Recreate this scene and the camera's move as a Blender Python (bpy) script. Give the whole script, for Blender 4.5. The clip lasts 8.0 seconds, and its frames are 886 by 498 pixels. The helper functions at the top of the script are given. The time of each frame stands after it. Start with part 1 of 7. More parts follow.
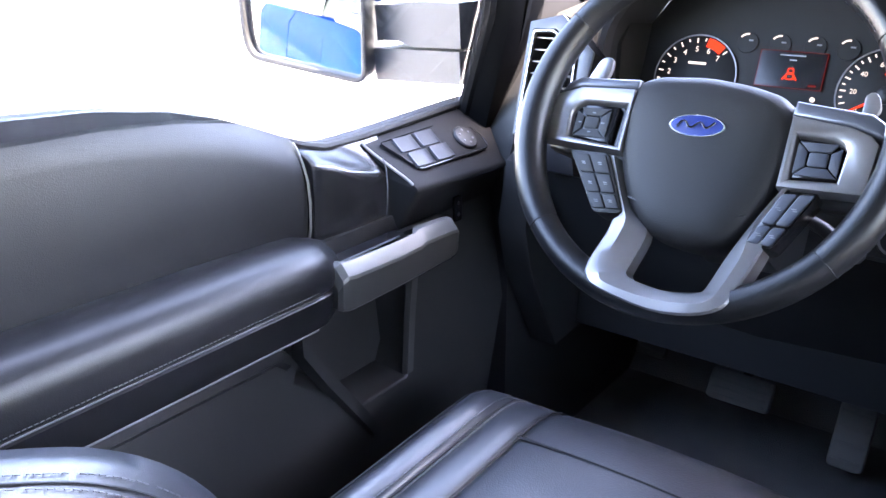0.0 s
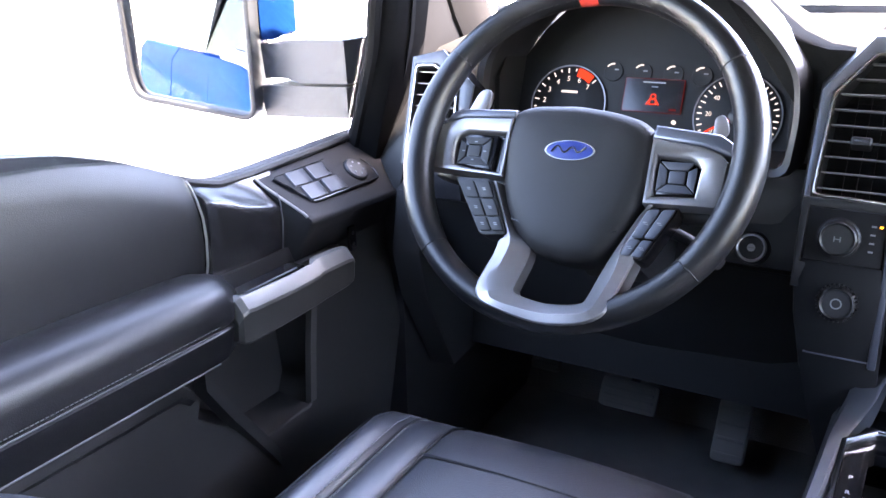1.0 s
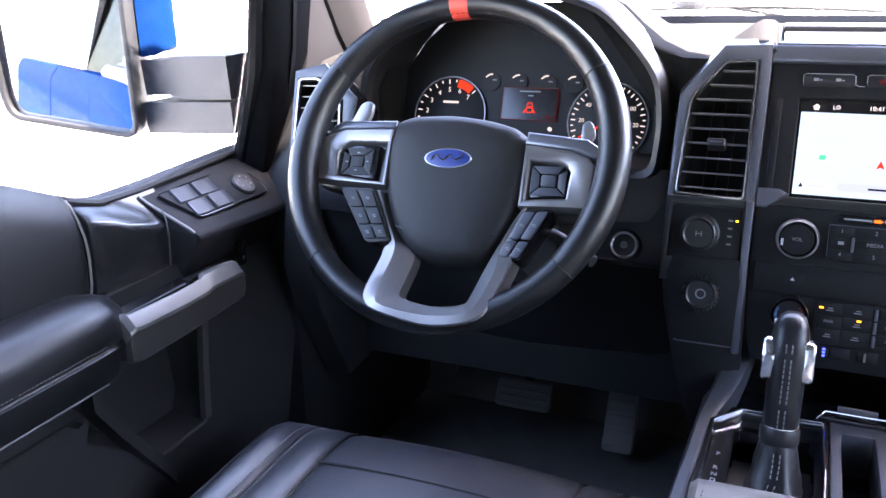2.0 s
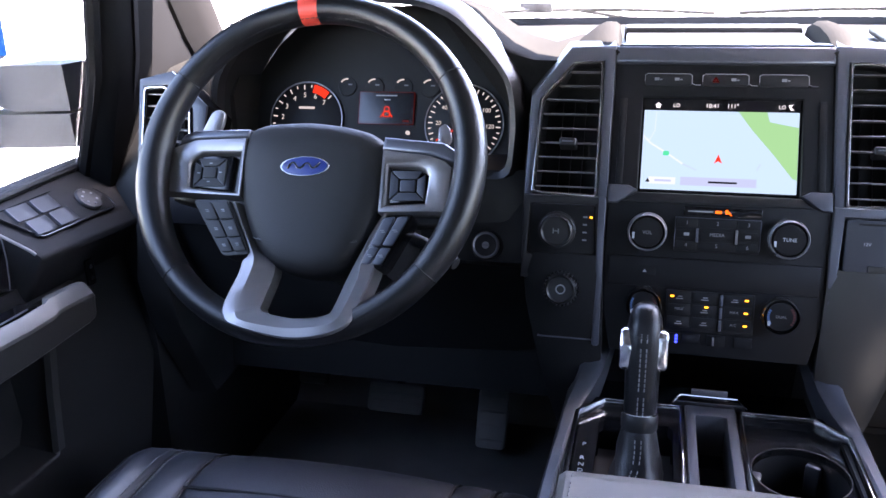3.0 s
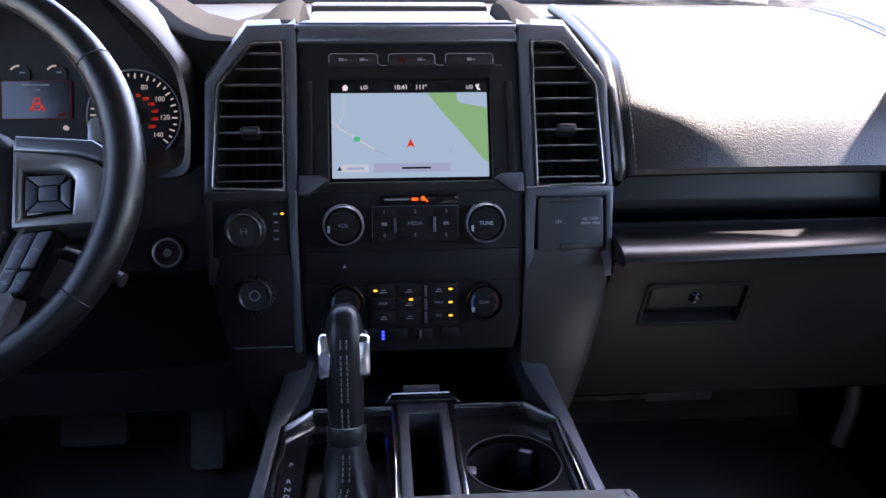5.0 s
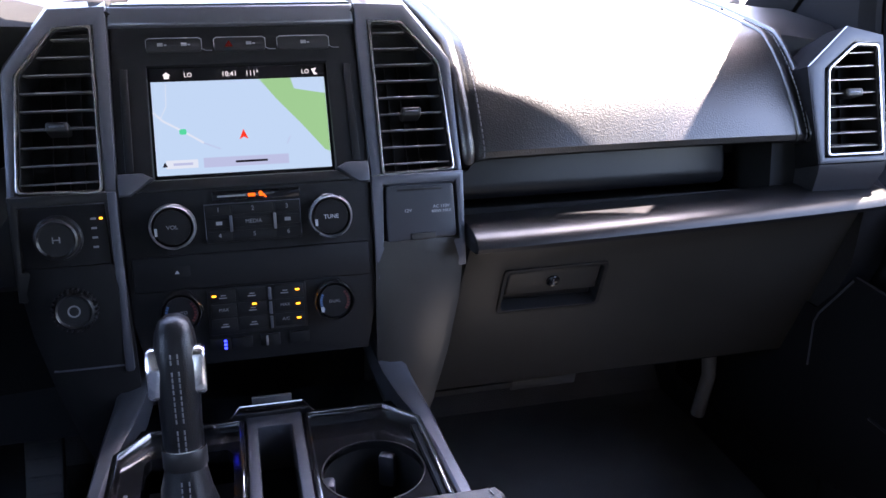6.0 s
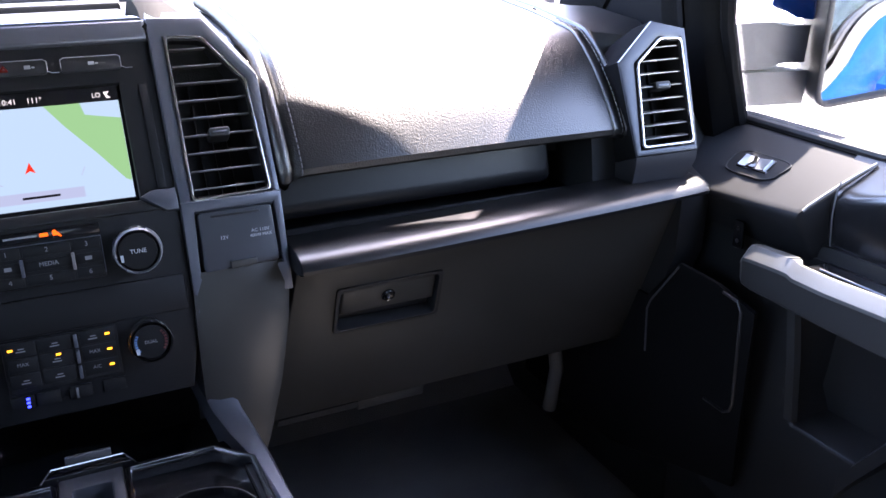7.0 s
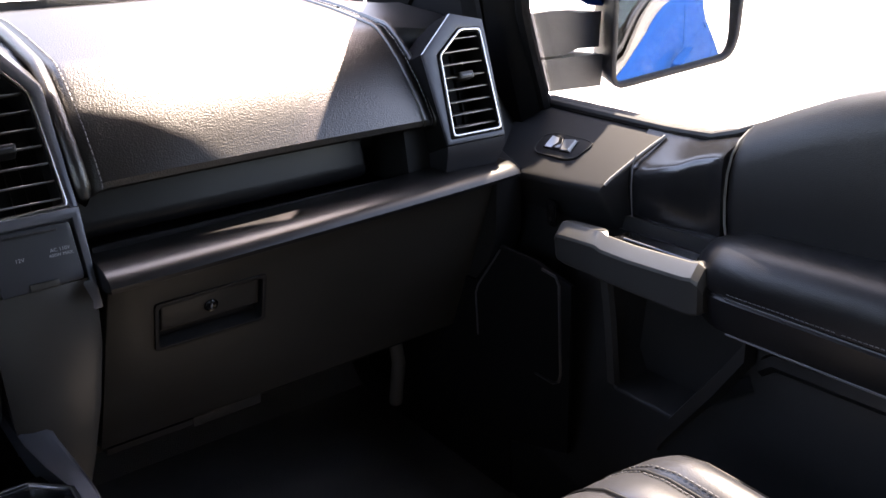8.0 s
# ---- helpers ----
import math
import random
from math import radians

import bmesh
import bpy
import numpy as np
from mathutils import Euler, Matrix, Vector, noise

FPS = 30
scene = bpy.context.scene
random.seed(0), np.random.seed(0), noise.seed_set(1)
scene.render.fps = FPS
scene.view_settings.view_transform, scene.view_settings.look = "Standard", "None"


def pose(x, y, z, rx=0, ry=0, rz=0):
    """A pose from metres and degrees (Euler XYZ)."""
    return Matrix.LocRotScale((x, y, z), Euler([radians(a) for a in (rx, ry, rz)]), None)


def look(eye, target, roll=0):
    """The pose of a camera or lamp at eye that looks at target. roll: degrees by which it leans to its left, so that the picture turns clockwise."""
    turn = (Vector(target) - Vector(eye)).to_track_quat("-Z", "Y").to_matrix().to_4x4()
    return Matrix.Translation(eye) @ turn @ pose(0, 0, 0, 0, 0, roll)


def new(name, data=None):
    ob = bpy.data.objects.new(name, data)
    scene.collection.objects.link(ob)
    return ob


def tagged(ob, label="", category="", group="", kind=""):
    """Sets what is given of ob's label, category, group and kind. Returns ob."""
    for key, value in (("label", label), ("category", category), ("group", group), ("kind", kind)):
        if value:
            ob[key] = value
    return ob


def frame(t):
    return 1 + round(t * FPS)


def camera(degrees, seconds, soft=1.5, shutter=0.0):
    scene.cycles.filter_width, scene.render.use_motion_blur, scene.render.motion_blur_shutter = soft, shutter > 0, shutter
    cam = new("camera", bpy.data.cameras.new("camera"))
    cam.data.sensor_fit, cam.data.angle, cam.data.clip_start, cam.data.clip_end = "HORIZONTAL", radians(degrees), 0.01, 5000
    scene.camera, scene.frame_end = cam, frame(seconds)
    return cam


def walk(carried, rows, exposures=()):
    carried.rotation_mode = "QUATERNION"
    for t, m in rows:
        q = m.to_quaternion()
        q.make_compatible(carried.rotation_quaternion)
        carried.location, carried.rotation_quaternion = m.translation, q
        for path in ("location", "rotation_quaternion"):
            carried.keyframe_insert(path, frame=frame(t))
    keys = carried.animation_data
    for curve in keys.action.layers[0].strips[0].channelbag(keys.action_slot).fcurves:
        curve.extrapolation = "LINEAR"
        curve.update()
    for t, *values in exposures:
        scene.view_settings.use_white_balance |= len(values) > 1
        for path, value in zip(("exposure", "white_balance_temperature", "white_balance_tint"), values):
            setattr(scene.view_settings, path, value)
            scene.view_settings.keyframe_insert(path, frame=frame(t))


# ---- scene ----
cam = camera(55.6, 8.0)
PATH = [
    (0, (-0.133, -0.959, 1.744), (-1.29, 0.5, 1.015), -0.9),
    (0.5, (-0.122, -0.973, 1.753), (-1.191, 0.569, 1.06), -0.9),
    (1, (-0.108, -0.991, 1.756), (-1.075, 0.627, 1.086), -1.3),
    (2.5, (-0.073, -1.007, 1.761), (-0.707, 0.776, 1.113), -1.3),
    (3, (-0.075, -0.996, 1.762), (-0.545, 0.835, 1.11), -1.2),
    (3.5, (-0.069, -0.981, 1.762), (-0.386, 0.882, 1.107), -0.8),
    (4, (-0.057, -0.964, 1.759), (-0.209, 0.916, 1.097), -0.3),
    (4.5, (-0.047, -0.932, 1.755), (-0.044, 0.948, 1.074), 0.1),
    (6, (-0.01, -0.856, 1.726), (0.451, 0.96, 1.027), 0.3),
    (6.5, (0.012, -0.836, 1.722), (0.636, 0.928, 1.016), -0.2),
    (7, (0.033, -0.832, 1.728), (0.81, 0.875, 1.033), -1.1),
    (7.5, (0.048, -0.842, 1.724), (0.983, 0.783, 1.026), -2.0),
    (8, (0.06, -0.857, 1.719), (1.139, 0.676, 1.022), -2.8),
]
EXPOSURES = [(0, 6.85, 7250, 28), (0.5, 6.65, 7250, 28), (1, 6.7, 7350, 29), (2.5, 5.9, 7000, 30), (3.5, 5.58, 6950, 30), (4, 5.15, 6900, 30), (4.5, 4.75, 6900, 30), (6, 5.4, 6900, 30), (7, 5.55, 6850, 29), (7.5, 5.15, 7600, 28), (8, 4.5, 8200, 28)]
walk(cam, [(t, look(eye, target, roll)) for t, eye, target, roll in PATH], EXPOSURES)

# ==== world, sun ====
SUN_EL, SUN_AZ = 58.0, 65.0 # degrees; azimuth from straight ahead towards the passenger side
world = bpy.data.worlds.new("sky")
scene.world = world
world.use_nodes = True
_wn = world.node_tree.nodes
_sky = _wn.new("ShaderNodeTexSky")
_sky.sky_type = "NISHITA"
_sky.sun_disc = False
_sky.sun_elevation = radians(SUN_EL)
_sky.sun_rotation = radians(SUN_AZ)
_wn["Background"].inputs["Strength"].default_value = 0.15
world.node_tree.links.new(_sky.outputs["Color"], _wn["Background"].inputs["Color"])
_sd = bpy.data.lights.new("sun", "SUN")
_sd.energy, _sd.angle, _sd.color = 4.0, radians(0.6), (1.0, 0.96, 0.9)
sun = new("sun", _sd)
_to = Vector((math.sin(radians(SUN_AZ)) * math.cos(radians(SUN_EL)), math.cos(radians(SUN_AZ)) * math.cos(radians(SUN_EL)), math.sin(radians(SUN_EL))))
sun.matrix_world = Matrix.Translation(_to * 30) @ (-_to).to_track_quat("-Z", "Y").to_matrix().to_4x4()


# ==== materials ====
def principled(name, color, rough, metal=0.0, spec=0.5, coat=0.0):
    m = bpy.data.materials.new(name)
    m.use_nodes = True
    b = m.node_tree.nodes["Principled BSDF"]
    b.inputs["Base Color"].default_value = (*color, 1)
    b.inputs["Roughness"].default_value = rough
    b.inputs["Metallic"].default_value = metal
    b.inputs["Specular IOR Level"].default_value = spec
    b.inputs["Coat Weight"].default_value = coat
    return m, m.node_tree, b


def surface(name, color, rough, metal=0.0, spec=0.5, coat=0.0, grain=700.0, bump=0.08, depth=0.0004, wear=0.25, cells=False, blotch=9.0, dust=0.0):
    """A moulded, painted, sewn or poured surface: fine grain relief, large faint blotches in colour and gloss."""
    m, nt, b = principled(name, color, rough, metal, spec, coat)
    n, l = nt.nodes, nt.links
    tc = n.new("ShaderNodeTexCoord")
    big = n.new("ShaderNodeTexNoise")
    big.inputs["Scale"].default_value = blotch
    big.inputs["Detail"].default_value = 6
    l.new(tc.outputs["Object"], big.inputs["Vector"])
    if cells:
        fine = n.new("ShaderNodeTexVoronoi")
        fine.inputs["Scale"].default_value = grain
        height = fine.outputs["Distance"]
    else:
        fine = n.new("ShaderNodeTexNoise")
        fine.inputs["Scale"].default_value = grain
        fine.inputs["Detail"].default_value = 3
        height = fine.outputs["Fac"]
    l.new(tc.outputs["Object"], fine.inputs["Vector"])
    bp = n.new("ShaderNodeBump")
    bp.inputs["Strength"].default_value = bump
    bp.inputs["Distance"].default_value = depth
    l.new(height, bp.inputs["Height"])
    l.new(bp.outputs["Normal"], b.inputs["Normal"])
    mix = n.new("ShaderNodeMix")
    mix.data_type = "RGBA"
    mix.inputs["A"].default_value = (*[c * (1 - wear) for c in color], 1)
    mix.inputs["B"].default_value = (*[min(1, c * (1 + wear) + dust) for c in color], 1)
    l.new(big.outputs["Fac"], mix.inputs["Factor"])
    l.new(mix.outputs["Result"], b.inputs["Base Color"])
    mr = n.new("ShaderNodeMapRange")
    mr.inputs["To Min"].default_value = max(0.02, rough - 0.1 * min(1, wear * 3))
    mr.inputs["To Max"].default_value = min(1, rough + 0.1 * min(1, wear * 3))
    l.new(big.outputs["Fac"], mr.inputs["Value"])
    l.new(mr.outputs["Result"], b.inputs["Roughness"])
    return m


def vinyl(name, color, gloss, rough, grain, bump, depth):
    """Deep-grained matte vinyl: its grain hides the mirror-like sheen at low angles, so a plain diffuse coat with a little even gloss."""
    m = surface(name, color, rough, grain=grain, bump=bump, depth=depth, wear=0.12, cells=True)
    n, l = m.node_tree.nodes, m.node_tree.links
    b = n["Principled BSDF"]
    d, g, both = n.new("ShaderNodeBsdfDiffuse"), n.new("ShaderNodeBsdfGlossy"), n.new("ShaderNodeAddShader")
    g.inputs["Color"].default_value = (gloss, gloss, gloss, 1)
    l.new(b.inputs["Base Color"].links[0].from_socket, d.inputs["Color"])
    l.new(b.inputs["Roughness"].links[0].from_socket, g.inputs["Roughness"])
    for s in (d, g):
        l.new(b.inputs["Normal"].links[0].from_socket, s.inputs["Normal"])
    l.new(d.outputs[0], both.inputs[0])
    l.new(g.outputs[0], both.inputs[1])
    l.new(both.outputs[0], n["Material Output"].inputs["Surface"])
    n.remove(b)
    return m


def glow(name, color, strength):
    m = bpy.data.materials.new(name)
    m.use_nodes = True
    n, l = m.node_tree.nodes, m.node_tree.links
    n.remove(n["Principled BSDF"])
    e = n.new("ShaderNodeEmission")
    e.inputs["Color"].default_value = (*color, 1)
    e.inputs["Strength"].default_value = strength
    l.new(e.outputs[0], n["Material Output"].inputs["Surface"])
    return m


def pane_glass(name, tint=(1, 1, 1), gloss=1.0):
    """Thin window glass: clear, with a faint mirror-like sheen."""
    m = bpy.data.materials.new(name)
    m.use_nodes = True
    n, l = m.node_tree.nodes, m.node_tree.links
    n.remove(n["Principled BSDF"])
    t = n.new("ShaderNodeBsdfTransparent")
    t.inputs["Color"].default_value = (*tint, 1)
    g = n.new("ShaderNodeBsdfGlossy")
    g.inputs["Roughness"].default_value = 0.01
    mx = n.new("ShaderNodeMixShader")
    mx.inputs[0].default_value = 0.055 * gloss
    l.new(t.outputs[0], mx.inputs[1])
    l.new(g.outputs[0], mx.inputs[2])
    l.new(mx.outputs[0], n["Material Output"].inputs["Surface"])
    return m


M_SOFT = surface("soft_black_plastic", (0.0085, 0.0085, 0.0095), 0.38, spec=0.45, grain=900, bump=0.25, depth=0.0005, wear=0.18)
M_PAD = vinyl("grained_dash_vinyl", (0.0070, 0.0068, 0.0065), 0.072, 0.33, 560, 0.5, 0.0006)
M_LEDGE = surface("satin_ledge_vinyl", (0.0065, 0.0065, 0.0074), 0.33, spec=0.4, grain=900, bump=0.15, depth=0.0004, wear=0.15)
M_RAIL = vinyl("matte_tray_vinyl", (0.0100, 0.0097, 0.0092), 0.006, 0.5, 560, 0.5, 0.0006)
M_DOORPAD = surface("soft_door_vinyl", (0.0082, 0.0082, 0.0092), 0.47, spec=0.34, grain=900, bump=0.35, depth=0.0004, wear=0.15, cells=True)
M_POD = surface("dark_satin_paint", (0.060, 0.064, 0.074), 0.38, metal=0.4, grain=1500, bump=0.05, wear=0.08)
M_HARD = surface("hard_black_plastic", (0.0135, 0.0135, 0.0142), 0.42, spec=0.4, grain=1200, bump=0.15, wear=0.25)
# graphite plus a warm tint that stands in for light bounced off the seat
M_WARM = surface("bounce_warmed_graphite", (0.033, 0.030, 0.026), 0.40, grain=1100, bump=0.2, wear=0.12)
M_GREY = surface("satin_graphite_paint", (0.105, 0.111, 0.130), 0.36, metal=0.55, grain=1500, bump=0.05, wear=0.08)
M_SILVER = surface("satin_silver_paint", (0.242, 0.232, 0.235), 0.34, metal=0.7, grain=1500, bump=0.05, wear=0.08)
M_HANDLE = surface("painted_grey_handle", (0.042, 0.0415, 0.041), 0.42, metal=0.3, grain=1500, bump=0.05, wear=0.1)
# handle paint made lighter, so the sun on the top edge is in its colour
M_CAP = surface("sun_paled_cap", (0.085, 0.084, 0.080), 0.4, metal=0.3, grain=1500, bump=0.05, wear=0.1)
M_LEATHER = surface("black_leather", (0.0085, 0.0085, 0.0098), 0.36, spec=0.36, grain=900, bump=0.35, depth=0.0004, wear=0.15, cells=True)
M_WHEEL = surface("worn_wheel_leather", (0.0062, 0.0062, 0.0070), 0.34, spec=0.42, grain=1100, bump=0.3, depth=0.0004, wear=0.06, cells=True, blotch=14)
M_SEAT = surface("smooth_seat_leather", (0.026, 0.0275, 0.033), 0.32, spec=0.8, grain=900, bump=0.3, depth=0.0004, wear=0.05, cells=True)
M_PERF = surface("perforated_black_leather", (0.026, 0.0275, 0.033), 0.36, spec=0.7, grain=520, bump=0.45, depth=0.0005, wear=0.06, cells=True)
M_GLOSS = surface("gloss_black_trim", (0.008, 0.008, 0.009), 0.14, grain=300, bump=0.0, wear=0.3)
M_CHROME = surface("chrome", (0.75, 0.75, 0.77), 0.1, metal=1.0, grain=400, bump=0.0, wear=0.05)
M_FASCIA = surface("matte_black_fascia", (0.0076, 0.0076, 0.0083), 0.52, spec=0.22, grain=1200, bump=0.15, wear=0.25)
M_SHELF = surface("satin_black_trim", (0.010, 0.010, 0.011), 0.24, spec=0.5, grain=900, bump=0.05, wear=0.15)
M_PILLAR = surface("black_pillar_cloth", (0.0085, 0.0085, 0.009), 0.9, spec=0.0, grain=800, bump=0.4, wear=0.15)
M_RIM = surface("dull_chrome", (0.52, 0.51, 0.5), 0.24, metal=1.0, grain=400, bump=0.0, wear=0.1)
# black leather lightened in colour for the light bounced onto the lid
M_LID = surface("bounce_lit_lid_leather", (0.115, 0.107, 0.098), 0.45, spec=0.5, grain=900, bump=0.35, depth=0.0004, wear=0.15, cells=True)
M_PEDAL = surface("worn_pedal_rubber", (0.15, 0.147, 0.142), 0.6, grain=700, bump=0.2, wear=0.3)
M_BLOCK = surface("matte_black_trim", (0.011, 0.011, 0.012), 0.65, spec=0.25, grain=900, bump=0.3, wear=0.15)
M_COVERPAD = surface("matte_airbag_skin", (0.0105, 0.0100, 0.0102), 0.55, spec=0.32, grain=900, bump=0.3, depth=0.0004, wear=0.1, cells=True)
M_HOOD = surface("satin_hood_edge", (0.018, 0.018, 0.021), 0.4, grain=900, bump=0.2, wear=0.15)
M_BRIGHT = surface("bright_metal_ring", (0.34, 0.34, 0.35), 0.28, metal=0.6, grain=400, bump=0.0, wear=0.08)
# seam edges: the sheen along them is laid on as a pale colour
M_SEAM = surface("sheen_lit_seam", (0.24, 0.235, 0.225), 0.5, grain=1500, bump=0.1, wear=0.15)
M_SATIN = surface("satin_chrome", (0.85, 0.85, 0.87), 0.22, metal=1.0, grain=400, bump=0.0, wear=0.05)
M_THREAD = surface("grey_thread", (0.13, 0.13, 0.137), 0.7, grain=2000, bump=0.2, wear=0.1)
M_RED = surface("red_leather_band", (0.55, 0.05, 0.03), 0.45, grain=500, bump=0.3, wear=0.15, cells=True)
M_CARPET = surface("black_carpet", (0.15, 0.148, 0.147), 0.95, spec=0.1, grain=500, bump=1.0, depth=0.003, wear=0.35)
M_HEADLINER = surface("black_headliner_cloth", (0.05, 0.05, 0.052), 0.95, spec=0.1, grain=900, bump=0.5, depth=0.0006, wear=0.08)
M_RUBBER = surface("black_rubber", (0.009, 0.009, 0.0095), 0.6, grain=700, bump=0.2, wear=0.2)
M_KEYDOOR = surface("slate_switch_caps", (0.026, 0.029, 0.036), 0.4, grain=1500, bump=0.05, wear=0.08)
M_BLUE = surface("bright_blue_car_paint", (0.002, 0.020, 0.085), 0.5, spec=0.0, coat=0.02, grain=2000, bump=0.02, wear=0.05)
M_CONCRETE = surface("sunlit_concrete", (0.72, 0.7, 0.66), 0.85, grain=30, bump=0.4, depth=0.004, wear=0.12, blotch=0.7)
M_MIRRORCASE = surface("grey_mirror_plastic", (0.055, 0.055, 0.056), 0.7, grain=900, bump=0.3, wear=0.15)
M_MARK = principled("white_print", (0.42, 0.43, 0.45), 0.5)[0]
M_DIM = principled("dim_print", (0.22, 0.22, 0.23), 0.5)[0]
M_MIRROR = principled("mirror_glass", (0.92, 0.93, 0.93), 0.005, metal=1.0)[0]
M_PANE = pane_glass("window_glass", (0.96, 0.98, 0.97))
M_SIDE = pane_glass("side_window_glass", (0.60, 0.62, 0.61))
M_REARDOOR = pane_glass("dark_rear_door_glass", (0.11, 0.115, 0.115))
M_PRIVACY = pane_glass("tinted_rear_glass", (0.24, 0.25, 0.25))
G_MAP = glow("map_water", (0.45, 0.68, 0.87), 0.0248)
G_LAND = glow("map_green", (0.28, 0.60, 0.28), 0.0248)
G_ROAD = glow("map_road", (0.62, 0.76, 0.84), 0.0255)
G_LABEL = glow("map_label", (0.42, 0.52, 0.72), 0.0252)
G_TEXT = glow("screen_text", (0.8, 0.82, 0.85), 0.03285)
G_INK = glow("screen_ink", (0.02, 0.02, 0.03), 0.0088)
G_RED = glow("red_light", (1.0, 0.05, 0.02), 0.0235)
G_REDDIM = glow("dim_red_light", (1.0, 0.06, 0.04), 0.0022)
G_AMBER = glow("amber_light", (1.0, 0.38, 0.02), 0.1134)
G_ORANGE = glow("orange_light", (1.0, 0.12, 0.01), 0.05664)
G_BLUE = glow("blue_light", (0.02, 0.04, 1.0), 0.1984)
G_WHITE = glow("gauge_white", (0.85, 0.85, 0.82), 0.0155)
G_GREEN = glow("green_marker", (0.02, 0.4, 0.2), 0.04256)


# ==== building tools ====
def axes(o, u, v):
    u, v = Vector(u).normalized(), Vector(v).normalized()
    w = u.cross(v).normalized()
    v = w.cross(u)
    return Matrix(((u.x, v.x, w.x, o[0]), (u.y, v.y, w.y, o[1]), (u.z, v.z, w.z, o[2]), (0, 0, 0, 1)))


def tilted(o, deg, spin=0.0):
    """A panel facing the cabin, leaning back by deg: u right, v up the panel, w out of it."""
    a = radians(deg)
    return axes(o, (1, 0, 0), (0, math.sin(a), math.cos(a))) @ Matrix.Rotation(radians(spin), 4, "Z")


ALONG_X = axes((0, 0, 0), (0, 1, 0), (0, 0, 1))
FLAT = Matrix.Identity(4)


def rounded(pts, r, n=4):
    out = []
    for i, p in enumerate(pts):
        p, a, c = Vector(p), Vector(pts[i - 1]), Vector(pts[(i + 1) % len(pts)])
        d1, d2 = a - p, c - p
        k = min(r, d1.length * 0.45, d2.length * 0.45)
        p1, p2 = p + d1.normalized() * k, p + d2.normalized() * k
        for j in range(n + 1):
            t = j / n
            out.append(tuple(p1 * (1 - t) ** 2 + p * 2 * t * (1 - t) + p2 * t * t))
    return out


def inset(pts, d):
    """The polygon moved inwards by d along its corners' bisectors."""
    area = sum(pts[i - 1][0] * p[1] - p[0] * pts[i - 1][1] for i, p in enumerate(pts))
    s = 1 if area > 0 else -1
    out = []
    for i, p in enumerate(pts):
        p, a, c = Vector(p), Vector(pts[i - 1]), Vector(pts[(i + 1) % len(pts)])
        e1, e2 = (p - a).normalized(), (c - p).normalized()
        n1, n2 = Vector((-e1.y, e1.x)) * s, Vector((-e2.y, e2.x)) * s
        b = n1 + n2
        b = b.normalized() if b.length > 1e-6 else n1
        out.append(tuple(p + b * (d / max(0.35, b.dot(n1)))))
    return out


def rect(u0, v0, u1, v1, r=0.0, n=3):
    p = [(u0, v0), (u1, v0), (u1, v1), (u0, v1)]
    return rounded(p, r, n) if r else p


def mirror_u(pts):
    return [(-u, v) for u, v in reversed(pts)]


def prism(pts, w0, w1, m=FLAT, bevel=0.0, seg=2, bm=None, front_only=True):
    bm2 = bmesh.new()
    lo = [bm2.verts.new((u, v, w0)) for u, v in pts]
    hi = [bm2.verts.new((u, v, w1)) for u, v in pts]
    top = bm2.faces.new(hi)
    bm2.faces.new(list(reversed(lo)))
    for i in range(len(pts)):
        j = (i + 1) % len(pts)
        bm2.faces.new((lo[i], lo[j], hi[j], hi[i]))
    bmesh.ops.recalc_face_normals(bm2, faces=bm2.faces)
    if bevel:
        ed = list(top.edges) if front_only else list(bm2.edges)
        bmesh.ops.bevel(bm2, geom=ed, offset=bevel, segments=seg, affect="EDGES", profile=0.5, clamp_overlap=True)
    return moved(bm2, m, bm)


def moved(bm2, m, bm=None):
    bm2.transform(m)
    if bm is None:
        return bm2
    me = bpy.data.meshes.new("tmp")
    bm2.to_mesh(me)
    bm.from_mesh(me)
    bpy.data.meshes.remove(me)
    bm2.free()
    return bm


def ring(outer, inner, w0, w1, m=FLAT, bevel=0.0, bm=None, inner_drop=0.0):
    """A frame between two outlines with as many corners."""
    bm2 = bmesh.new()
    n = len(outer)
    q = [[bm2.verts.new((*p, w)) for p in pts] for pts, w in ((outer, w0), (outer, w1), (inner, w1 - inner_drop), (inner, w0))]
    for k in range(4):
        a, b = q[k], q[(k + 1) % 4]
        for i in range(n):
            j = (i + 1) % n
            bm2.faces.new((a[i], a[j], b[j], b[i]))
    bmesh.ops.recalc_face_normals(bm2, faces=bm2.faces)
    if bevel:
        es = [e for e in bm2.edges if all(v in q[1] for v in e.verts) or all(v in q[2] for v in e.verts)]
        bmesh.ops.bevel(bm2, geom=es, offset=bevel, segments=2, affect="EDGES", profile=0.5, clamp_overlap=True)
    return moved(bm2, m, bm)


def block(u0, v0, w0, u1, v1, w1, m=FLAT, bevel=0.003, seg=2, bm=None):
    return prism(rect(u0, v0, u1, v1), w0, w1, m, bevel, seg, bm, front_only=False)


def loft(sections, m=FLAT, closed=False, caps=True, bm=None):
    """Skin over sections that have as many points each; closed: each section is a ring."""
    bm2 = bmesh.new()
    rows = [[bm2.verts.new(p) for p in s] for s in sections]
    k = len(rows[0])
    for a, b in zip(rows, rows[1:]):
        for i in range(k if closed else k - 1):
            j = (i + 1) % k
            bm2.faces.new((a[i], a[j], b[j], b[i]))
    if caps:
        bm2.faces.new(list(reversed(rows[0])))
        bm2.faces.new(rows[-1])
    bmesh.ops.recalc_face_normals(bm2, faces=bm2.faces)
    return moved(bm2, m, bm)


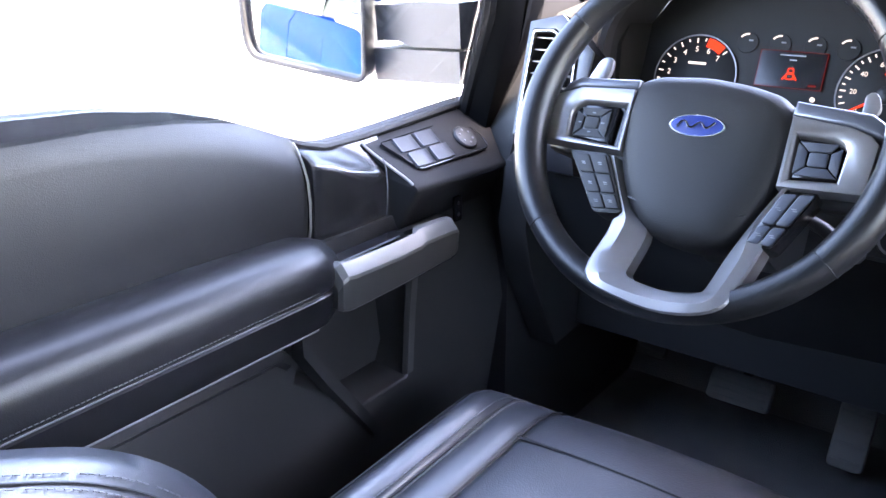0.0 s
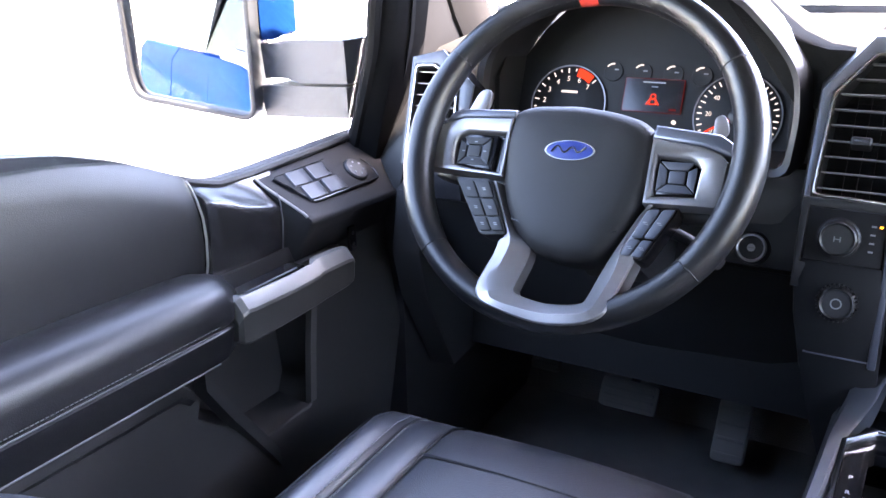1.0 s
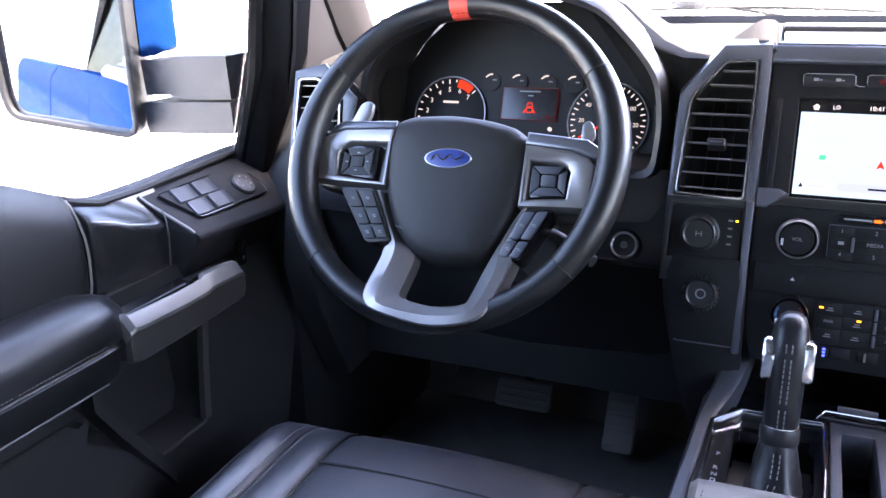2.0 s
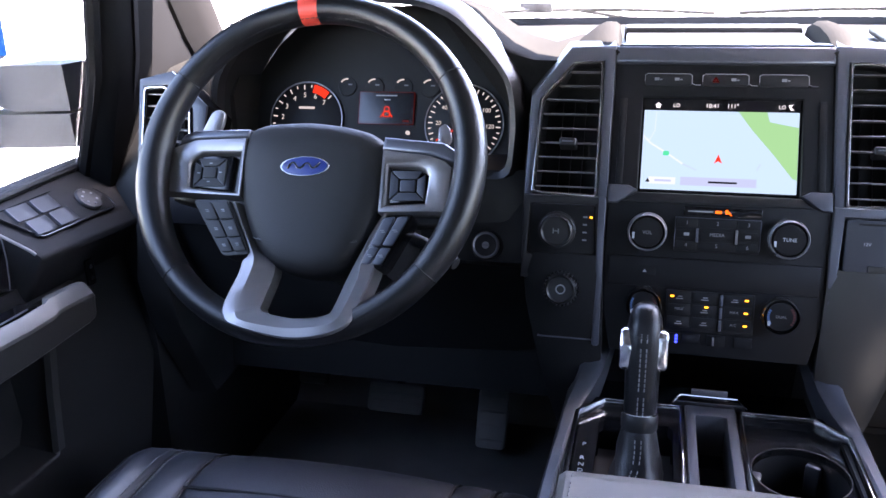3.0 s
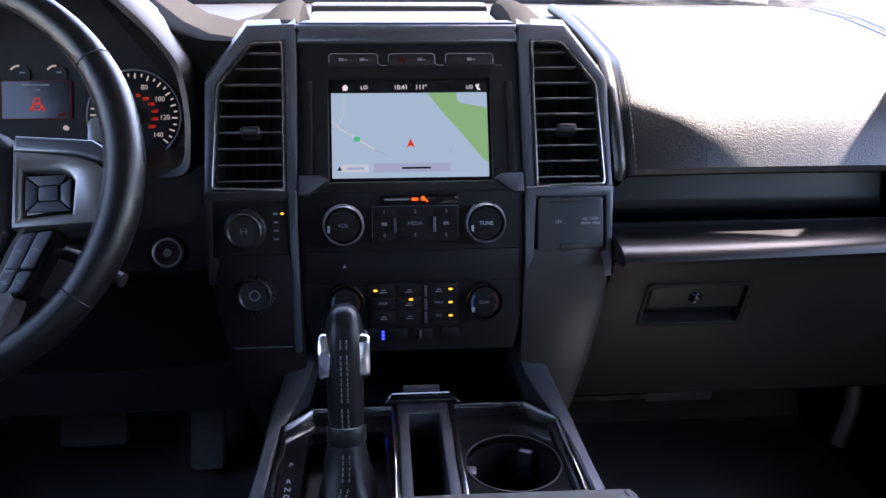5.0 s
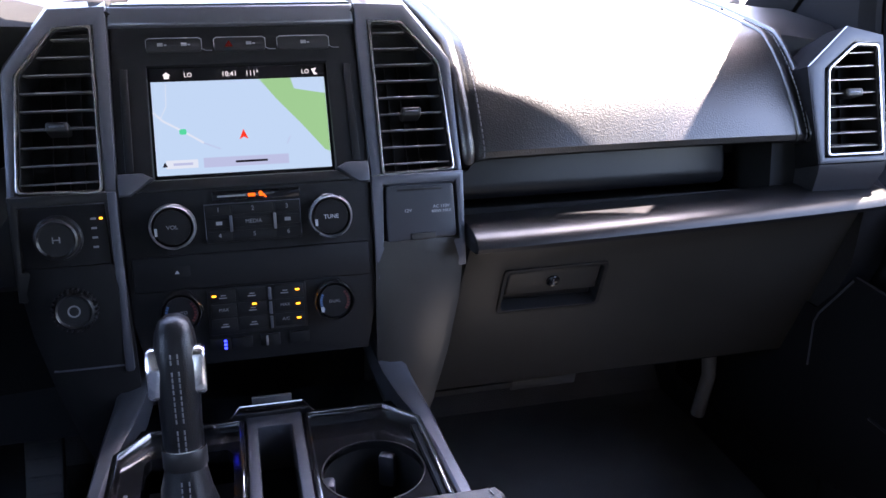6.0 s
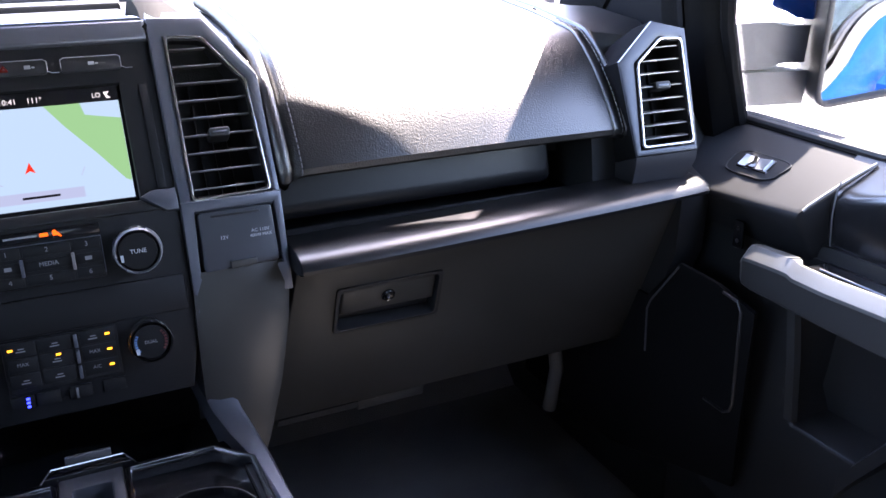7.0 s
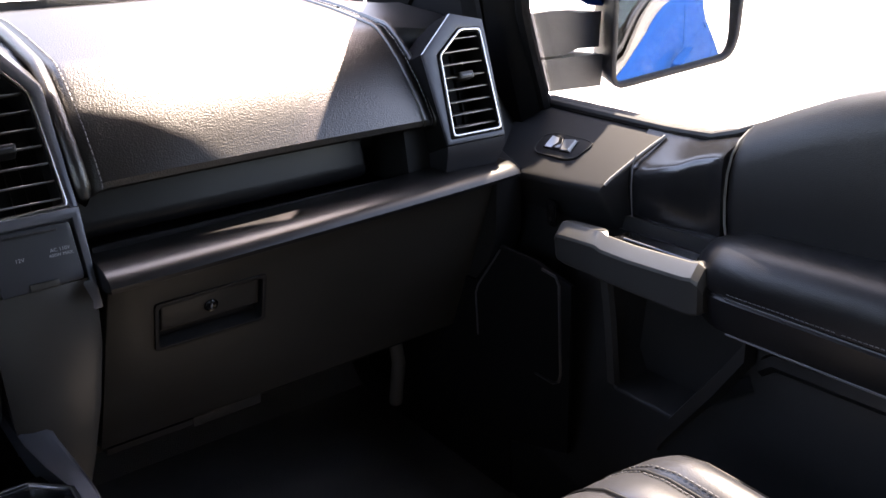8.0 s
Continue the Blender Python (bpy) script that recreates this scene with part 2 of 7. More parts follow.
def smooth(rows, n):
    """Rows of numbers, passed through by a smooth curve with n steps between each two."""
    out = []
    for i in range(len(rows) - 1):
        p0, p1, p2, p3 = rows[max(0, i - 1)], rows[i], rows[i + 1], rows[min(len(rows) - 1, i + 2)]
        for j in range(n):
            t = j / n
            out.append(tuple(0.5 * (2 * b + (c - a) * t + (2 * a - 5 * b + 4 * c - d) * t * t + (3 * b - a - 3 * c + d) * t ** 3) for a, b, c, d in zip(p0, p1, p2, p3)))
    return out + [tuple(rows[-1])]


def tube(path, r, n=8, closed=False, m=FLAT, bm=None, squash=1.0):
    pts = [Vector(p) for p in path]
    k = len(pts)
    secs, up = [], None
    for i, p in enumerate(pts):
        a = pts[i - 1] if (i or closed) else p
        b = pts[(i + 1) % k] if (i < k - 1 or closed) else p
        d = (b - a).normalized()
        if up is None:
            up = Vector((0, 0, 1)) if abs(d.z) < 0.9 else Vector((0, 1, 0))
        x = d.cross(up).normalized()
        up = x.cross(d).normalized()
        secs.append([p + (x * math.cos(2 * math.pi * j / n) + up * math.sin(2 * math.pi * j / n) * squash) * r for j in range(n)])
    if closed:
        secs.append(secs[0])
    out = loft(secs, m, True, not closed, bm)
    if closed and bm is None:
        bmesh.ops.remove_doubles(out, verts=out.verts, dist=1e-6)
    return out


def lathe(profile, m=FLAT, n=32, bm=None):
    """profile: (radius, w) from the back to the front; closed at both ends."""
    secs = [[(r * math.cos(2 * math.pi * j / n), r * math.sin(2 * math.pi * j / n), w) for j in range(n)] for r, w in profile]
    return loft(secs, m, True, True, bm)


def dome(pts, steps, m=FLAT, centre=(0, 0), bm=None):
    """A padded form: the outline scaled about its centre at each step (scale, w)."""
    secs = [[(centre[0] + (u - centre[0]) * s, centre[1] + (v - centre[1]) * s, w) for u, v in pts] for s, w in steps]
    return loft(secs, m, True, True, bm)


def lettering(body, size, m, thick=0.0002, bm=None):
    cu = bpy.data.curves.new("letters", "FONT")
    cu.body, cu.size, cu.extrude, cu.align_x, cu.align_y = body, size, thick, "CENTER", "CENTER"
    cu.resolution_u = 3
    ob = bpy.data.objects.new("letters", cu)
    scene.collection.objects.link(ob)
    me = bpy.data.meshes.new_from_object(ob.evaluated_get(bpy.context.evaluated_depsgraph_get()))
    bm2 = bmesh.new()
    bm2.from_mesh(me)
    bpy.data.objects.remove(ob)
    bpy.data.meshes.remove(me)
    bpy.data.curves.remove(cu)
    return moved(bm2, m, bm)


def at(u, v, w=0.0):
    return Matrix.Translation((u, v, w))


def mesh_of(name, bm, material, angle=38):
    me = bpy.data.meshes.new(name)
    bm.to_mesh(me)
    bm.free()
    me.materials.append(material)
    me.polygons.foreach_set("use_smooth", [True] * len(me.polygons))
    me.set_sharp_from_angle(angle=radians(angle))
    return me


def thing(name, at_place, label, category, group="", kind=""):
    ob = new(name)
    ob.location = at_place
    ob.empty_display_size = 0.02
    return tagged(ob, label, category, group, kind)


def part(name, bm, material, parent, label="", angle=38):
    ob = new(name, mesh_of(name, bm, material, angle))
    ob.parent = parent
    ob.matrix_parent_inverse = Matrix.Translation(-parent.location)
    if label:
        tagged(ob, label)
    return ob


def solid(name, bm, material, label, category, kind="", group="", angle=38):
    return tagged(new(name, mesh_of(name, bm, material, angle)), label, category, group, kind)


def slats_between(pts, n, m, w, chord, thick, tiltdeg):
    """Blades across an outline at n even heights: their ends follow its sides. Yields a bmesh a blade."""
    vs = [p[1] for p in pts]
    lo, hi = min(vs), max(vs)
    for i in range(n):
        v = lo + (hi - lo) * (i + 0.5) / n
        us = []
        for k, p in enumerate(pts):
            a, b = pts[k - 1], p
            if (a[1] - v) * (b[1] - v) < 0:
                us.append(a[0] + (b[0] - a[0]) * (v - a[1]) / (b[1] - a[1]))
        u0, u1 = min(us), max(us)
        r = m @ at(0, v, w) @ Matrix.Rotation(radians(tiltdeg), 4, "X")
        yield v, u0, u1, block(u0, -thick / 2, -chord, u1, thick / 2, 0, r, bevel=thick * 0.3, seg=1)


# ==== ground, truck body ====
GROUND, FLOOR, ROOF = 0.12, 0.86, 2.02
solid("ground", prism(rect(-150, -150, 150, 150), GROUND - 0.2, GROUND), M_CONCRETE, "pale sunlit concrete car park under the truck", "ground", "structure")

solid("floor", prism(rounded([(-0.88, -2.0), (0.88, -2.0), (0.88, 0.78), (-0.88, 0.78)], 0.03), FLOOR - 0.05, FLOOR, bevel=0.01), M_CARPET,
      "black carpeted cab floor with deep pile", "floor", "structure")
solid("wall_front", prism([(0.50, FLOOR), (0.74, 1.10), (0.74, 1.62), (0.78, 1.62), (0.78, 0.82), (0.50, 0.82)], -0.86, 0.86, ALONG_X), M_CARPET,
      "dark carpeted bulkhead under the dashboard", "wall", "structure")
solid("ceiling", prism(rounded([(-0.70, -2.0), (0.70, -2.0), (0.70, 0.05), (-0.70, 0.05)], 0.03), ROOF, ROOF + 0.06, bevel=0.01), M_HEADLINER,
      "black cloth headliner of the cab", "ceiling", "structure")


def rear_wall():
    bm = prism([(-0.8, FLOOR), (0.8, FLOOR), (0.8, 1.52), (-0.8, 1.52)], -0.05, 0, axes((0, -2.0, 0), (1, 0, 0), (0, 0, 1)))
    prism([(-0.8, 1.94), (0.8, 1.94), (0.68, ROOF + 0.03), (-0.68, ROOF + 0.03)], -0.05, 0, axes((0, -2.0, 0), (1, 0, 0), (0, 0, 1)), bm=bm)
    for s in (-1, 1):
        prism([(s * 0.8, 1.52), (s * 0.68, 1.52), (s * 0.62, 1.94), (s * 0.74, 1.94)], -0.05, 0, axes((0, -2.0, 0), (1, 0, 0), (0, 0, 1)), bm=bm)
    return bm


wall_rear = solid("wall_rear", rear_wall(), M_HEADLINER, "rear wall of the cab with a wide window", "wall", "structure")
part("pane", prism([(-0.68, 1.52), (0.68, 1.52), (0.62, 1.94), (-0.62, 1.94)], -0.03, -0.026, axes((0, -2.0, 0), (1, 0, 0), (0, 0, 1))), M_PRIVACY, wall_rear)


def cab_side(s):
    """Rear door, pillars and roof rail on one side, behind the front door."""
    sill = lambda y: 1.50
    name = "wall_driver_side" if s < 0 else "wall_passenger_side"
    m = axes((0, 0, 0), (0, 1, 0), (0, 0, 1))
    bm = bmesh.new()

    def slab(pts, lean=True):
        """pts (y, z) on the side; the side leans in above the sill."""
        def x(z):
            return 0.80 if z <= 1.5 else 0.86 - (z - 1.5) * 0.40
        a = [(s * x(z), y, z) for y, z in pts]
        b = [(s * (x(z) + 0.06), y, z) for y, z in pts]
        loft([a, b], closed=True, bm=bm)
    slab([(-2.0, FLOOR), (-1.02, FLOOR), (-1.02, 1.5), (-2.0, 1.5)])
    slab([(-1.10, 1.5), (-0.98, 1.5), (-0.95, 2.0), (-1.08, 2.0)])
    slab([(-2.0, 1.5), (-1.88, 1.5), (-1.80, 2.0), (-2.0, 2.0)])
    slab([(-2.0, 1.95), (-0.17, 1.95), (-0.19, 2.06), (-2.0, 2.06)])
    ob = solid(name, bm, M_HARD, "dark trimmed side of the cab behind the front door", "wall", "structure")
    part("pane", loft([[(s * 0.862, y, z) if z < 1.6 else (s * 0.69, y, z) for y, z in ((-1.88, 1.5), (-1.10, 1.5), (-1.08, 1.95), (-1.80, 1.95))],
                       [(s * 0.866, y, z) if z < 1.6 else (s * 0.694, y, z) for y, z in ((-1.88, 1.5), (-1.10, 1.5), (-1.08, 1.95), (-1.80, 1.95))]], closed=True),
         M_REARDOOR, ob)
    return ob


cab_side(-1)
cab_side(1)


# cowl sides beside the footwells and sills under the doors
for s in (-1, 1):
    sx = axes((0, 0, 0), (0, 1, 0), (0, 0, 1)) @ Matrix.Diagonal((1, 1, s, 1))
    solid("cowl_side_trim", prism([(0.03, FLOOR - 0.04), (0.78, FLOOR - 0.04), (0.78, 1.60), (0.10, 1.56), (0.035, 1.42)], 0.795, 0.90, sx), M_HARD, "dark plastic side wall of the footwell", "wall", "structure")
    solid("sill_trim", prism([(-2.0, FLOOR - 0.04), (0.05, FLOOR - 0.04), (0.05, 1.0), (-0.25, 0.97), (-2.0, 0.97)], 0.80, 0.88, sx, bevel=0.01), M_HARD, "black plastic door sill", "trim", "structure")


# windshield, header and pillars
def windshield_point(x, k):
    """k 0 at the cowl, 1 at the header; the glass bows forward in its middle."""
    b = 1 - (x / 0.80) ** 2
    foot, head = 0.44 + 0.24 * b, 0.10 + 0.10 * b
    return (x * (1 - 0.09 * k), foot + (head - foot) * (math.copysign(abs(k) ** 0.88, k)), 1.60 + 0.02 * b + 0.40 * k)


def windshield_sheet(x0, x1, k0, k1, thick, nx=16, nk=8):
    rows = [[Vector(windshield_point(x0 + (x1 - x0) * i / nx, k0 + (k1 - k0) * j / nk)) for i in range(nx + 1)] for j in range(nk + 1)]
    out = [[p + Vector((0, 0.6, 0.8)) * thick for p in r] for r in rows]
    bm = bmesh.new()
    a = [[bm.verts.new(p) for p in r] for r in rows]
    b = [[bm.verts.new(p) for p in r] for r in out]
    for j in range(nk):
        for i in range(nx):
            bm.faces.new((a[j][i], a[j][i + 1], a[j + 1][i + 1], a[j + 1][i]))
            bm.faces.new((b[j][i], b[j + 1][i], b[j + 1][i + 1], b[j][i + 1]))
    for g in ([(j, 0) for j in range(nk + 1)], [(j, nx) for j in range(nk + 1)], [(0, i) for i in range(nx + 1)], [(nk, i) for i in range(nx + 1)]):
        for (p, q), (r, t) in zip(g, g[1:]):
            bm.faces.new((a[p][q], a[r][t], b[r][t], b[p][q]))
    bmesh.ops.recalc_face_normals(bm, faces=bm.faces)
    return bm


windshield = solid("windshield", windshield_sheet(-0.80, 0.80, 0.0, 1.0, 0.005), M_PANE, "clear raked windshield above the dashboard", "windshield", "structure")
part("frit_band", windshield_sheet(-0.80, 0.80, -0.06, 0.012, 0.004), M_GLOSS, windshield, "black printed lower edge")
def header_trim():
    secs = []
    for i in range(33):
        x = -0.8 + 0.05 * i
        # the last term extends the unseen driver side to keep sun off the pillar
        e = 0.093 + 0.10 * (1 - (x / 0.8) ** 2) + 0.06 * min(1.0, max(0.0, (0.05 - x) / 0.18))
        secs.append([(x * 0.945, y, z) for y, z in ((e - 0.30, ROOF + 0.005), (e - 0.14, 1.99), (e - 0.02, 1.99), (e, 2.0), (e - 0.02, 2.05), (e - 0.30, 2.07))])
    return loft(secs, closed=True)


solid("header_trim", header_trim(), M_HEADLINER, "cloth-covered header above the windshield, extended on the driver side to block sun", "trim", "structure")


def door_edge(z):
    """Front edge of the side window opening at a height."""
    ks = ((1.44, 0.045), (1.62, 0.030), (1.72, 0.0), (1.95, -0.15), (2.03, -0.20))
    for (za, ya), (zb, yb) in zip(ks, ks[1:]):
        if z <= zb:
            return ya + (yb - ya) * (z - za) / (zb - za)
    return ks[-1][1]


def pillar_rows():
    for k in (-0.35, -0.15, 0.0, 0.15, 0.35, 0.6, 0.85, 1.0, 1.08):
        x, y, z = windshield_point(0.80, k)
        yield x + 0.029, y, z, 0.872 - max(0, z - 1.48) * 0.36, door_edge(z) + 0.035


def pillar(s):
    """The front roof pillar's body, from behind its cover to the door opening."""
    secs = []
    for x, y, z, xs, yd in pillar_rows():
        q = min(y - 0.09, yd)
        m_ = max(y - 0.10, q + 0.02)
        secs.append([(s * (x + 0.018), m_, z - 0.010), (s * min(xs - 0.028, x + 0.045), q + 0.012, z - 0.014), (s * (xs - 0.03), q, z - 0.014), (s * (xs + 0.03), q, z - 0.012), (s * (xs + 0.035), y - 0.03, z), (s * (x + 0.03), y + 0.02, z + 0.012)])
    return loft(secs, closed=True)


def pillar_cover(s):
    """The pale cloth-grained moulding that runs up beside the glass."""
    secs = []
    for x, y, z, xs, yd in pillar_rows():
        m_ = max(y - 0.105, min(y - 0.09, yd) + 0.02)
        secs.append([(s * (x + 0.006), y + 0.012, z), (s * x, y - 0.012, z - 0.004), (s * (x + 0.003), (y + m_) / 2, z - 0.008), (s * (x + 0.012), m_ + 0.006, z - 0.010), (s * (x + 0.020), m_, z - 0.010), (s * (x + 0.024), y + 0.012, z)])
    return loft(secs, closed=True)


M_COVER = surface("grey_pillar_cloth", (0.0105, 0.0103, 0.0102), 0.9, spec=0.0, grain=800, bump=0.4, wear=0.12)
for s in (-1, 1):
    pl = solid("pillar_trim", pillar(s), M_PILLAR, "dark windshield pillar with a grey cover", "pillar", "structure")
    part("cover", pillar_cover(s), M_COVER, pl, "grey grained pillar cover")


# outer body seen in the door mirrors and past the glass
def truck_body():
    root = thing("truck_body", (0, 0, GROUND), "bright blue painted pickup body around the cab", "truck body", kind="structure")
    for s in (-1, 1):
        for name, y0, y1 in (("rear_door_skin", -2.02, -1.03), ("bed_side", -3.9, -2.05)):
            secs = []
            for z, x in ((0.62, 0.93), (0.75, 0.97), (1.0, 0.985), (1.2, 0.982), (1.36, 0.968), (1.53, 0.945), (1.57, 0.915)):
                secs.append([(s * x, y0, z), (s * x, y1, z), (s * (x - 0.03), y1, z), (s * (x - 0.03), y0, z)])
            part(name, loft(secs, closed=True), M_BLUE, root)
        part("rocker", loft([[(s * x, y, z) for x, z in ((0.9, 0.5), (0.96, 0.56), (0.955, 0.64), (0.88, 0.64))] for y in (-3.9, 0.8)], closed=True), M_RUBBER, root)
        secs = []
        for z, x in ((0.9, 0.99), (1.1, 1.0), (1.3, 0.98), (1.40, 0.93), (1.42, 0.86)):
            secs.append([(s * x, 0.10, z), (s * x, 2.0, z - 0.02), (s * (x - 0.04), 2.0, z - 0.02), (s * (x - 0.04), 0.10, z)])
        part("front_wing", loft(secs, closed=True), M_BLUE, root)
        hd = part("door_handle", loft([[(s * (0.985 + dx), y, z) for dx, z in ((0.0, 1.31), (0.024, 1.314), (0.024, 1.332), (0.0, 1.336))] for y in (-1.95, -1.93, -1.74, -1.72)], closed=True), M_BLUE, root)
    secs = []
    for y, z in ((0.72, 1.44), (0.9, 1.455), (1.4, 1.44), (1.95, 1.36), (2.05, 1.25)):
        secs.append([(x, y + 0.1 * (1 - (x / 0.88) ** 2), z + 0.03 * (1 - (x / 0.88) ** 2)) for x in (-0.88, -0.6, -0.3, 0, 0.3, 0.6, 0.88)])
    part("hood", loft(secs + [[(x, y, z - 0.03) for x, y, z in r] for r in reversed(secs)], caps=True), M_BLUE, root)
    secs = [[(x, 0.60 + 0.13 * (1 - (x / 0.88) ** 2) + dy, 1.585 - dy * 0.6 + dz) for dy, dz in ((-0.12, 0), (0.12, -0.03), (0.12, -0.08), (-0.12, -0.08))] for x in (-0.86, -0.6, -0.3, 0, 0.3, 0.6, 0.86)]
    part("cowl", loft(secs, closed=True), M_RUBBER, root, "black plastic cowl below the glass")
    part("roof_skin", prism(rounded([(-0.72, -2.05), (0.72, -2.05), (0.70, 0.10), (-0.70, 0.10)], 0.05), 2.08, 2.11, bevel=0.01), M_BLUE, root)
    return root


truck_body()


# ==== dashboard ====
UPPER = tilted((0, -0.016, 1.49), 30)     # screen and vents
LOWER = tilted((0, -0.028, 1.462), 11)    # radio and climate panels

dash = thing("dashboard", (0, 0.3, 1.0), "wide black padded dashboard with grained top", "dashboard")


def dash_top():
    xs = sorted([-0.80 + 1.6 * i / 40 for i in range(41)] + [-0.659, -0.658, -0.2645, -0.2635])
    secs = []
    for x in xs:
        b = 1 - (x / 0.80) ** 2
        far = 0.42 + 0.27 * b
        end = max(0.0, (abs(x) - 0.66) / 0.14)
        nook = 0.14 if -0.6585 < x < -0.264 else 0.0      # hollow behind the dials
        secs.append([(x, 0.10 + 0.03 * end + nook, 1.46), (x, 0.10 + 0.03 * end + nook, 1.585 - 0.03 * end), (x, 0.125 + nook, 1.612 - 0.02 * end), (x, 0.17 + nook * 0.8, 1.625 - 0.012 * end), (x, 0.28, 1.636 - 0.01 * end), (x, max(0.34, far * 0.75), 1.643 - 0.02 * end), (x, far, 1.645 - 0.03 * end), (x, far, 1.5), (x, 0.3, 1.40)])
    return loft(secs, closed=True)


part("top_panel", dash_top(), M_PAD, dash)
part("core", prism([(0.16, 1.12), (0.20, 1.50), (0.36, 1.58), (0.40, 1.3), (0.46, 1.05), (0.3, 1.05)], -0.79, 0.79, ALONG_X), M_HARD, dash)


# passenger pad with its stitched ends
def pad_profile(f=1.0):
    return [(0.16, 1.50), (0.04, 1.493), (0.002, 1.496), (-0.010, 1.501), (-0.011, 1.508), (0.002, 1.530), (0.020, 1.555), (0.041, 1.578), (0.062, 1.597), (0.080, 1.6095), (0.088, 1.6140), (0.098, 1.6168), (0.20, 1.633), (0.30, 1.645), (0.40, 1.650), (0.47, 1.647), (0.47, 1.60), (0.16, 1.56)]


def passenger_pad():
    secs = []
    x0, x1 = 0.236, 0.660
    for x, d in ((x0, 0.016), (x0 + 0.003, 0.007), (x0 + 0.010, 0.002), (x0 + 0.02, 0.0), (0.34, -0.001), (0.45, -0.0015), (0.55, -0.001), (x1 - 0.02, 0.0), (x1 - 0.01, 0.002), (x1 - 0.003, 0.007), (x1, 0.016)):
        secs.append([(x, y + d * 0.8, z - d) for y, z in pad_profile()])
    return loft(secs, closed=True)


pad = part("passenger_pad", passenger_pad(), M_PAD, dash, "grained black padded passenger dash cover")


def stitches(path, gap, length, r, name, parent, mat=M_THREAD):
    """A row of thread stitches lying on a path of places."""
    pts = [Vector(p) for p in path]
    bm = bmesh.new()
    left = 0.0
    for a, b in zip(pts, pts[1:]):
        d, n = (b - a).normalized(), (b - a).length
        s = left
        while s < n:
            e = min(s + length, n)
            if e - s > length * 0.4:
                tube([a + d * s, a + d * ((s + e) / 2) + Vector((0, 0, r * 0.3)), a + d * e], r, 5, bm=bm)
            s += length + gap
        left = s - n
    part(name, bm, mat, parent)


edge = [(y, z) for y, z in pad_profile()[2:15]]
part("piping", tube([(0.2320, y + 0.001, z) for y, z in edge], 0.0078, 10), M_PAD, pad, "rolled edge of the padded cover")
stitches([(0.250, y - 0.0012, z + 0.0008) for y, z in edge], 0.0022, 0.0048, 0.0007, "stitching", pad)
for x, r in ((0.637, 0.0022), (0.6555, 0.0034)):
    part("ridge", tube([(x, y - 0.0005, z + 0.0005) for y, z in edge], r, 6), M_PAD, pad)
stitches([(0.648, y - 0.0012, z + 0.0008) for y, z in edge], 0.0022, 0.0048, 0.0007, "stitching", pad)

# open tray under the pad, its ledge
part("tray_back", prism([(0.070, 1.502), (0.060, 1.452), (0.058, 1.442), (0.062, 1.434), (0.072, 1.429), (0.2, 1.429), (0.2, 1.502)], 0.232, 0.592, ALONG_X, bevel=0.006, seg=3), M_SOFT, dash)
part("tray_side", prism([(0.02, 1.497), (0.14, 1.497), (0.14, 1.42), (0.01, 1.42)], 0.625, 0.70, ALONG_X), M_HARD, dash)
part("tray_floor", prism([(0.19, 1.404), (0.012, 1.400), (0.012, 1.39), (0.19, 1.39)], 0.232, 0.745, ALONG_X), M_HARD, dash)


def ledge():
    prof = [(0.0, 1.432), (-0.006, 1.437), (-0.045, 1.438), (-0.061, 1.437), (-0.074, 1.434), (-0.0825, 1.429), (-0.085, 1.4245), (-0.083, 1.4195), (-0.073, 1.4155), (0.0, 1.412)]
    secs = [[(x, y + d, z + e) for y, z in prof] for x, d, e in smooth(((0.224, 0.012, -0.002), (0.2265, 0.004, 0.0), (0.235, 0.0, 0.0), (0.35, 0.002, 0.001), (0.50, 0.006, 0.003), (0.62, 0.012, 0.004), (0.70, 0.019, 0.004), (0.742, 0.024, 0.004), (0.752, 0.028, 0.003), (0.757, 0.040, 0.0)), 3)]
    return loft(secs, closed=True)


part("tray_lip", prism([(0.003, 1.420), (0.003, 1.4395), (0.0045, 1.4405), (0.0065, 1.4395), (0.0065, 1.420)], 0.232, 0.62, ALONG_X), M_SOFT, dash)
part("ledge", ledge(), M_LEDGE, dash, "rounded black shelf edge below the tray")


# glove box
glove = thing("glove_box", (0.42, 0.06, 1.12), "closed graphite plastic glove box with a recessed latch", "glove box")
GL = axes((0.45, 0.002, 1.388), (1, 0, 0), (0, -0.46, 1.0))       # v up the slanting lid
GLF = axes((0.45, -0.004, 1.386), (1, 0, 0), (0, -0.42, 1.0))


def glove_lid():
    hole = [(-0.165, -0.097), (-0.036, -0.098), (-0.038, -0.029), (-0.164, -0.030)]
    outer = [(-0.236, -0.243), (0.30, -0.243), (0.295, 0.018), (-0.213, 0.018)]
    bm = ring(outer, hole, -0.03, 0.0, GLF, bevel=0.003)
    return bm


part("lid", glove_lid(), M_WARM, glove, "graphite moulded lid")
hole = [(-0.165, -0.097), (-0.036, -0.098), (-0.038, -0.029), (-0.164, -0.030)]
latch = part("latch_recess", ring(rounded(inset(hole, -0.003), 0.006), rounded(inset(hole, 0.002), 0.006), -0.03, 0.0025, GLF, bevel=0.001), M_HARD, glove)
part("latch_back", prism(hole, -0.034, -0.026, GLF), M_HARD, glove)
part("latch_paddle", prism([(-0.160, -0.074), (-0.041, -0.0745), (-0.042, -0.034), (-0.160, -0.035)], -0.026, -0.002, GLF, bevel=0.004, seg=3), M_WARM, glove)
part("finger_scoop", prism([(-0.161, -0.095), (-0.040, -0.096), (-0.041, -0.078), (-0.160, -0.077)], -0.026, -0.013, GLF, bevel=0.006, seg=3), M_SOFT, glove)
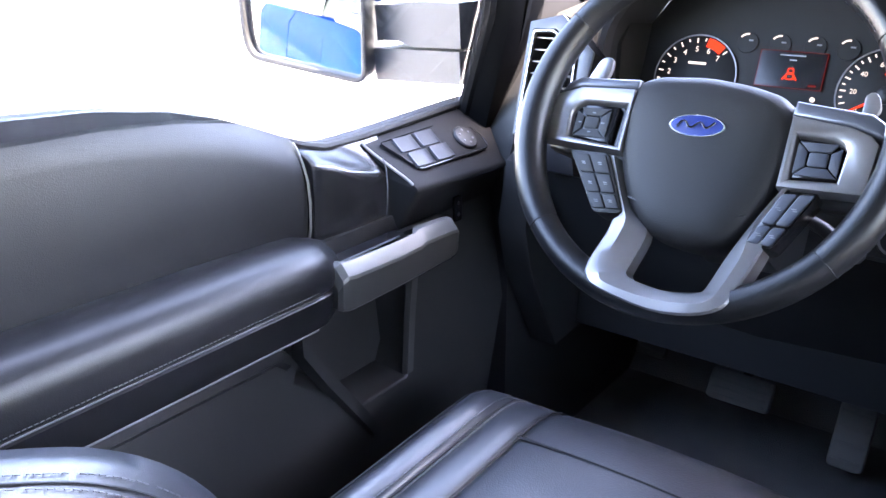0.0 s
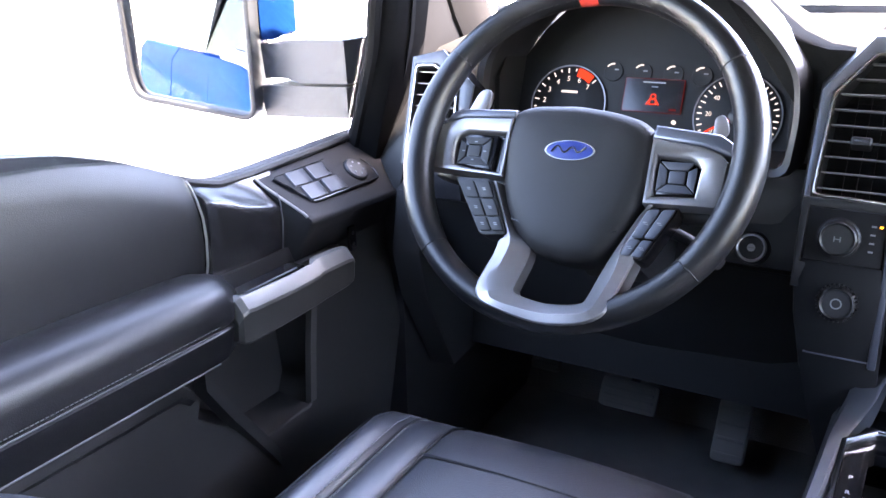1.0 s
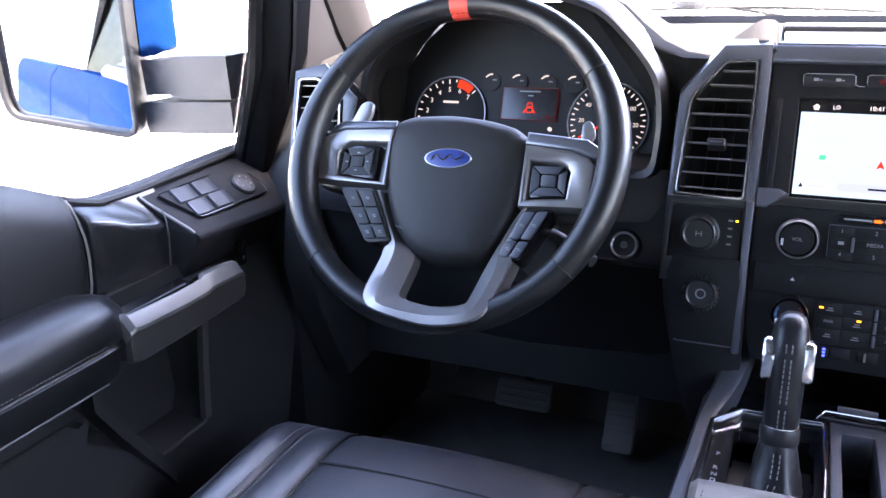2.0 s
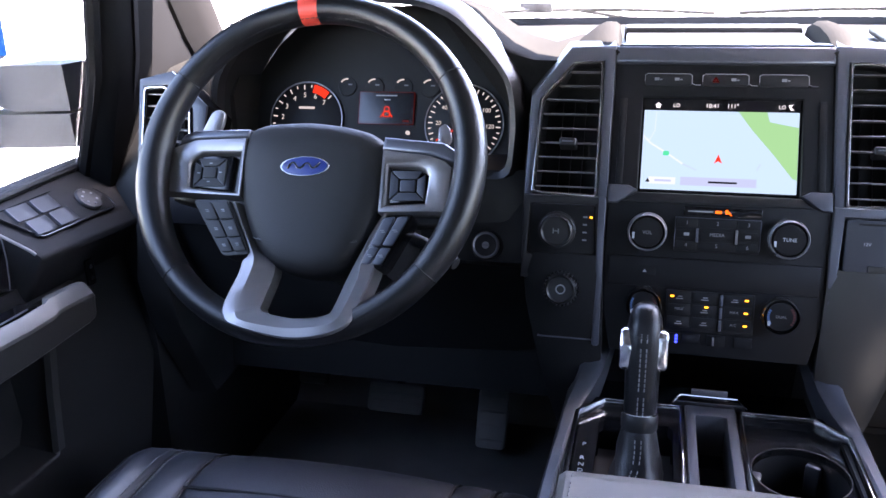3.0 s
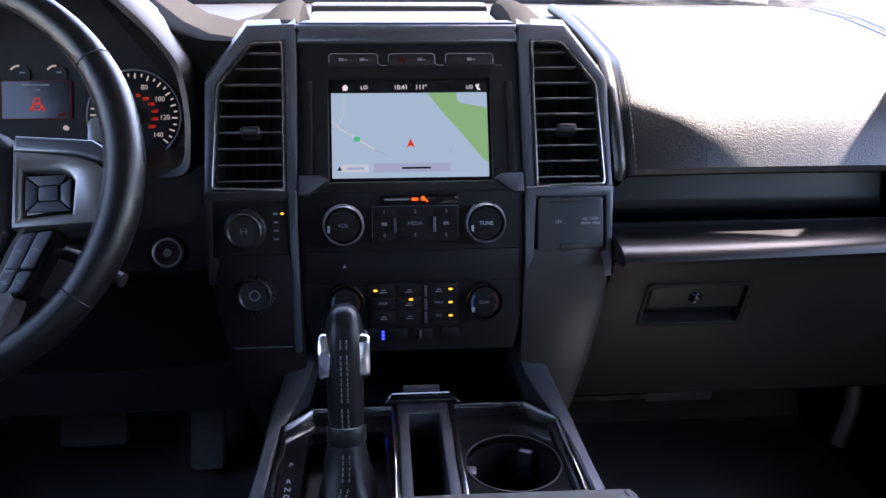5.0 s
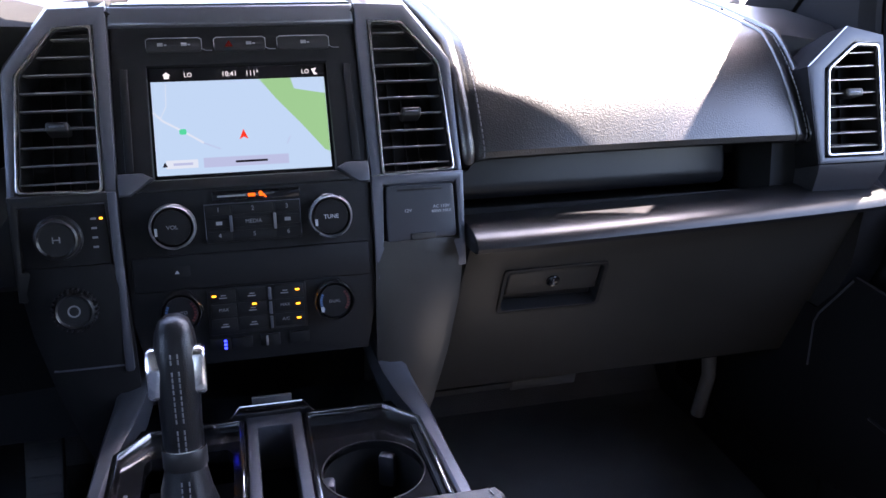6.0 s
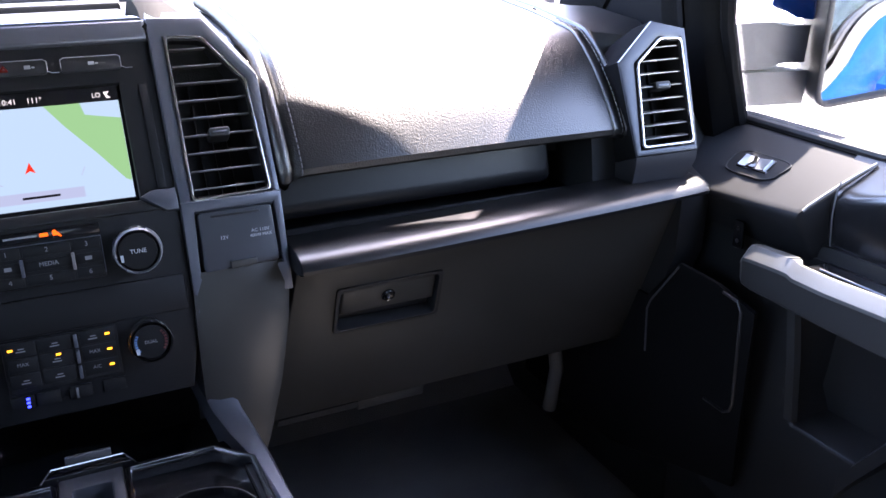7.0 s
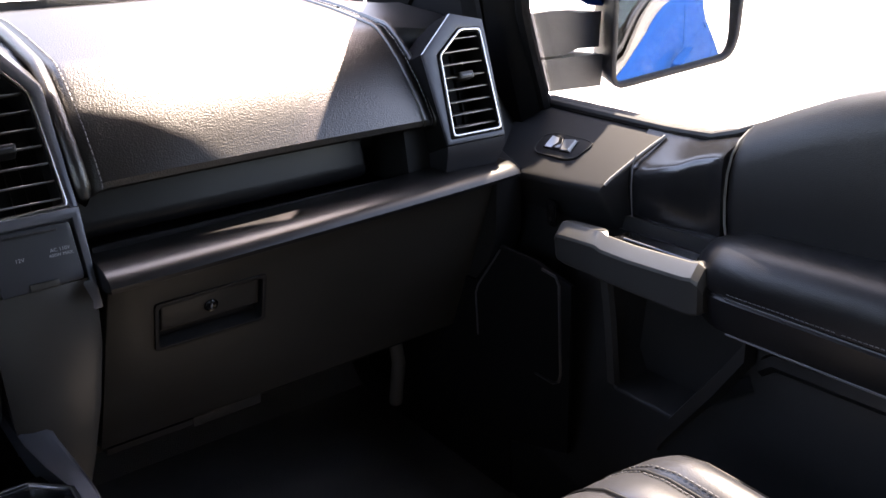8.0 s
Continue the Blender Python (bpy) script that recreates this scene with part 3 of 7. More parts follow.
lk = part("lock", lathe([(0.0085, -0.006), (0.0085, 0.000), (0.007, 0.0015), (0.005, 0.0005), (0.001, 0.0)], GLF @ at(-0.1015, -0.0535), 20), M_GLOSS, glove, "small round black lock barrel")
part("keyhole", block(-0.0008, -0.004, 0.0, 0.0008, 0.004, 0.0018, GLF @ at(-0.1015, -0.0535), bevel=0.0003), M_DIM, lk)

part("lower_edge", prism([(0.095, 1.158), (0.102, 1.146), (0.2, 1.12), (0.22, 1.15)], 0.222, 0.36, ALONG_X, bevel=0.003), M_WARM, dash)
flap = solid("fuse_cover", prism(rect(-0.047, -0.008, 0.047, 0.010), -0.012, 0.0, axes((0.376, 0.098, 1.150), (1, 0.01, 0), (0, -0.3, 1)), bevel=0.002), M_HANDLE,
             "small grey plastic flap under the glove box", "cover")

# dash end at the passenger side, underneath
part("end_panel", prism([(-0.02, 1.42), (0.16, 1.5), (0.3, 1.5), (0.34, 1.12), (0.10, 1.10), (0.02, 1.25), (-0.015, 1.33)], 0.742, 0.79, ALONG_X, bevel=0.006), M_HARD, dash)
part("end_panel", prism([(0.02, 1.42), (0.16, 1.5), (0.3, 1.5), (0.34, 1.12), (0.10, 1.10), (0.02, 1.25), (0.0, 1.33)], -0.79, -0.742, ALONG_X, bevel=0.006), M_HARD, dash)
part("heater_duct", tube([(0.725, 0.25, 1.12), (0.728, 0.24, 1.04), (0.722, 0.25, 0.96)], 0.012, 10), M_PEDAL, dash)


# driver knee panel and column
part("knee_panel", loft([[(x, y + d, z) for y, z in ((0.06, 1.50), (0.035, 1.44), (0.045, 1.38), (0.10, 1.27), (0.20, 1.15), (0.26, 1.15), (0.2, 1.5))] for x, d in ((-0.79, 0.02), (-0.7, 0.0), (-0.45, -0.01), (-0.26, 0.0), (-0.225, 0.01))], closed=True), M_HARD, dash, "black lower panel over the driver's knees")


# instrument hood
def hood_outline(grow=0.0):
    h = [(-0.258, 1.495), (-0.252, 1.560), (-0.258, 1.612), (-0.285, 1.648), (-0.330, 1.692), (-0.372, 1.708), (-0.461, 1.714)]
    h = h + [(-0.922 - x, z) for x, z in reversed(h[:-1])]
    return rounded(inset(h, -grow), 0.02, 3)


def instrument_hood():
    o, i = hood_outline(0.009), hood_outline(0.0)
    secs = []
    for pts, y, k in ((o, 0.29, 0), (o, 0.11, 0), (hood_outline(0.008), 0.072, 0), (hood_outline(0.006), 0.064, 0), (hood_outline(0.002), 0.064, 0), (i, 0.072, 0), (hood_outline(-0.006), 0.20, 0)):
        secs.append([(x, y + max(0, (1.60 - z)) * -0.06 + max(0, z - 1.60) * 0.05, z) for x, z in pts])
    return loft(secs, closed=True, caps=False)


cluster = thing("instrument_cluster", (-0.432, 0.16, 1.48), "dark instrument cluster with lit white dials under a hood", "instrument cluster")
part("hood", instrument_hood(), M_SOFT, cluster, "grained black hood around the dials")
def hood_edge():
    secs = []
    for g, y in ((0.0096, 0.135), (0.016, 0.118), (0.0175, 0.095), (0.0135, 0.071), (0.006, 0.0605), (-0.001, 0.064), (-0.0015, 0.085)):
        secs.append([(x, y + max(0, (1.60 - z)) * -0.06 + max(0, z - 1.60) * 0.05, z) for x, z in hood_outline(g)])
    return loft(secs, closed=True, caps=False)


part("hood_edge", hood_edge(), M_HOOD, cluster, "satin dark grey hood edge")
part("shoulder", loft([[(x, y, z - a) for x, z, a in ((-0.350, 1.712, g), (-0.320, 1.698, g), (-0.292, 1.675, 0.8 * g), (-0.262, 1.655, 0.5 * g), (-0.228, 1.642, 0.2 * g), (-0.190, 1.6375 + 0.04 * (y - 0.085), 0.0), (-0.165, 1.632, 0.0), (-0.165, 1.57, 0.0), (-0.255, 1.57, 0.0), (-0.30, 1.63, 0.0))] for y, g in ((0.088, 0.016), (0.096, 0.006), (0.11, 0.0), (0.20, 0.0), (0.30, 0.006), (0.36, 0.03))], closed=True), M_RAIL, cluster, "grained dash top sloping off the hood", angle=60)
CL = tilted((-0.450, 0.165, 1.532), 20)
part("backing", prism([(-0.208, -0.09), (0.186, -0.09), (0.190, 0.07), (0.160, 0.118), (0.116, 0.162), (0.075, 0.178), (-0.097, 0.178), (-0.138, 0.162), (-0.182, 0.118), (-0.212, 0.07)], -0.02, 0.0, CL), M_FASCIA, cluster)


def dial(u, v, r, a0, a1, marks, big, red=(), sub=""):
    d = part("dial", lathe([(r, 0.0), (r, 0.003), (r * 0.97, 0.004), (0.002, 0.003)], CL @ at(u, v), 40), M_FASCIA, cluster, "round black gauge face with white marks")
    part("rim", tube([(math.cos(2 * math.pi * i / 48) * r, math.sin(2 * math.pi * i / 48) * r, 0.0045) for i in range(48)], 0.0011, 6, True, CL @ at(u, v)), M_SILVER, d)
    n = (len(marks) - 1) * 2
    bm = bmesh.new()
    for i in range(n + 1):
        a = radians(a0 + (a1 - a0) * i / n)
        ln = 0.12 if i % 2 == 0 else 0.07
        block(r * (0.93 - ln), -r * 0.016, 0.0042, r * 0.93, r * 0.016, 0.0048, CL @ at(u, v) @ Matrix.Rotation(a, 4, "Z"), bevel=0, bm=bm)
    part("scale", bm, G_WHITE, d)
    bm = bmesh.new()
    for i, t in enumerate(marks):
        if t:
            a = radians(a0 + (a1 - a0) * i / (len(marks) - 1))
            lettering(t, big, CL @ at(u + math.cos(a) * r * 0.66, v + math.sin(a) * r * 0.66, 0.0045), bm=bm)
    part("numerals", bm, G_WHITE, d)
    if red:
        bm = bmesh.new()
        for i in range(8):
            a = red[0] + (red[1] - red[0]) * i / 7
            block(r * 0.74, -r * 0.05, 0.0043, r * 0.95, r * 0.05, 0.0049, CL @ at(u, v) @ Matrix.Rotation(radians(a), 4, "Z"), bevel=0, bm=bm)
        part("red_zone", bm, G_RED, d)
    if sub:
        part("caption", block(-r * 0.22, r * 0.30, 0.0043, r * 0.22, r * 0.36, 0.0048, CL @ at(u, v), bevel=0), G_WHITE, d)
    return d


dial(-0.129, 0.006, 0.057, 225, 45, ["0", "1", "2", "3", "4", "5", "6", "7"], 0.0105, (76, 54), "x")
speedo = dial(0.112, 0.006, 0.057, 215, -40, ["0", "", "20", "", "40", "", "60", "", "80", "", "100", "", "120", "", "140"], 0.0085)
part("needle", prism([(0.010, -0.0016), (0.046, -0.0008), (0.046, 0.0008), (0.010, 0.0016)], 0.0055, 0.0068, CL @ at(0.112, 0.006) @ Matrix.Rotation(radians(212), 4, "Z")), G_RED, speedo, "red needle at rest")
part("needle_hub", lathe([(0.011, 0.004), (0.011, 0.008), (0.009, 0.0095), (0.0005, 0.0095)], CL @ at(0.112, 0.006), 24), M_HARD, speedo)
bm = bmesh.new()
for i in range(7):
    lettering("%d" % (40 + 30 * i), 0.0058, CL @ at(0.112 + 0.0255 * math.cos(radians(100 - 22 * i)), 0.006 + 0.0255 * math.sin(radians(100 - 22 * i)), 0.0046), bm=bm)
part("inner_numerals", bm, G_RED, speedo, "small red inner numerals")
disp = part("display", prism(rect(-0.047, 0.004, 0.036, 0.050), 0.0, 0.003, CL), M_GLOSS, cluster, "small dark display with a red open-door symbol")
part("display_frame", ring(rect(-0.0475, 0.0035, 0.0365, 0.0505), rect(-0.047, 0.004, 0.036, 0.050), 0.002, 0.0036, CL), G_REDDIM, disp)
bm = bmesh.new()
CI = CL @ at(-0.0046, 0.0190, 0.0034) @ Matrix.Scale(0.8, 4)
ring(rounded([(-0.0055, 0.004), (0.0055, 0.004), (0.0045, 0.013), (-0.0045, 0.013)], 0.003), rounded([(-0.0040, 0.0055), (0.0040, 0.0055), (0.0032, 0.0115), (-0.0032, 0.0115)], 0.002), 0, 0.0004, CI, bm=bm)
ring(rounded([(-0.0065, -0.006), (0.0065, -0.006), (0.0065, 0.004), (-0.0065, 0.004)], 0.002), rounded([(-0.0048, -0.0045), (0.0048, -0.0045), (0.0048, 0.0025), (-0.0048, 0.0025)], 0.0015), 0, 0.0004, CI, bm=bm)
for s in (-1, 1):
    prism([(s * 0.0065, 0.002), (s * 0.0115, -0.005), (s * 0.0115, -0.0075), (s * 0.0065, -0.003)], 0, 0.0004, CI, bm=bm)
part("warning_symbol", bm, G_RED, disp)
part("message_bar", block(-0.022, 0.0445, 0.0032, 0.010, 0.0462, 0.0036, CL, bevel=0), M_DIM, disp)
part("message_bar", block(-0.009, 0.0385, 0.0032, 0.000, 0.0400, 0.0036, CL, bevel=0), M_DIM, disp)
part("status_bar", block(0.020, 0.0075, 0.0032, 0.030, 0.0100, 0.0036, CL, bevel=0), G_REDDIM, disp)
for u, mark in ((-0.068, 1), (-0.026, 1), (0.018, 1), (0.058, 1)):
    gg = part("mini_gauge", lathe([(0.014, 0), (0.014, 0.002), (0.0135, 0.0025), (0.001, 0.0025)], CL @ at(u, 0.058), 24), M_FASCIA, cluster)
    bm = bmesh.new()
    for k in range(5):
        block(0.0095, -0.0011, 0.0042, 0.0118, 0.0011, 0.0047, CL @ at(u, 0.058) @ Matrix.Rotation(radians(140 - 13 * k), 4, "Z"), bevel=0, bm=bm)
    part("lit_arc", bm, G_WHITE, gg)
    part("legend", block(-0.003, -0.0005, 0.0042, 0.003, 0.0015, 0.0046, CL @ at(u + 0.005, 0.060), bevel=0), M_DIM, gg)
part("indicator", lathe([(0.003, 0.0), (0.003, 0.004), (0.0005, 0.0042)], CL @ at(0.029, -0.008), 14), G_WHITE, cluster)


# ==== centre stack ====
stack = thing("center_stack", (0, 0.1, 1.2), "tall centre stack with satin graphite side bezels", "center stack")

# side bezel outline on the upper panel (u right, v up), passenger side; the driver side mirrors it
VENT = [(0.139, 0.002), (0.2115, 0.004), (0.209, 0.118), (0.174, 0.166), (0.1415, 0.168)]
VENT_R = rounded(VENT, 0.004, 2)


def side_bezel(s):
    out_u = [(0.124, -0.012), (0.223, -0.012), (0.2245, 0.124), (0.180, 0.190), (0.125, 0.192)]
    hole_u = [(0.136, -0.001), (0.2145, 0.001), (0.212, 0.1195), (0.176, 0.169), (0.1385, 0.171)]
    if s < 0:
        out_u, hole_u = mirror_u(out_u), mirror_u(hole_u)
    bm = ring(out_u, hole_u, -0.05, 0.006, UPPER, bevel=0.004)
    # flank running forward to the dash
    oo = [(0.2235, -0.012), (0.2245, 0.124), (0.180, 0.190), (0.125, 0.192)]
    secs = []
    for u, v in oo:
        q = UPPER @ Vector((s * u, v, 0.001))
        secs.append([q, q + Vector((s * 0.004, 0.03, 0.004)), q + Vector((s * 0.012, 0.10, -0.002)), q + Vector((s * 0.012, 0.10, -0.05)), q + Vector((0, 0.0, -0.02))])
    return bm, loft(secs, closed=True)


def lower_bezel(s):
    """The bezel below the vent, framing the small switch panel, and its long tapering foot."""
    o = [(0.124, -0.080), (0.2225, -0.070), (0.2225, 0.0315), (0.124, 0.0315)]
    h = [(0.134, -0.042), (0.2155, -0.040), (0.2135, 0.021), (0.1365, 0.021)]
    if s < 0:
        o, h = mirror_u(o), mirror_u(h)
    return ring(o, h, -0.04, 0.004, LOWER, bevel=0.003)


for s in (-1, 1):
    face, back = side_bezel(s)
    part("side_bezel", face, M_GREY, stack, "satin graphite vent surround")
    # flank of the graphite bezel, blackened in colour to stand in for shade
    part("bezel_flank", back, M_FASCIA, stack)
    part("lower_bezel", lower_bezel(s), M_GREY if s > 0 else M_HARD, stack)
    if s < 0:
        part("edge_strip", block(min(s * 0.1245, s * 0.1330), -0.148, -0.02, max(s * 0.1245, s * 0.1330), 0.0315, 0.0055, LOWER, bevel=0.002), M_GREY, stack)


def foot(s):
    """Outer flank of the stack, from the switch panel down to the console."""
    secs = []
    for z, y, xo, xi in ((1.425, -0.0390, 0.2225, 0.124), (1.402, -0.0470, 0.2222, 0.124), (1.36, -0.0535, 0.217, 0.122), (1.30, -0.060, 0.203, 0.121), (1.24, -0.062, 0.186, 0.13), (1.17, -0.045, 0.168, 0.13), (1.08, -0.01, 0.155, 0.13)):
        secs.append([(s * xi, y + 0.004, z), (s * (xi + 0.012), y, z), (s * (xo - 0.014), y, z), (s * (xo - 0.003), y + 0.006, z), (s * xo, y + 0.02, z), (s * (xo + 0.012), y + 0.16, z), (s * xi, y + 0.16, z)])
    return loft(secs, closed=True)


# only the passenger flank has that painted bounce; the driver copy stays matte black
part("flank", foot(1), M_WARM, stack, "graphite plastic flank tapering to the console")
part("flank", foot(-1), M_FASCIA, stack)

# brow over the screen, black fascia
part("brow", prism([(-0.1245, 0.170), (0.1245, 0.170), (0.1245, 0.192), (-0.1245, 0.192)], -0.06, 0.004, UPPER, bevel=0.004, seg=3), M_GREY, stack, "satin graphite bar above the screen")
part("fascia", ring(rect(-0.124, -0.002, 0.124, 0.170), rect(-0.090, 0.008, 0.0905, 0.128), -0.04, 0.0, UPPER, bevel=0.002), M_FASCIA, stack)
for s in (-1, 1):
    pts = [(0.090, 0.0105), (0.112, -0.006), (0.1235, -0.006), (0.1235, 0.016), (0.100, 0.016)]
    part("corner_wedge", prism(pts if s > 0 else mirror_u(pts), 0.0, 0.008, UPPER, bevel=0.003), M_GREY, stack)
    part("side_rib", block(s * 0.112 - 0.004, 0.018, 0, s * 0.112 + 0.004, 0.125, 0.002, UPPER, bevel=0.001), M_FASCIA, stack)
part("sill", prism([(-0.108, -0.0035), (0.108, -0.0035), (0.090, 0.0085), (-0.090, 0.0085)], -0.02, 0.006, UPPER, bevel=0.003), M_SOFT, stack)
part("lower_fascia", prism([(-0.112, -0.152), (0.112, -0.152), (0.1235, -0.10), (0.1235, 0.030), (-0.1235, 0.030), (-0.1235, -0.10)], -0.05, -0.002, LOWER, bevel=0.003), M_FASCIA, stack, "matte black control fascia")
part("recess_bar", block(-0.118, -0.072, -0.004, 0.118, -0.036, 0.001, LOWER, bevel=0.003), M_FASCIA, stack)

# storage tray on top of the dash between two rails
def top_rail(s):
    secs = []
    for k, (y, z) in enumerate(((0.072, 1.6525), (0.085, 1.657), (0.11, 1.661), (0.16, 1.667), (0.24, 1.671), (0.32, 1.669), (0.38, 1.660), (0.43, 1.638))):
        x = 0.126 + 0.003 * k
        secs.append([(s * (x - 0.012), y, z - 0.022), (s * (x - 0.008), y, z - 0.004), (s * (x - 0.002), y, z), (s * (x + 0.012), y, z + 0.0005), (s * (x + 0.026), y, z - 0.006), (s * (x + 0.046), y, z - 0.022), (s * (x + 0.072), y, z - 0.042), (s * (x + 0.076), y, z - 0.06), (s * (x - 0.012), y, z - 0.06)])
    return loft(secs, closed=True)


tray = thing("dash_tray", (0, 0.2, 1.62), "open rubber-lined tray on top of the dashboard", "storage tray")
for s in (-1, 1):
    part("rail", top_rail(s), M_RAIL, tray)
part("tray_floor", prism([(-0.115, 0.085), (0.115, 0.085), (0.125, 0.36), (-0.125, 0.36)], 1.63, 1.651, bevel=0.003), M_SOFT, tray)
part("tray_rear_lip", prism([(-0.125, 0.345), (0.125, 0.345), (0.13, 0.40), (-0.13, 0.40)], 1.63, 1.660, bevel=0.006), M_PAD, tray)
part("tray_front_lip", prism([(-0.122, 0.078), (0.122, 0.078), (0.116, 0.092), (-0.116, 0.092)], 1.63, 1.660, bevel=0.003), M_GREY, tray)


# ==== air vents ====
def air_vent(outline, m, n, tab, parent_label, group="dashboard air vents"):
    c = m @ Vector((sum(p[0] for p in outline) / len(outline), sum(p[1] for p in outline) / len(outline), 0))
    v = thing("air_vent", c, parent_label, "air vent", group)
    rim = rounded(outline, 0.004, 2)
    part("chrome_rim", ring(rounded(inset(outline, -0.003), 0.005, 2), rim, -0.006, 0.0075, m, bevel=0.0012), M_RIM, v, "thin chrome rim")
    part("duct", ring(rim, [(p[0], p[1]) for p in rounded(inset(outline, 0.001), 0.004, 2)], -0.048, 0.004, m), M_FASCIA, v)
    part("duct_back", prism(inset(outline, -0.002), -0.05, -0.046, m), M_FASCIA, v)
    vs = []
    for h, u0, u1, bm in slats_between(inset(outline, 0.0005), n, m, 0.001, 0.014, 0.0018, 14):
        part("slat", bm, M_SILVER, v)
        vs.append((h, u0, u1))
    for i in range(3):
        us = [p[0] for p in outline]
        u = min(us) + (max(us) - min(us)) * (0.3 + 0.2 * i)
        part("guide_blade", block(u - 0.001, min(p[1] for p in outline) + 0.012, -0.045, u + 0.001, max(p[1] for p in outline) - 0.02, -0.040, m, bevel=0), M_FASCIA, v)
    h, u0, u1 = vs[tab]
    uc = (u0 + u1) / 2
    tb = part("tab", prism(rounded(rect(uc - 0.0105, h - 0.005, uc + 0.0105, h + 0.005), 0.003), -0.012, 0.008, m, bevel=0.003, seg=3), M_HARD, v, "black adjusting tab")
    part("tab_edge", block(uc - 0.007, h - 0.0009, 0.0076, uc + 0.007, h + 0.0009, 0.0085, m, bevel=0.0004), M_GREY, tb)
    return v


air_vent(VENT, UPPER, 9, 3, "tall chrome-rimmed vent beside the screen, black slats")
air_vent(mirror_u(VENT), UPPER, 9, 3, "tall chrome-rimmed vent between screen and wheel")

# outer vents at the dash ends: a hooded housing with the vent in its face
OUTER = [(-0.0315, -0.0615), (0.0345, -0.0615), (0.0355, 0.0625), (0.0095, 0.0645), (-0.0255, 0.037)]


def outer_vent(s):
    c = (s * 0.698, -0.012, 1.545)
    if s > 0:
        m = axes(c, (1, -0.10, 0.02), (-0.05, 0.36, 1))
        o = OUTER
    else:
        m = axes(c, (1, 0.10, -0.02), (0.05, 0.36, 1))
        o = mirror_u(OUTER)
    hs = thing("vent_housing", (s * 0.698, 0.02, 1.43), "satin graphite pod at the end of the dashboard", "vent housing", "dash end pods")
    face = [(-0.0425, -0.0725), (0.0425, -0.0725), (0.0465, 0.076), (0.0015, 0.088), (-0.0500, 0.0425)]
    hol = inset(OUTER, -0.004)
    if s < 0:
        face, hol = mirror_u(face), mirror_u(hol)
    part("face", ring(face, hol, -0.05, 0.004, m, bevel=0.004), M_POD, hs)
    secs = [[(p[0], p[1], 0.0) for p in face], [(p[0] * 1.04, p[1] * 1.02, -0.04) for p in face], [(p[0] * 0.9 + s * 0.006, p[1] * 0.95, -0.12) for p in face]]
    # pod body is grey like the face; the near-black colour is painted shade
    part("body", loft(secs, m, True, False), M_PILLAR, hs)
    chin = [[(-0.0425, -0.0735, 0.002), (0.0425, -0.0735, 0.002), (0.0425, -0.0735, -0.09), (-0.0425, -0.0735, -0.09)],
            [(-0.0435, -0.084, -0.001), (0.0410, -0.084, -0.001), (0.0410, -0.084, -0.09), (-0.0435, -0.084, -0.09)],
            [(-0.0450, -0.100, -0.010), (0.0340, -0.100, -0.012), (0.0340, -0.100, -0.09), (-0.0450, -0.100, -0.09)],
            [(-0.0440, -0.113, -0.022), (0.0270, -0.112, -0.026), (0.0270, -0.112, -0.09), (-0.0440, -0.113, -0.09)]]
    part("chin", loft([[(s * p[0], p[1], p[2]) for p in r] for r in chin], m, True), M_HOOD, hs, "satin dark lower part of the pod")
    air_vent(o, m, 8, 4, "upright chrome-rimmed outer vent with black slats")


outer_vent(1)
outer_vent(-1)


# ==== touch screen ====
SC = tilted((0, 0.0, 1.50), 25.5)
screen = thing("touch_screen", (0, 0.01, 1.50), "lit navigation touch screen with a pale blue map", "screen")
part("bezel", prism(rect(-0.0985, -0.006, 0.0985, 0.128, 0.004), -0.03, -0.0025, SC @ at(0, 0, -0.002)), M_GLOSS, screen)
W, H = 0.0872, 0.0955
part("map_field", prism(rect(-W, 0, W, H), -0.004, -0.001, SC), G_MAP, screen, "pale blue map water")
part("status_strip", prism(rect(-W, H, W, H + 0.0135), -0.004, -0.001, SC), M_GLOSS, screen)
part("map_land", prism([(0.020, H), (0.087, H), (0.087, 0.016), (0.082, 0.018), (0.060, 0.046), (0.036, 0.074)], -0.001, -0.0006, SC), G_LAND, screen)
part("map_land_patch", prism([(0.052, H), (0.0868, H), (0.0868, 0.078), (0.07, 0.081), (0.055, 0.084)], -0.0006, -0.0003, SC), G_MAP, screen)


def strip(pts, w, z=-0.0004):
    bm = bmesh.new()
    for (a, b), (c, d) in zip(pts, pts[1:]):
        v = Vector((c - a, d - b)).normalized() * w
        prism([(a - v.y, b + v.x), (a + v.y, b - v.x), (c + v.y, d - v.x), (c - v.y, d + v.x)], z - 0.0002, z, SC, bm=bm)
    return bm


part("map_road", strip([(-0.0868, 0.064), (-0.078, 0.055), (-0.058, 0.043), (-0.040, 0.031)], 0.0010), G_ROAD, screen)
part("map_road", strip([(-0.040, 0.031), (-0.024, 0.024)], 0.0004), G_LABEL, screen)
part("map_road", strip([(0.043, 0.026), (0.047, 0.034)], 0.0004), G_LABEL, screen)
part("map_road", strip([(-0.073, 0.094), (-0.074, 0.070), (-0.080, 0.058)], 0.0004), G_ROAD, screen)
part("position_arrow", prism([(-0.0045, 0.033), (0, 0.0355), (0.0045, 0.033), (0, 0.0435)], -0.0006, -0.0002, SC), G_RED, screen)
part("road_shield", prism(rounded([(-0.063, 0.0405), (-0.056, 0.0405), (-0.056, 0.046), (-0.063, 0.046)], 0.002), -0.0006, -0.0002, SC), G_GREEN, screen)
part("label_button", prism(rect(-0.078, 0.006, -0.047, 0.0145), -0.0006, -0.0003, SC), G_ROAD, screen)
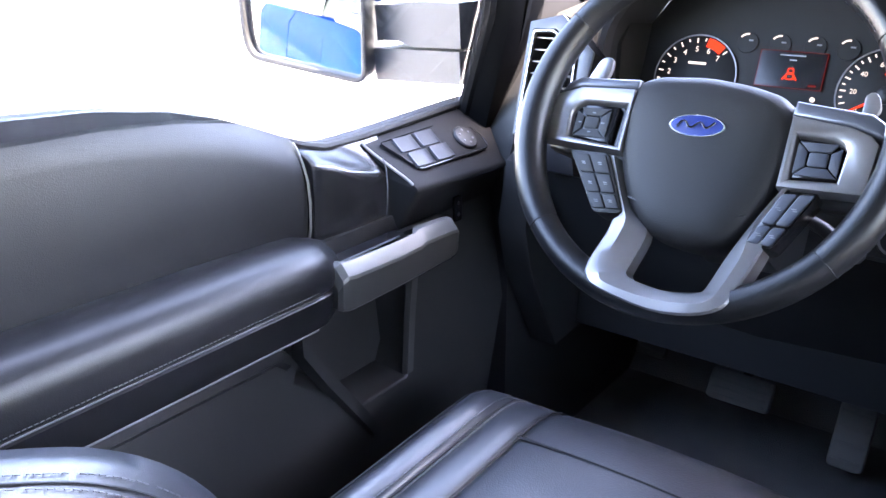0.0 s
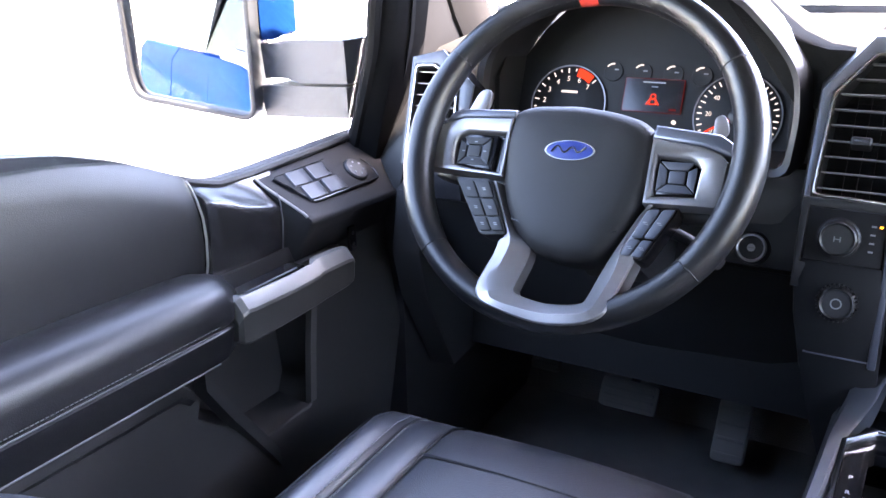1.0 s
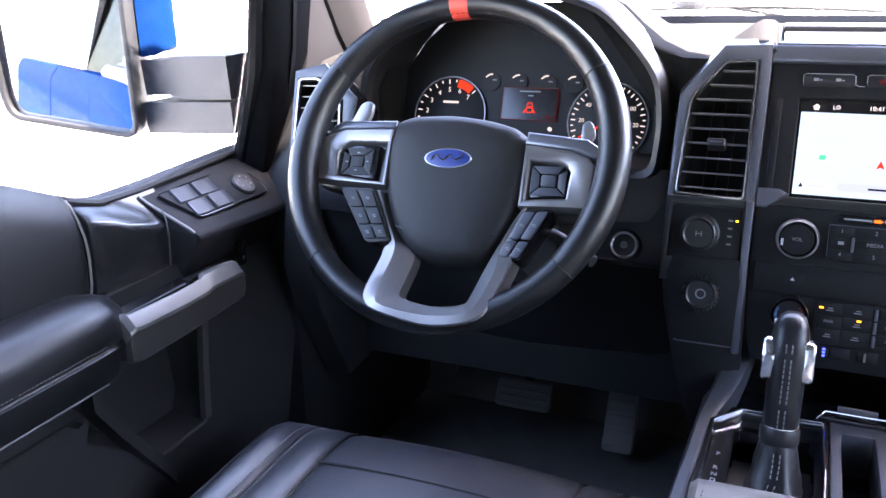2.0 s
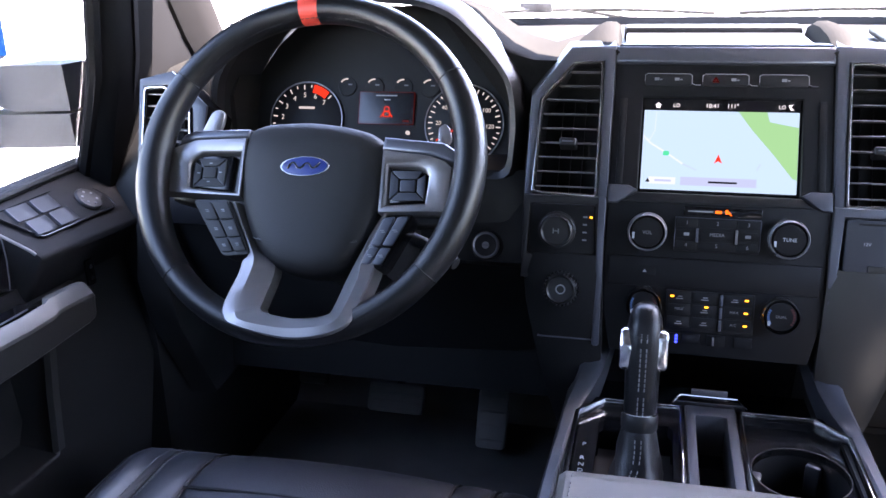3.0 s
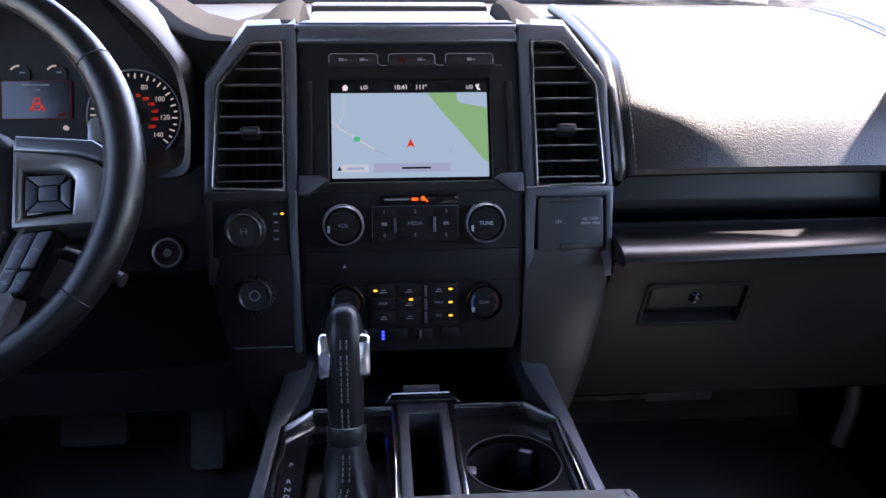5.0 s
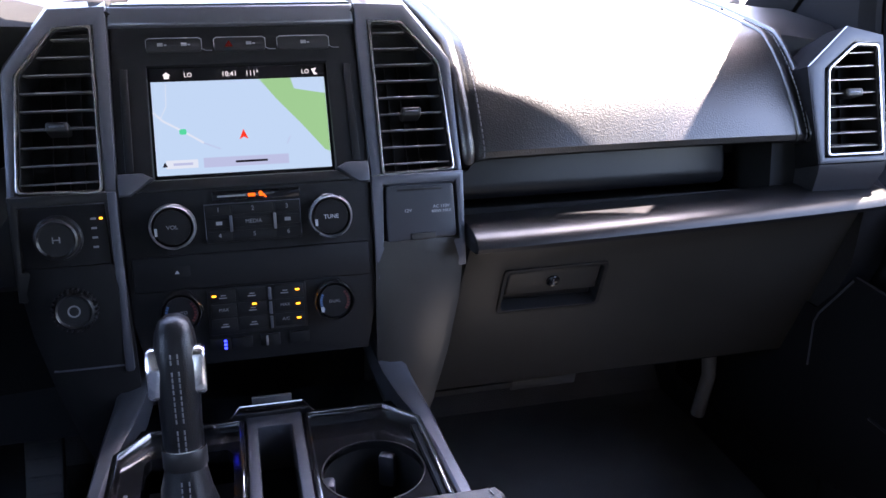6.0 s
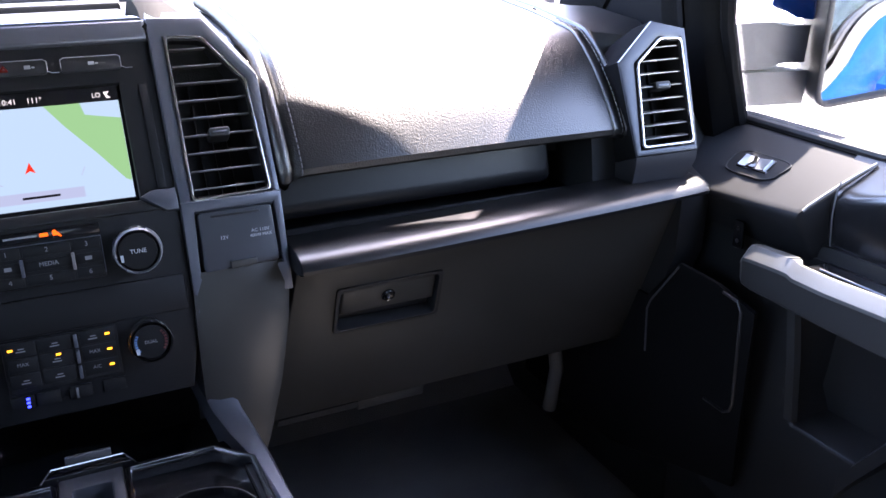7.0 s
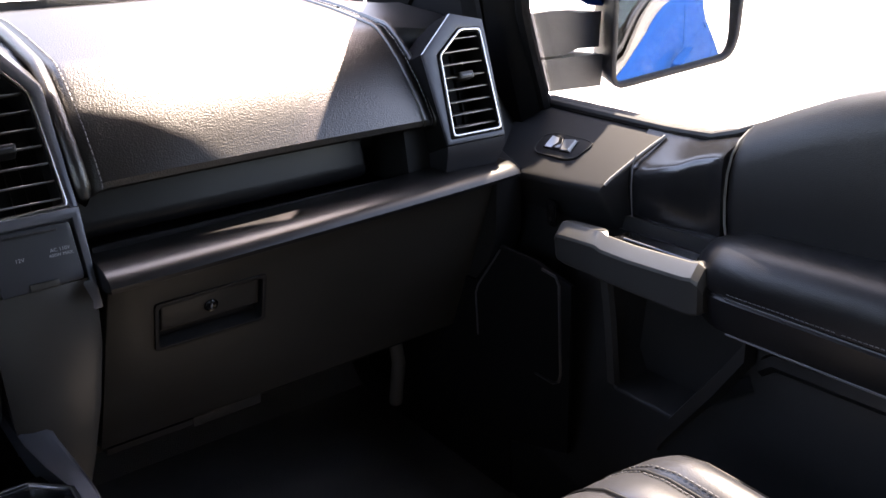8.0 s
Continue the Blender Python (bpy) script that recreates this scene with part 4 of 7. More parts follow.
part("label_writing", block(-0.071, 0.009, -0.0003, -0.052, 0.0115, -0.0001, SC, bevel=0), G_LABEL, screen)
part("label_arrow", prism([(-0.0815, 0.008), (-0.0765, 0.008), (-0.079, 0.013)], -0.0006, -0.0002, SC), G_INK, screen)
part("address_bar", prism(rect(-0.0415, 0.0055, 0.0435, 0.0155), -0.0006, -0.0003, SC), G_LABEL, screen)
part("address_writing", block(-0.010, 0.009, -0.0003, 0.022, 0.0112, -0.0001, SC, bevel=0), G_INK, screen)
part("clock", lettering("10:41", 0.0072, SC @ at(-0.0095, H + 0.0062, -0.0006)), G_TEXT, screen)
part("temperature", lettering("111\u00b0", 0.0072, SC @ at(0.0135, H + 0.0062, -0.0006)), G_TEXT, screen)
part("climate_text", lettering("LO", 0.0062, SC @ at(-0.0505, H + 0.0062, -0.0006)), G_TEXT, screen)
part("climate_text", lettering("LO", 0.0062, SC @ at(0.068, H + 0.0062, -0.0006)), G_TEXT, screen)
part("home_icon", prism([(-0.074, H + 0.003), (-0.069, H + 0.003), (-0.069, H + 0.0063), (-0.0675, H + 0.0063), (-0.0715, H + 0.0098), (-0.0755, H + 0.0063), (-0.074, H + 0.0063)], -0.0009, -0.0005, SC), G_TEXT, screen)
part("fan_icon", prism([(0.0745, H + 0.009), (0.080, H + 0.0095), (0.0775, H + 0.0063), (0.081, H + 0.003), (0.077, H + 0.0028)], -0.0009, -0.0005, SC), G_TEXT, screen)

# button row above the screen
for u0, u1, icons in ((-0.089, -0.0345, ("w", "w")), (-0.0225, 0.0295, ("r", "w")), (0.0415, 0.0955, ("w",))):
    o = rounded([(u0, 0.142), (u1, 0.142), (u1, 0.1565), (u0, 0.1565)], 0.004)
    bt = part("button", prism(o, -0.001, 0.0022, UPPER, bevel=0.0012), M_HARD, stack, "black button with pale outline")
    part("outline", tube([(u0, 0.1465, 0.0026), (u0, 0.1545, 0.0026), (u0 + 0.003, 0.1565, 0.0026), (u1 - 0.003, 0.1565, 0.0026), (u1, 0.1545, 0.0026), (u1, 0.1445, 0.0026), (u1 + 0.004, 0.1425, 0.0026), (u1 + 0.010, 0.1425, 0.0026)], 0.0004, 5, m=UPPER), M_DIM, bt)
    for k, ic in enumerate(icons):
        u = u0 + (u1 - u0) * (k + 0.5) / len(icons) + (0.002 if k == 0 else -0.002)
        if ic == "r":
            part("icon", ring([(u - 0.004, 0.1465), (u + 0.004, 0.1465), (u, 0.153)], inset([(u - 0.004, 0.1465), (u + 0.004, 0.1465), (u, 0.153)], 0.0011), 0.002, 0.0026, UPPER), G_REDDIM, bt)
        else:
            bm = block(u - 0.0045, 0.148, 0.002, u + 0.001, 0.1515, 0.0026, UPPER, bevel=0)
            block(u + 0.0018, 0.1485, 0.002, u + 0.0045, 0.150, 0.0026, UPPER, bevel=0, bm=bm)
            part("icon", bm, M_DIM, bt)


# ==== knobs and panels ====
def knob(parent, u, v, r, m, ringmat, face_bits):
    k = part("knob", lathe([(r * 0.98, -0.004), (r * 0.98, 0.010), (r * 0.90, 0.0105), (r * 0.82, 0.008)], m @ at(u, v), 40), M_FASCIA, parent, "round knob with bright metal ring")
    bm = lathe([(r * 1.03, -0.002), (r * 1.06, 0.003), (r * 1.03, 0.0085), (r * 1.00, 0.0125), (r * 0.955, 0.0142), (r * 0.915, 0.0125), (r * 0.91, 0.008)], m @ at(u, v), 48)
    part("metal_ring", bm, ringmat, k)
    part("knob_face", lathe([(r * 0.82, 0.009), (r * 0.80, 0.0118), (r * 0.3, 0.0125), (0.0005, 0.0125)], m @ at(u, v), 36), M_FASCIA, k)
    for name, bmx, mt in face_bits(m @ at(u, v, 0.0126), r):
        part(name, bmx, mt, k)
    return k


def volume_face(m, r):
    yield "lettering", lettering("VOL", 0.0058, m), M_DIM
    yield "lit_bar", block(-r * 0.78, -r * 0.35, 0, -r * 0.66, 0.0, 0.0004, m, bevel=0), M_MARK


def tune_face(m, r):
    yield "lettering", lettering("TUNE", 0.0058, m), M_MARK
    yield "lit_bar", block(-r * 0.76, -r * 0.40, 0, -r * 0.64, -0.002, 0.0004, m, bevel=0), M_MARK


def arc_face(word, blue, redd):
    def f(m, r):
        yield "lettering", lettering(word, 0.0045, m), M_DIM
        for a0, a1, mt, nm in ((150, 215, blue, "cold_arc"), (-35, 40, redd, "warm_arc")):
            bm = bmesh.new()
            for i in range(7):
                a = radians(a0 + (a1 - a0) * i / 6)
                block(r * 0.62, -r * 0.045, 0, r * 0.74, r * 0.045, 0.0004, m @ Matrix.Rotation(a, 4, "Z"), bevel=0, bm=bm)
            yield nm, bm, mt
        yield "pointer", block(-r * 0.70, -r * 0.52, 0, -r * 0.55, -r * 0.25, 0.0005, m, bevel=0), M_MARK
    return f


M_COLD = principled("cold_print", (0.06, 0.14, 0.28), 0.5)[0]
M_HOT = principled("warm_print", (0.11, 0.02, 0.018), 0.5)[0]
radio = thing("radio_panel", (0, -0.03, 1.42), "black radio panel with two knobs and preset keys", "radio")
knob(radio, -0.0755, -0.0065, 0.0215, LOWER, M_BRIGHT, volume_face)
knob(radio, 0.0795, -0.0065, 0.0215, LOWER, M_BRIGHT, tune_face)
part("slot", block(-0.036, 0.0148, -0.006, 0.050, 0.0246, 0.0005, LOWER, bevel=0.0006), M_GLOSS, radio, "narrow disc slot")
part("slot_mark", block(-0.031, 0.0190, 0.0006, -0.0035, 0.0206, 0.001, LOWER, bevel=0), M_DIM, radio)
part("airbag_light", block(-0.001, 0.0182, 0.0006, 0.006, 0.0214, 0.001, LOWER, bevel=0), G_ORANGE, radio)
bm = block(0.010, 0.0180, 0.0006, 0.014, 0.0200, 0.001, LOWER, bevel=0)
lathe([(0.002, 0.0006), (0.0018, 0.001), (0.0002, 0.001)], LOWER @ at(0.0115, 0.0212), 10, bm=bm)
prism([(0.0125, 0.0190), (0.0165, 0.0160), (0.0172, 0.0170), (0.014, 0.0210)], 0.0006, 0.001, LOWER, bm=bm)
part("airbag_light", bm, G_ORANGE, radio)
keys = part("key_plate", prism(rect(-0.0445, -0.0265, 0.0495, 0.0125, 0.002), 0, 0.0024, LOWER, bevel=0.0008), M_FASCIA, radio)
part("key_plate_line", tube([(-0.0445, -0.022, 0.0026), (-0.0445, 0.0125, 0.0026), (0.0495, 0.0125, 0.0026), (0.0495, -0.0225, 0.0026)], 0.0005, 5, m=LOWER), M_GREY, keys)
for r_, v0 in enumerate((0.0015, -0.0115, -0.0245)):
    for c_, (u0, u1) in enumerate(((-0.043, -0.0195), (-0.0175, 0.0225), (0.0245, 0.048))):
        key = part("key", block(u0, v0, 0.001, u1, v0 + 0.0095, 0.0029, LOWER, bevel=0.0003), M_FASCIA, radio)
        word = [["1", "2", "3"], ["", "MEDIA", ""], ["4", "5", "6"]][r_][c_]
        if word:
            part("print", lettering(word, 0.0062 if len(word) == 1 else 0.0056, LOWER @ at((u0 + u1) / 2, v0 + 0.005, 0.0030)), M_DIM, key)
        else:
            part("print", block((u0 + u1) / 2 - 0.003, v0 + 0.003, 0.0029, (u0 + u1) / 2 + 0.003, v0 + 0.0065, 0.0032, LOWER, bevel=0), M_DIM, key)
for u in (-0.0195, 0.0235):
    part("seek_bar", block(u - 0.0014, -0.0155, 0.004, u + 0.0014, 0.0005, 0.0062, LOWER, bevel=0.0005), M_SILVER if u > 0 else M_GREY, radio)
part("port_mark", prism([(-0.078, -0.0545), (-0.0735, -0.0545), (-0.0757, -0.051)], 0.001, 0.0014, LOWER), M_MARK, radio)
part("port_door", block(-0.083, -0.058, 0.001, -0.063, -0.047, 0.0012, LOWER, bevel=0.0002), M_FASCIA, radio)

climate = thing("climate_panel", (0, -0.05, 1.33), "black climate panel with amber indicator lights", "climate control")
knob(climate, -0.0750, -0.0925, 0.0205, LOWER, M_RIM, arc_face("AUTO", M_COLD, M_HOT))
knob(climate, 0.0775, -0.0945, 0.0205, LOWER, M_RIM, arc_face("DUAL", M_COLD, M_HOT))
part("key_plate", prism(rect(-0.0495, -0.1215, 0.0495, -0.0735, 0.002), 0, 0.002, LOWER, bevel=0.0008), M_FASCIA, climate)
for r_, v0 in enumerate((-0.0875, -0.1025, -0.1175)):
    for c_, (u0, u1) in enumerate(((-0.0465, -0.0215), (-0.0195, 0.0085), (0.0165, 0.0465))):
        key = part("key", block(u0, v0, 0.001, u1, v0 + 0.013, 0.0026, LOWER, bevel=0.0003), M_FASCIA, climate)
        word = {(1, 0): "MAX", (1, 2): "MAX", (2, 2): "A/C"}.get((r_, c_))
        uc = (u0 + u1) / 2 - (0.004 if c_ == 2 else 0.0)
        if word:
            part("print", lettering(word, 0.0046, LOWER @ at(uc, v0 + 0.007, 0.0027)), M_DIM, key)
        else:
            bm = block(uc - 0.004, v0 + 0.004, 0.0026, uc + 0.004, v0 + 0.0050, 0.0029, LOWER, bevel=0)
            block(uc - 0.002, v0 + 0.0065, 0.0026, uc + 0.003, v0 + 0.0075, 0.0029, LOWER, bevel=0, bm=bm)
            part("print", bm, M_DIM, key)
for u, v in ((-0.0425, -0.0805), (-0.0035, -0.0915), (0.0405, -0.0805), (0.0405, -0.0955), (0.0405, -0.1105)):
    part("indicator", block(u - 0.0021, v - 0.0009, 0.0026, u + 0.0021, v + 0.0009, 0.0032, LOWER, bevel=0), G_AMBER, climate, "lit amber indicator")
for v0 in (-0.0885, -0.1035, -0.1185):
    part("rocker_bar", block(0.0112, v0, 0.002, 0.0142, v0 + 0.0125, 0.0052, LOWER, bevel=0.0005), M_GREY, climate)
for i, u in enumerate((-0.040, -0.018, 0.010, 0.040)):
    part("lower_key", block(u - 0.010, -0.1375, -0.002, u + 0.010, -0.1255, 0.0004, LOWER, bevel=0.0003), M_FASCIA, climate)
part("lower_bar", block(0.0055, -0.1365, 0.002, 0.0078, -0.1265, 0.004, LOWER, bevel=0.0004), M_SILVER, climate)
part("usb_glow", block(-0.036, -0.1365, 0.004, -0.0335, -0.1255, 0.0045, LOWER, bevel=0), M_GLOSS, climate)
for i in range(3):
    part("blue_light", block(-0.0365, -0.1355 + i * 0.0037, 0.0046, -0.0335, -0.1335 + i * 0.0037, 0.006, LOWER, bevel=0.0004), G_BLUE, climate, "blue indicator light")

# driver-side switch panel and lamp dial
modes = thing("drive_mode_panel", (-0.172, -0.03, 1.42), "black panel with a round drive mode dial", "switch panel")
part("plate", prism(rect(-0.2145, -0.0405, -0.1355, 0.0205, 0.004), -0.03, 0.001, LOWER, bevel=0.001), M_FASCIA, modes)
kd = part("dial", lathe([(0.0225, 0.0), (0.0225, 0.003), (0.0205, 0.004), (0.0195, 0.013), (0.0175, 0.0145), (0.0155, 0.0125), (0.0005, 0.0125)], LOWER @ at(-0.181, -0.0105), 36), M_HARD, modes)
bm = block(-0.003, -0.0005, 0.0126, 0.003, 0.0005, 0.013, LOWER @ at(-0.181, -0.0105), bevel=0)
for sx in (-1, 1):
    block(sx * 0.003 - 0.0006, -0.003, 0.0126, sx * 0.003 + 0.0006, 0.003, 0.013, LOWER @ at(-0.181, -0.0105), bevel=0, bm=bm)
part("symbol", bm, M_DIM, kd)
for i in range(4):
    part("mode_mark", block(-0.1505, 0.0055 - i * 0.0092, 0.001, -0.1455, 0.0075 - i * 0.0092, 0.0014, LOWER, bevel=0), M_DIM, modes)
part("mode_light", block(-0.1425, 0.0055, 0.001, -0.1395, 0.0075, 0.0016, LOWER, bevel=0), G_AMBER, modes)
lampdial = thing("brake_controller_dial", (-0.172, -0.045, 1.36), "black round dial below the drive mode panel", "dial")
part("plate", prism(rect(-0.2065, -0.112, -0.129, -0.050, 0.004), -0.03, -0.001, LOWER, bevel=0.001), M_FASCIA, lampdial)
for i in range(28):
    part("knurl", block(0.0185, -0.0007, 0.004, 0.0212, 0.0007, 0.0150, LOWER @ at(-0.172, -0.080) @ Matrix.Rotation(2 * math.pi * i / 28, 4, "Z"), bevel=0), M_HARD, lampdial)
kd = part("dial", lathe([(0.026, -0.002), (0.025, 0.004), (0.020, 0.006), (0.0185, 0.016), (0.0165, 0.018), (0.0145, 0.016), (0.0005, 0.0158)], LOWER @ at(-0.172, -0.080), 36), M_HARD, lampdial)
part("symbol", ring([(math.cos(a) * 0.006, math.sin(a) * 0.006) for a in [i * math.pi / 8 for i in range(16)]], [(math.cos(a) * 0.0045, math.sin(a) * 0.0045) for a in [i * math.pi / 8 for i in range(16)]], 0.0158, 0.0163, LOWER @ at(-0.172, -0.080)), M_DIM, kd)
for i in range(3):
    part("index", block(-0.0006, 0.021, 0.005, 0.0006, 0.023, 0.006, LOWER @ at(-0.172, -0.080) @ Matrix.Rotation(radians(50 - 50 * i), 4, "Z"), bevel=0), M_DIM, kd)
sockets = thing("switch_bank", (-0.165, -0.05, 1.31), "row of blank black switches with a metal lip", "switch")
part("plate", prism(rect(-0.2, -0.140, -0.130, -0.114, 0.003), -0.03, -0.002, LOWER, bevel=0.001), M_HARD, sockets)
for i in range(3):
    part("switch", block(-0.198 + i * 0.0225, -0.137, -0.002, -0.178 + i * 0.0225, -0.117, 0.002, LOWER, bevel=0.001), M_GLOSS, sockets)
part("lip", block(-0.199, -0.1425, -0.002, -0.132, -0.1405, 0.003, LOWER, bevel=0.0006), M_GREY, sockets)

# power outlet cover on the passenger side
outlet = thing("power_outlet", (0.175, -0.03, 1.42), "grey hinged cover over power outlets with white print", "power outlet")
cover = part("cover", prism(rounded([(0.1375, -0.0395), (0.2125, -0.0375), (0.2105, 0.0195), (0.1385, 0.0195)], 0.004, 3), -0.03, 0.005, LOWER, bevel=0.002), surface("slate_cover", (0.030, 0.033, 0.040), 0.4, wear=0.1, grain=900, bump=0.2), outlet)
part("hinge", block(0.150, 0.0135, 0.0052, 0.198, 0.016, 0.0062, LOWER, bevel=0.0004), M_HARD, cover)
part("finger_tab", prism([(0.163, -0.0385), (0.189, -0.0378), (0.189, -0.0315), (0.163, -0.0315)], 0.003, 0.0075, LOWER, bevel=0.001), M_WARM, cover)
part("print", lettering("12V", 0.0052, LOWER @ at(0.1605, -0.0075, 0.0053)), M_MARK, cover)
part("print", lettering("AC 110V", 0.0048, LOWER @ at(0.1965, -0.0045, 0.0053)), M_MARK, cover)
part("print", lettering("400W MAX", 0.0044, LOWER @ at(0.1965, -0.0095, 0.0053)), M_MARK, cover)

# start button beside the column
starter = thing("start_button", (-0.285, 0.04, 1.40), "round black start button in a bright ring", "button")
SB = tilted((-0.2765, 0.016, 1.4106), 20)
part("collar", lathe([(0.0207, -0.012), (0.0199, 0.0), (0.0183, 0.003), (0.0172, 0.003)], SB, 32), M_HARD, starter)
part("bright_ring", lathe([(0.0175, 0.0), (0.0175, 0.0055), (0.0165, 0.0080), (0.0152, 0.0070)], SB, 40), M_BRIGHT, starter)
part("cap", lathe([(0.0150, 0.003), (0.0150, 0.0066), (0.0133, 0.0074), (0.0004, 0.0068)], SB, 32), M_HARD, starter)
part("print", block(-0.004, -0.0006, 0.0074, 0.004, 0.0006, 0.0077, SB, bevel=0), M_DIM, starter)
part("starter_panel", loft([[(x, y, z) for y, z in ((0.05, 1.46), (0.025, 1.42), (0.025, 1.385), (0.05, 1.37), (0.09, 1.42))] for x in (-0.335, -0.23)], closed=True), M_SOFT, starter)


# ==== centre console ====
CZ = 1.272
console = thing("center_console", (0, -0.3, FLOOR), "dark floor console with graphite rails and chrome edging", "center console")


def console_body_open():
    """Side walls and cross walls round the sunk cup holder, slot and lever well."""
    bm = bmesh.new()
    for s in (-1, 1):
        secs = []
        for y, h, zt in ((0.03, 0.150, 1.262), (-0.02, 0.156, 1.266), (-0.10, 0.158, 1.268), (-0.30, 0.164, 1.268), (-0.75, 0.17, 1.262)):
            secs.append([(s * (h - 0.02), y, FLOOR), (s * (h + 0.006), y, FLOOR), (s * (h + 0.008), y, 1.1), (s * (h + 0.002), y, zt - 0.012), (s * (h - 0.004), y, zt), (s * (h - 0.02), y, zt - 0.002)])
        loft(secs, closed=True, bm=bm)
    return bm


part("side_wall", console_body_open(), M_HARD, console)
part("well_floor", prism(rect(-0.15, -0.32, 0.15, 0.02), 1.175, 1.185), M_HARD, console)
part("front_bin", prism([(0.03, 1.19), (-0.10, 1.19), (-0.10, 1.262), (-0.085, 1.262), (-0.075, 1.235), (0.03, 1.225)], -0.135, 0.135, ALONG_X, bevel=0.004), M_GLOSS, console, "dark open bin ahead of the lever")


def rail(s):
    """Graphite rail along the top edge of the console, from the stack to the armrest."""
    secs = []
    for y, x, z, w in ((0.0, 0.131, 1.322, 0.020), (-0.04, 0.135, 1.302, 0.017), (-0.07, 0.140, 1.290, 0.016), (-0.10, 0.148, 1.279, 0.014), (-0.14, 0.1555, 1.274, 0.010), (-0.20, 0.1585, 1.273, 0.008), (-0.27, 0.1615, 1.273, 0.008), (-0.40, 0.164, 1.273, 0.008)):
        x -= 0.006 if s < 0 else 0.0
        secs.append([(s * (x - w), y, z - 0.03), (s * (x - w), y, z - 0.001), (s * (x - w + 0.003), y, z + 0.001), (s * (x + w * 0.5), y, z), (s * (x + w * 0.8), y, z - 0.004), (s * (x + w), y, z - 0.03)])
    return loft(secs, closed=True)


for s in (-1, 1):
    # driver-side rail is the same graphite, its shade put into a darker colour
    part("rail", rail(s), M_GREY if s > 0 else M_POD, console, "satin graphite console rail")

LEFT_TUB = [(-0.144, -0.36), (-0.022, -0.36), (-0.022, -0.112), (-0.026, -0.1075), (-0.114, -0.1075), (-0.143, -0.142)]
RIGHT_TUB = [(0.152, -0.36), (0.034, -0.36), (0.034, -0.112), (0.038, -0.1075), (0.118, -0.1075), (0.149, -0.142)]
for tub in (LEFT_TUB, RIGHT_TUB):
    part("trim_ring", ring(tub, inset(tub, 0.005), CZ - 0.03, CZ + 0.003, bevel=0.0015), M_GLOSS, console, "gloss black trim ring")
    part("chrome_line", ring(inset(tub, 0.0035), inset(tub, 0.0055), CZ - 0.002, CZ + 0.0042, bevel=0.0004), M_CHROME, console, "fine chrome line")
part("lever_plate", ring(inset(LEFT_TUB, 0.005), [(-0.115, -0.345), (-0.035, -0.345), (-0.035, -0.15), (-0.040, -0.142), (-0.110, -0.142), (-0.115, -0.15)], CZ - 0.02, CZ - 0.007), M_GLOSS, console)
part("lever_well", prism(rect(-0.115, -0.345, -0.035, -0.142), CZ - 0.05, CZ - 0.045), M_HARD, console)
circ = [(0.091 + 0.047 * math.cos(2 * math.pi * i / 36), -0.200 + 0.047 * math.sin(2 * math.pi * i / 36)) for i in range(36)]


def cup_plate():
    bm = bmesh.new()
    tub = inset(RIGHT_TUB, 0.005)
    outer = []
    for u, v in circ:
        d = Vector((u - 0.091, v + 0.200))
        best = 9
        for i, p in enumerate(tub):
            a, b = Vector(tub[i - 1]) - Vector((0.091, -0.2)), Vector(p) - Vector((0.091, -0.2))
            e = b - a
            den = d.x * e.y - d.y * e.x
            if abs(den) > 1e-9:
                t = (a.x * e.y - a.y * e.x) / den
                q = (a.x * d.y - a.y * d.x) / den
                if t > 0 and -1e-6 <= q <= 1 + 1e-6:
                    best = min(best, t)
        outer.append((0.091 + d.x * best, -0.2 + d.y * best))
    return ring(outer, circ, CZ - 0.02, CZ - 0.012)


cup = part("cup_holder_plate", cup_plate(), M_GLOSS, console)
part("cup_wall", ring([(0.091 + (u - 0.091) * 1.03, -0.2 + (v + 0.2) * 1.03) for u, v in circ], circ, CZ - 0.085, CZ - 0.0115), M_HARD, console, "round black cup holder")
for a in (172, 62, 290):
    part("cup_grip", block(0.036, -0.008, -0.035, 0.047, 0.008, 0.0, at(0.091, -0.2, CZ - 0.022) @ Matrix.Rotation(radians(a), 4, "Z"), bevel=0.003), M_POD, cup, "sprung rubber tab")
SLOT = rect(-0.0105, -0.34, 0.0225, -0.122, 0.003)
part("slot_rim", ring(rect(-0.0215, -0.36, 0.0335, -0.098, 0.004), SLOT, CZ - 0.05, CZ + 0.001, bevel=0.002), M_POD, console, "graphite divider around the narrow slot")
part("slot_lid", prism([(-0.034, -0.103), (0.044, -0.103), (0.034, -0.088), (-0.024, -0.088)], CZ - 0.01, CZ + 0.006, bevel=0.002), M_GLOSS, console)
part("slot_lid_edge", tube([(-0.036, -0.108, CZ + 0.005), (-0.027, -0.092, CZ + 0.008), (0.036, -0.092, CZ + 0.008), (0.046, -0.108, CZ + 0.005)], 0.0011, 6), M_CHROME, console)
part("catch", block(-0.014, -0.083, CZ + 0.0, 0.026, -0.079, CZ + 0.011, bevel=0.001), M_SILVER, console, "brushed metal catch")
bm = bmesh.new()
for ch, y in (("P", -0.197), ("R", -0.224), ("N", -0.2365), ("D", -0.2475), ("M", -0.2585)):
    lettering(ch, 0.0085, at(-0.1275, y, CZ - 0.0068), bm=bm)
part("gear_letters", bm, M_MARK, console, "white gear letters P R N D M")


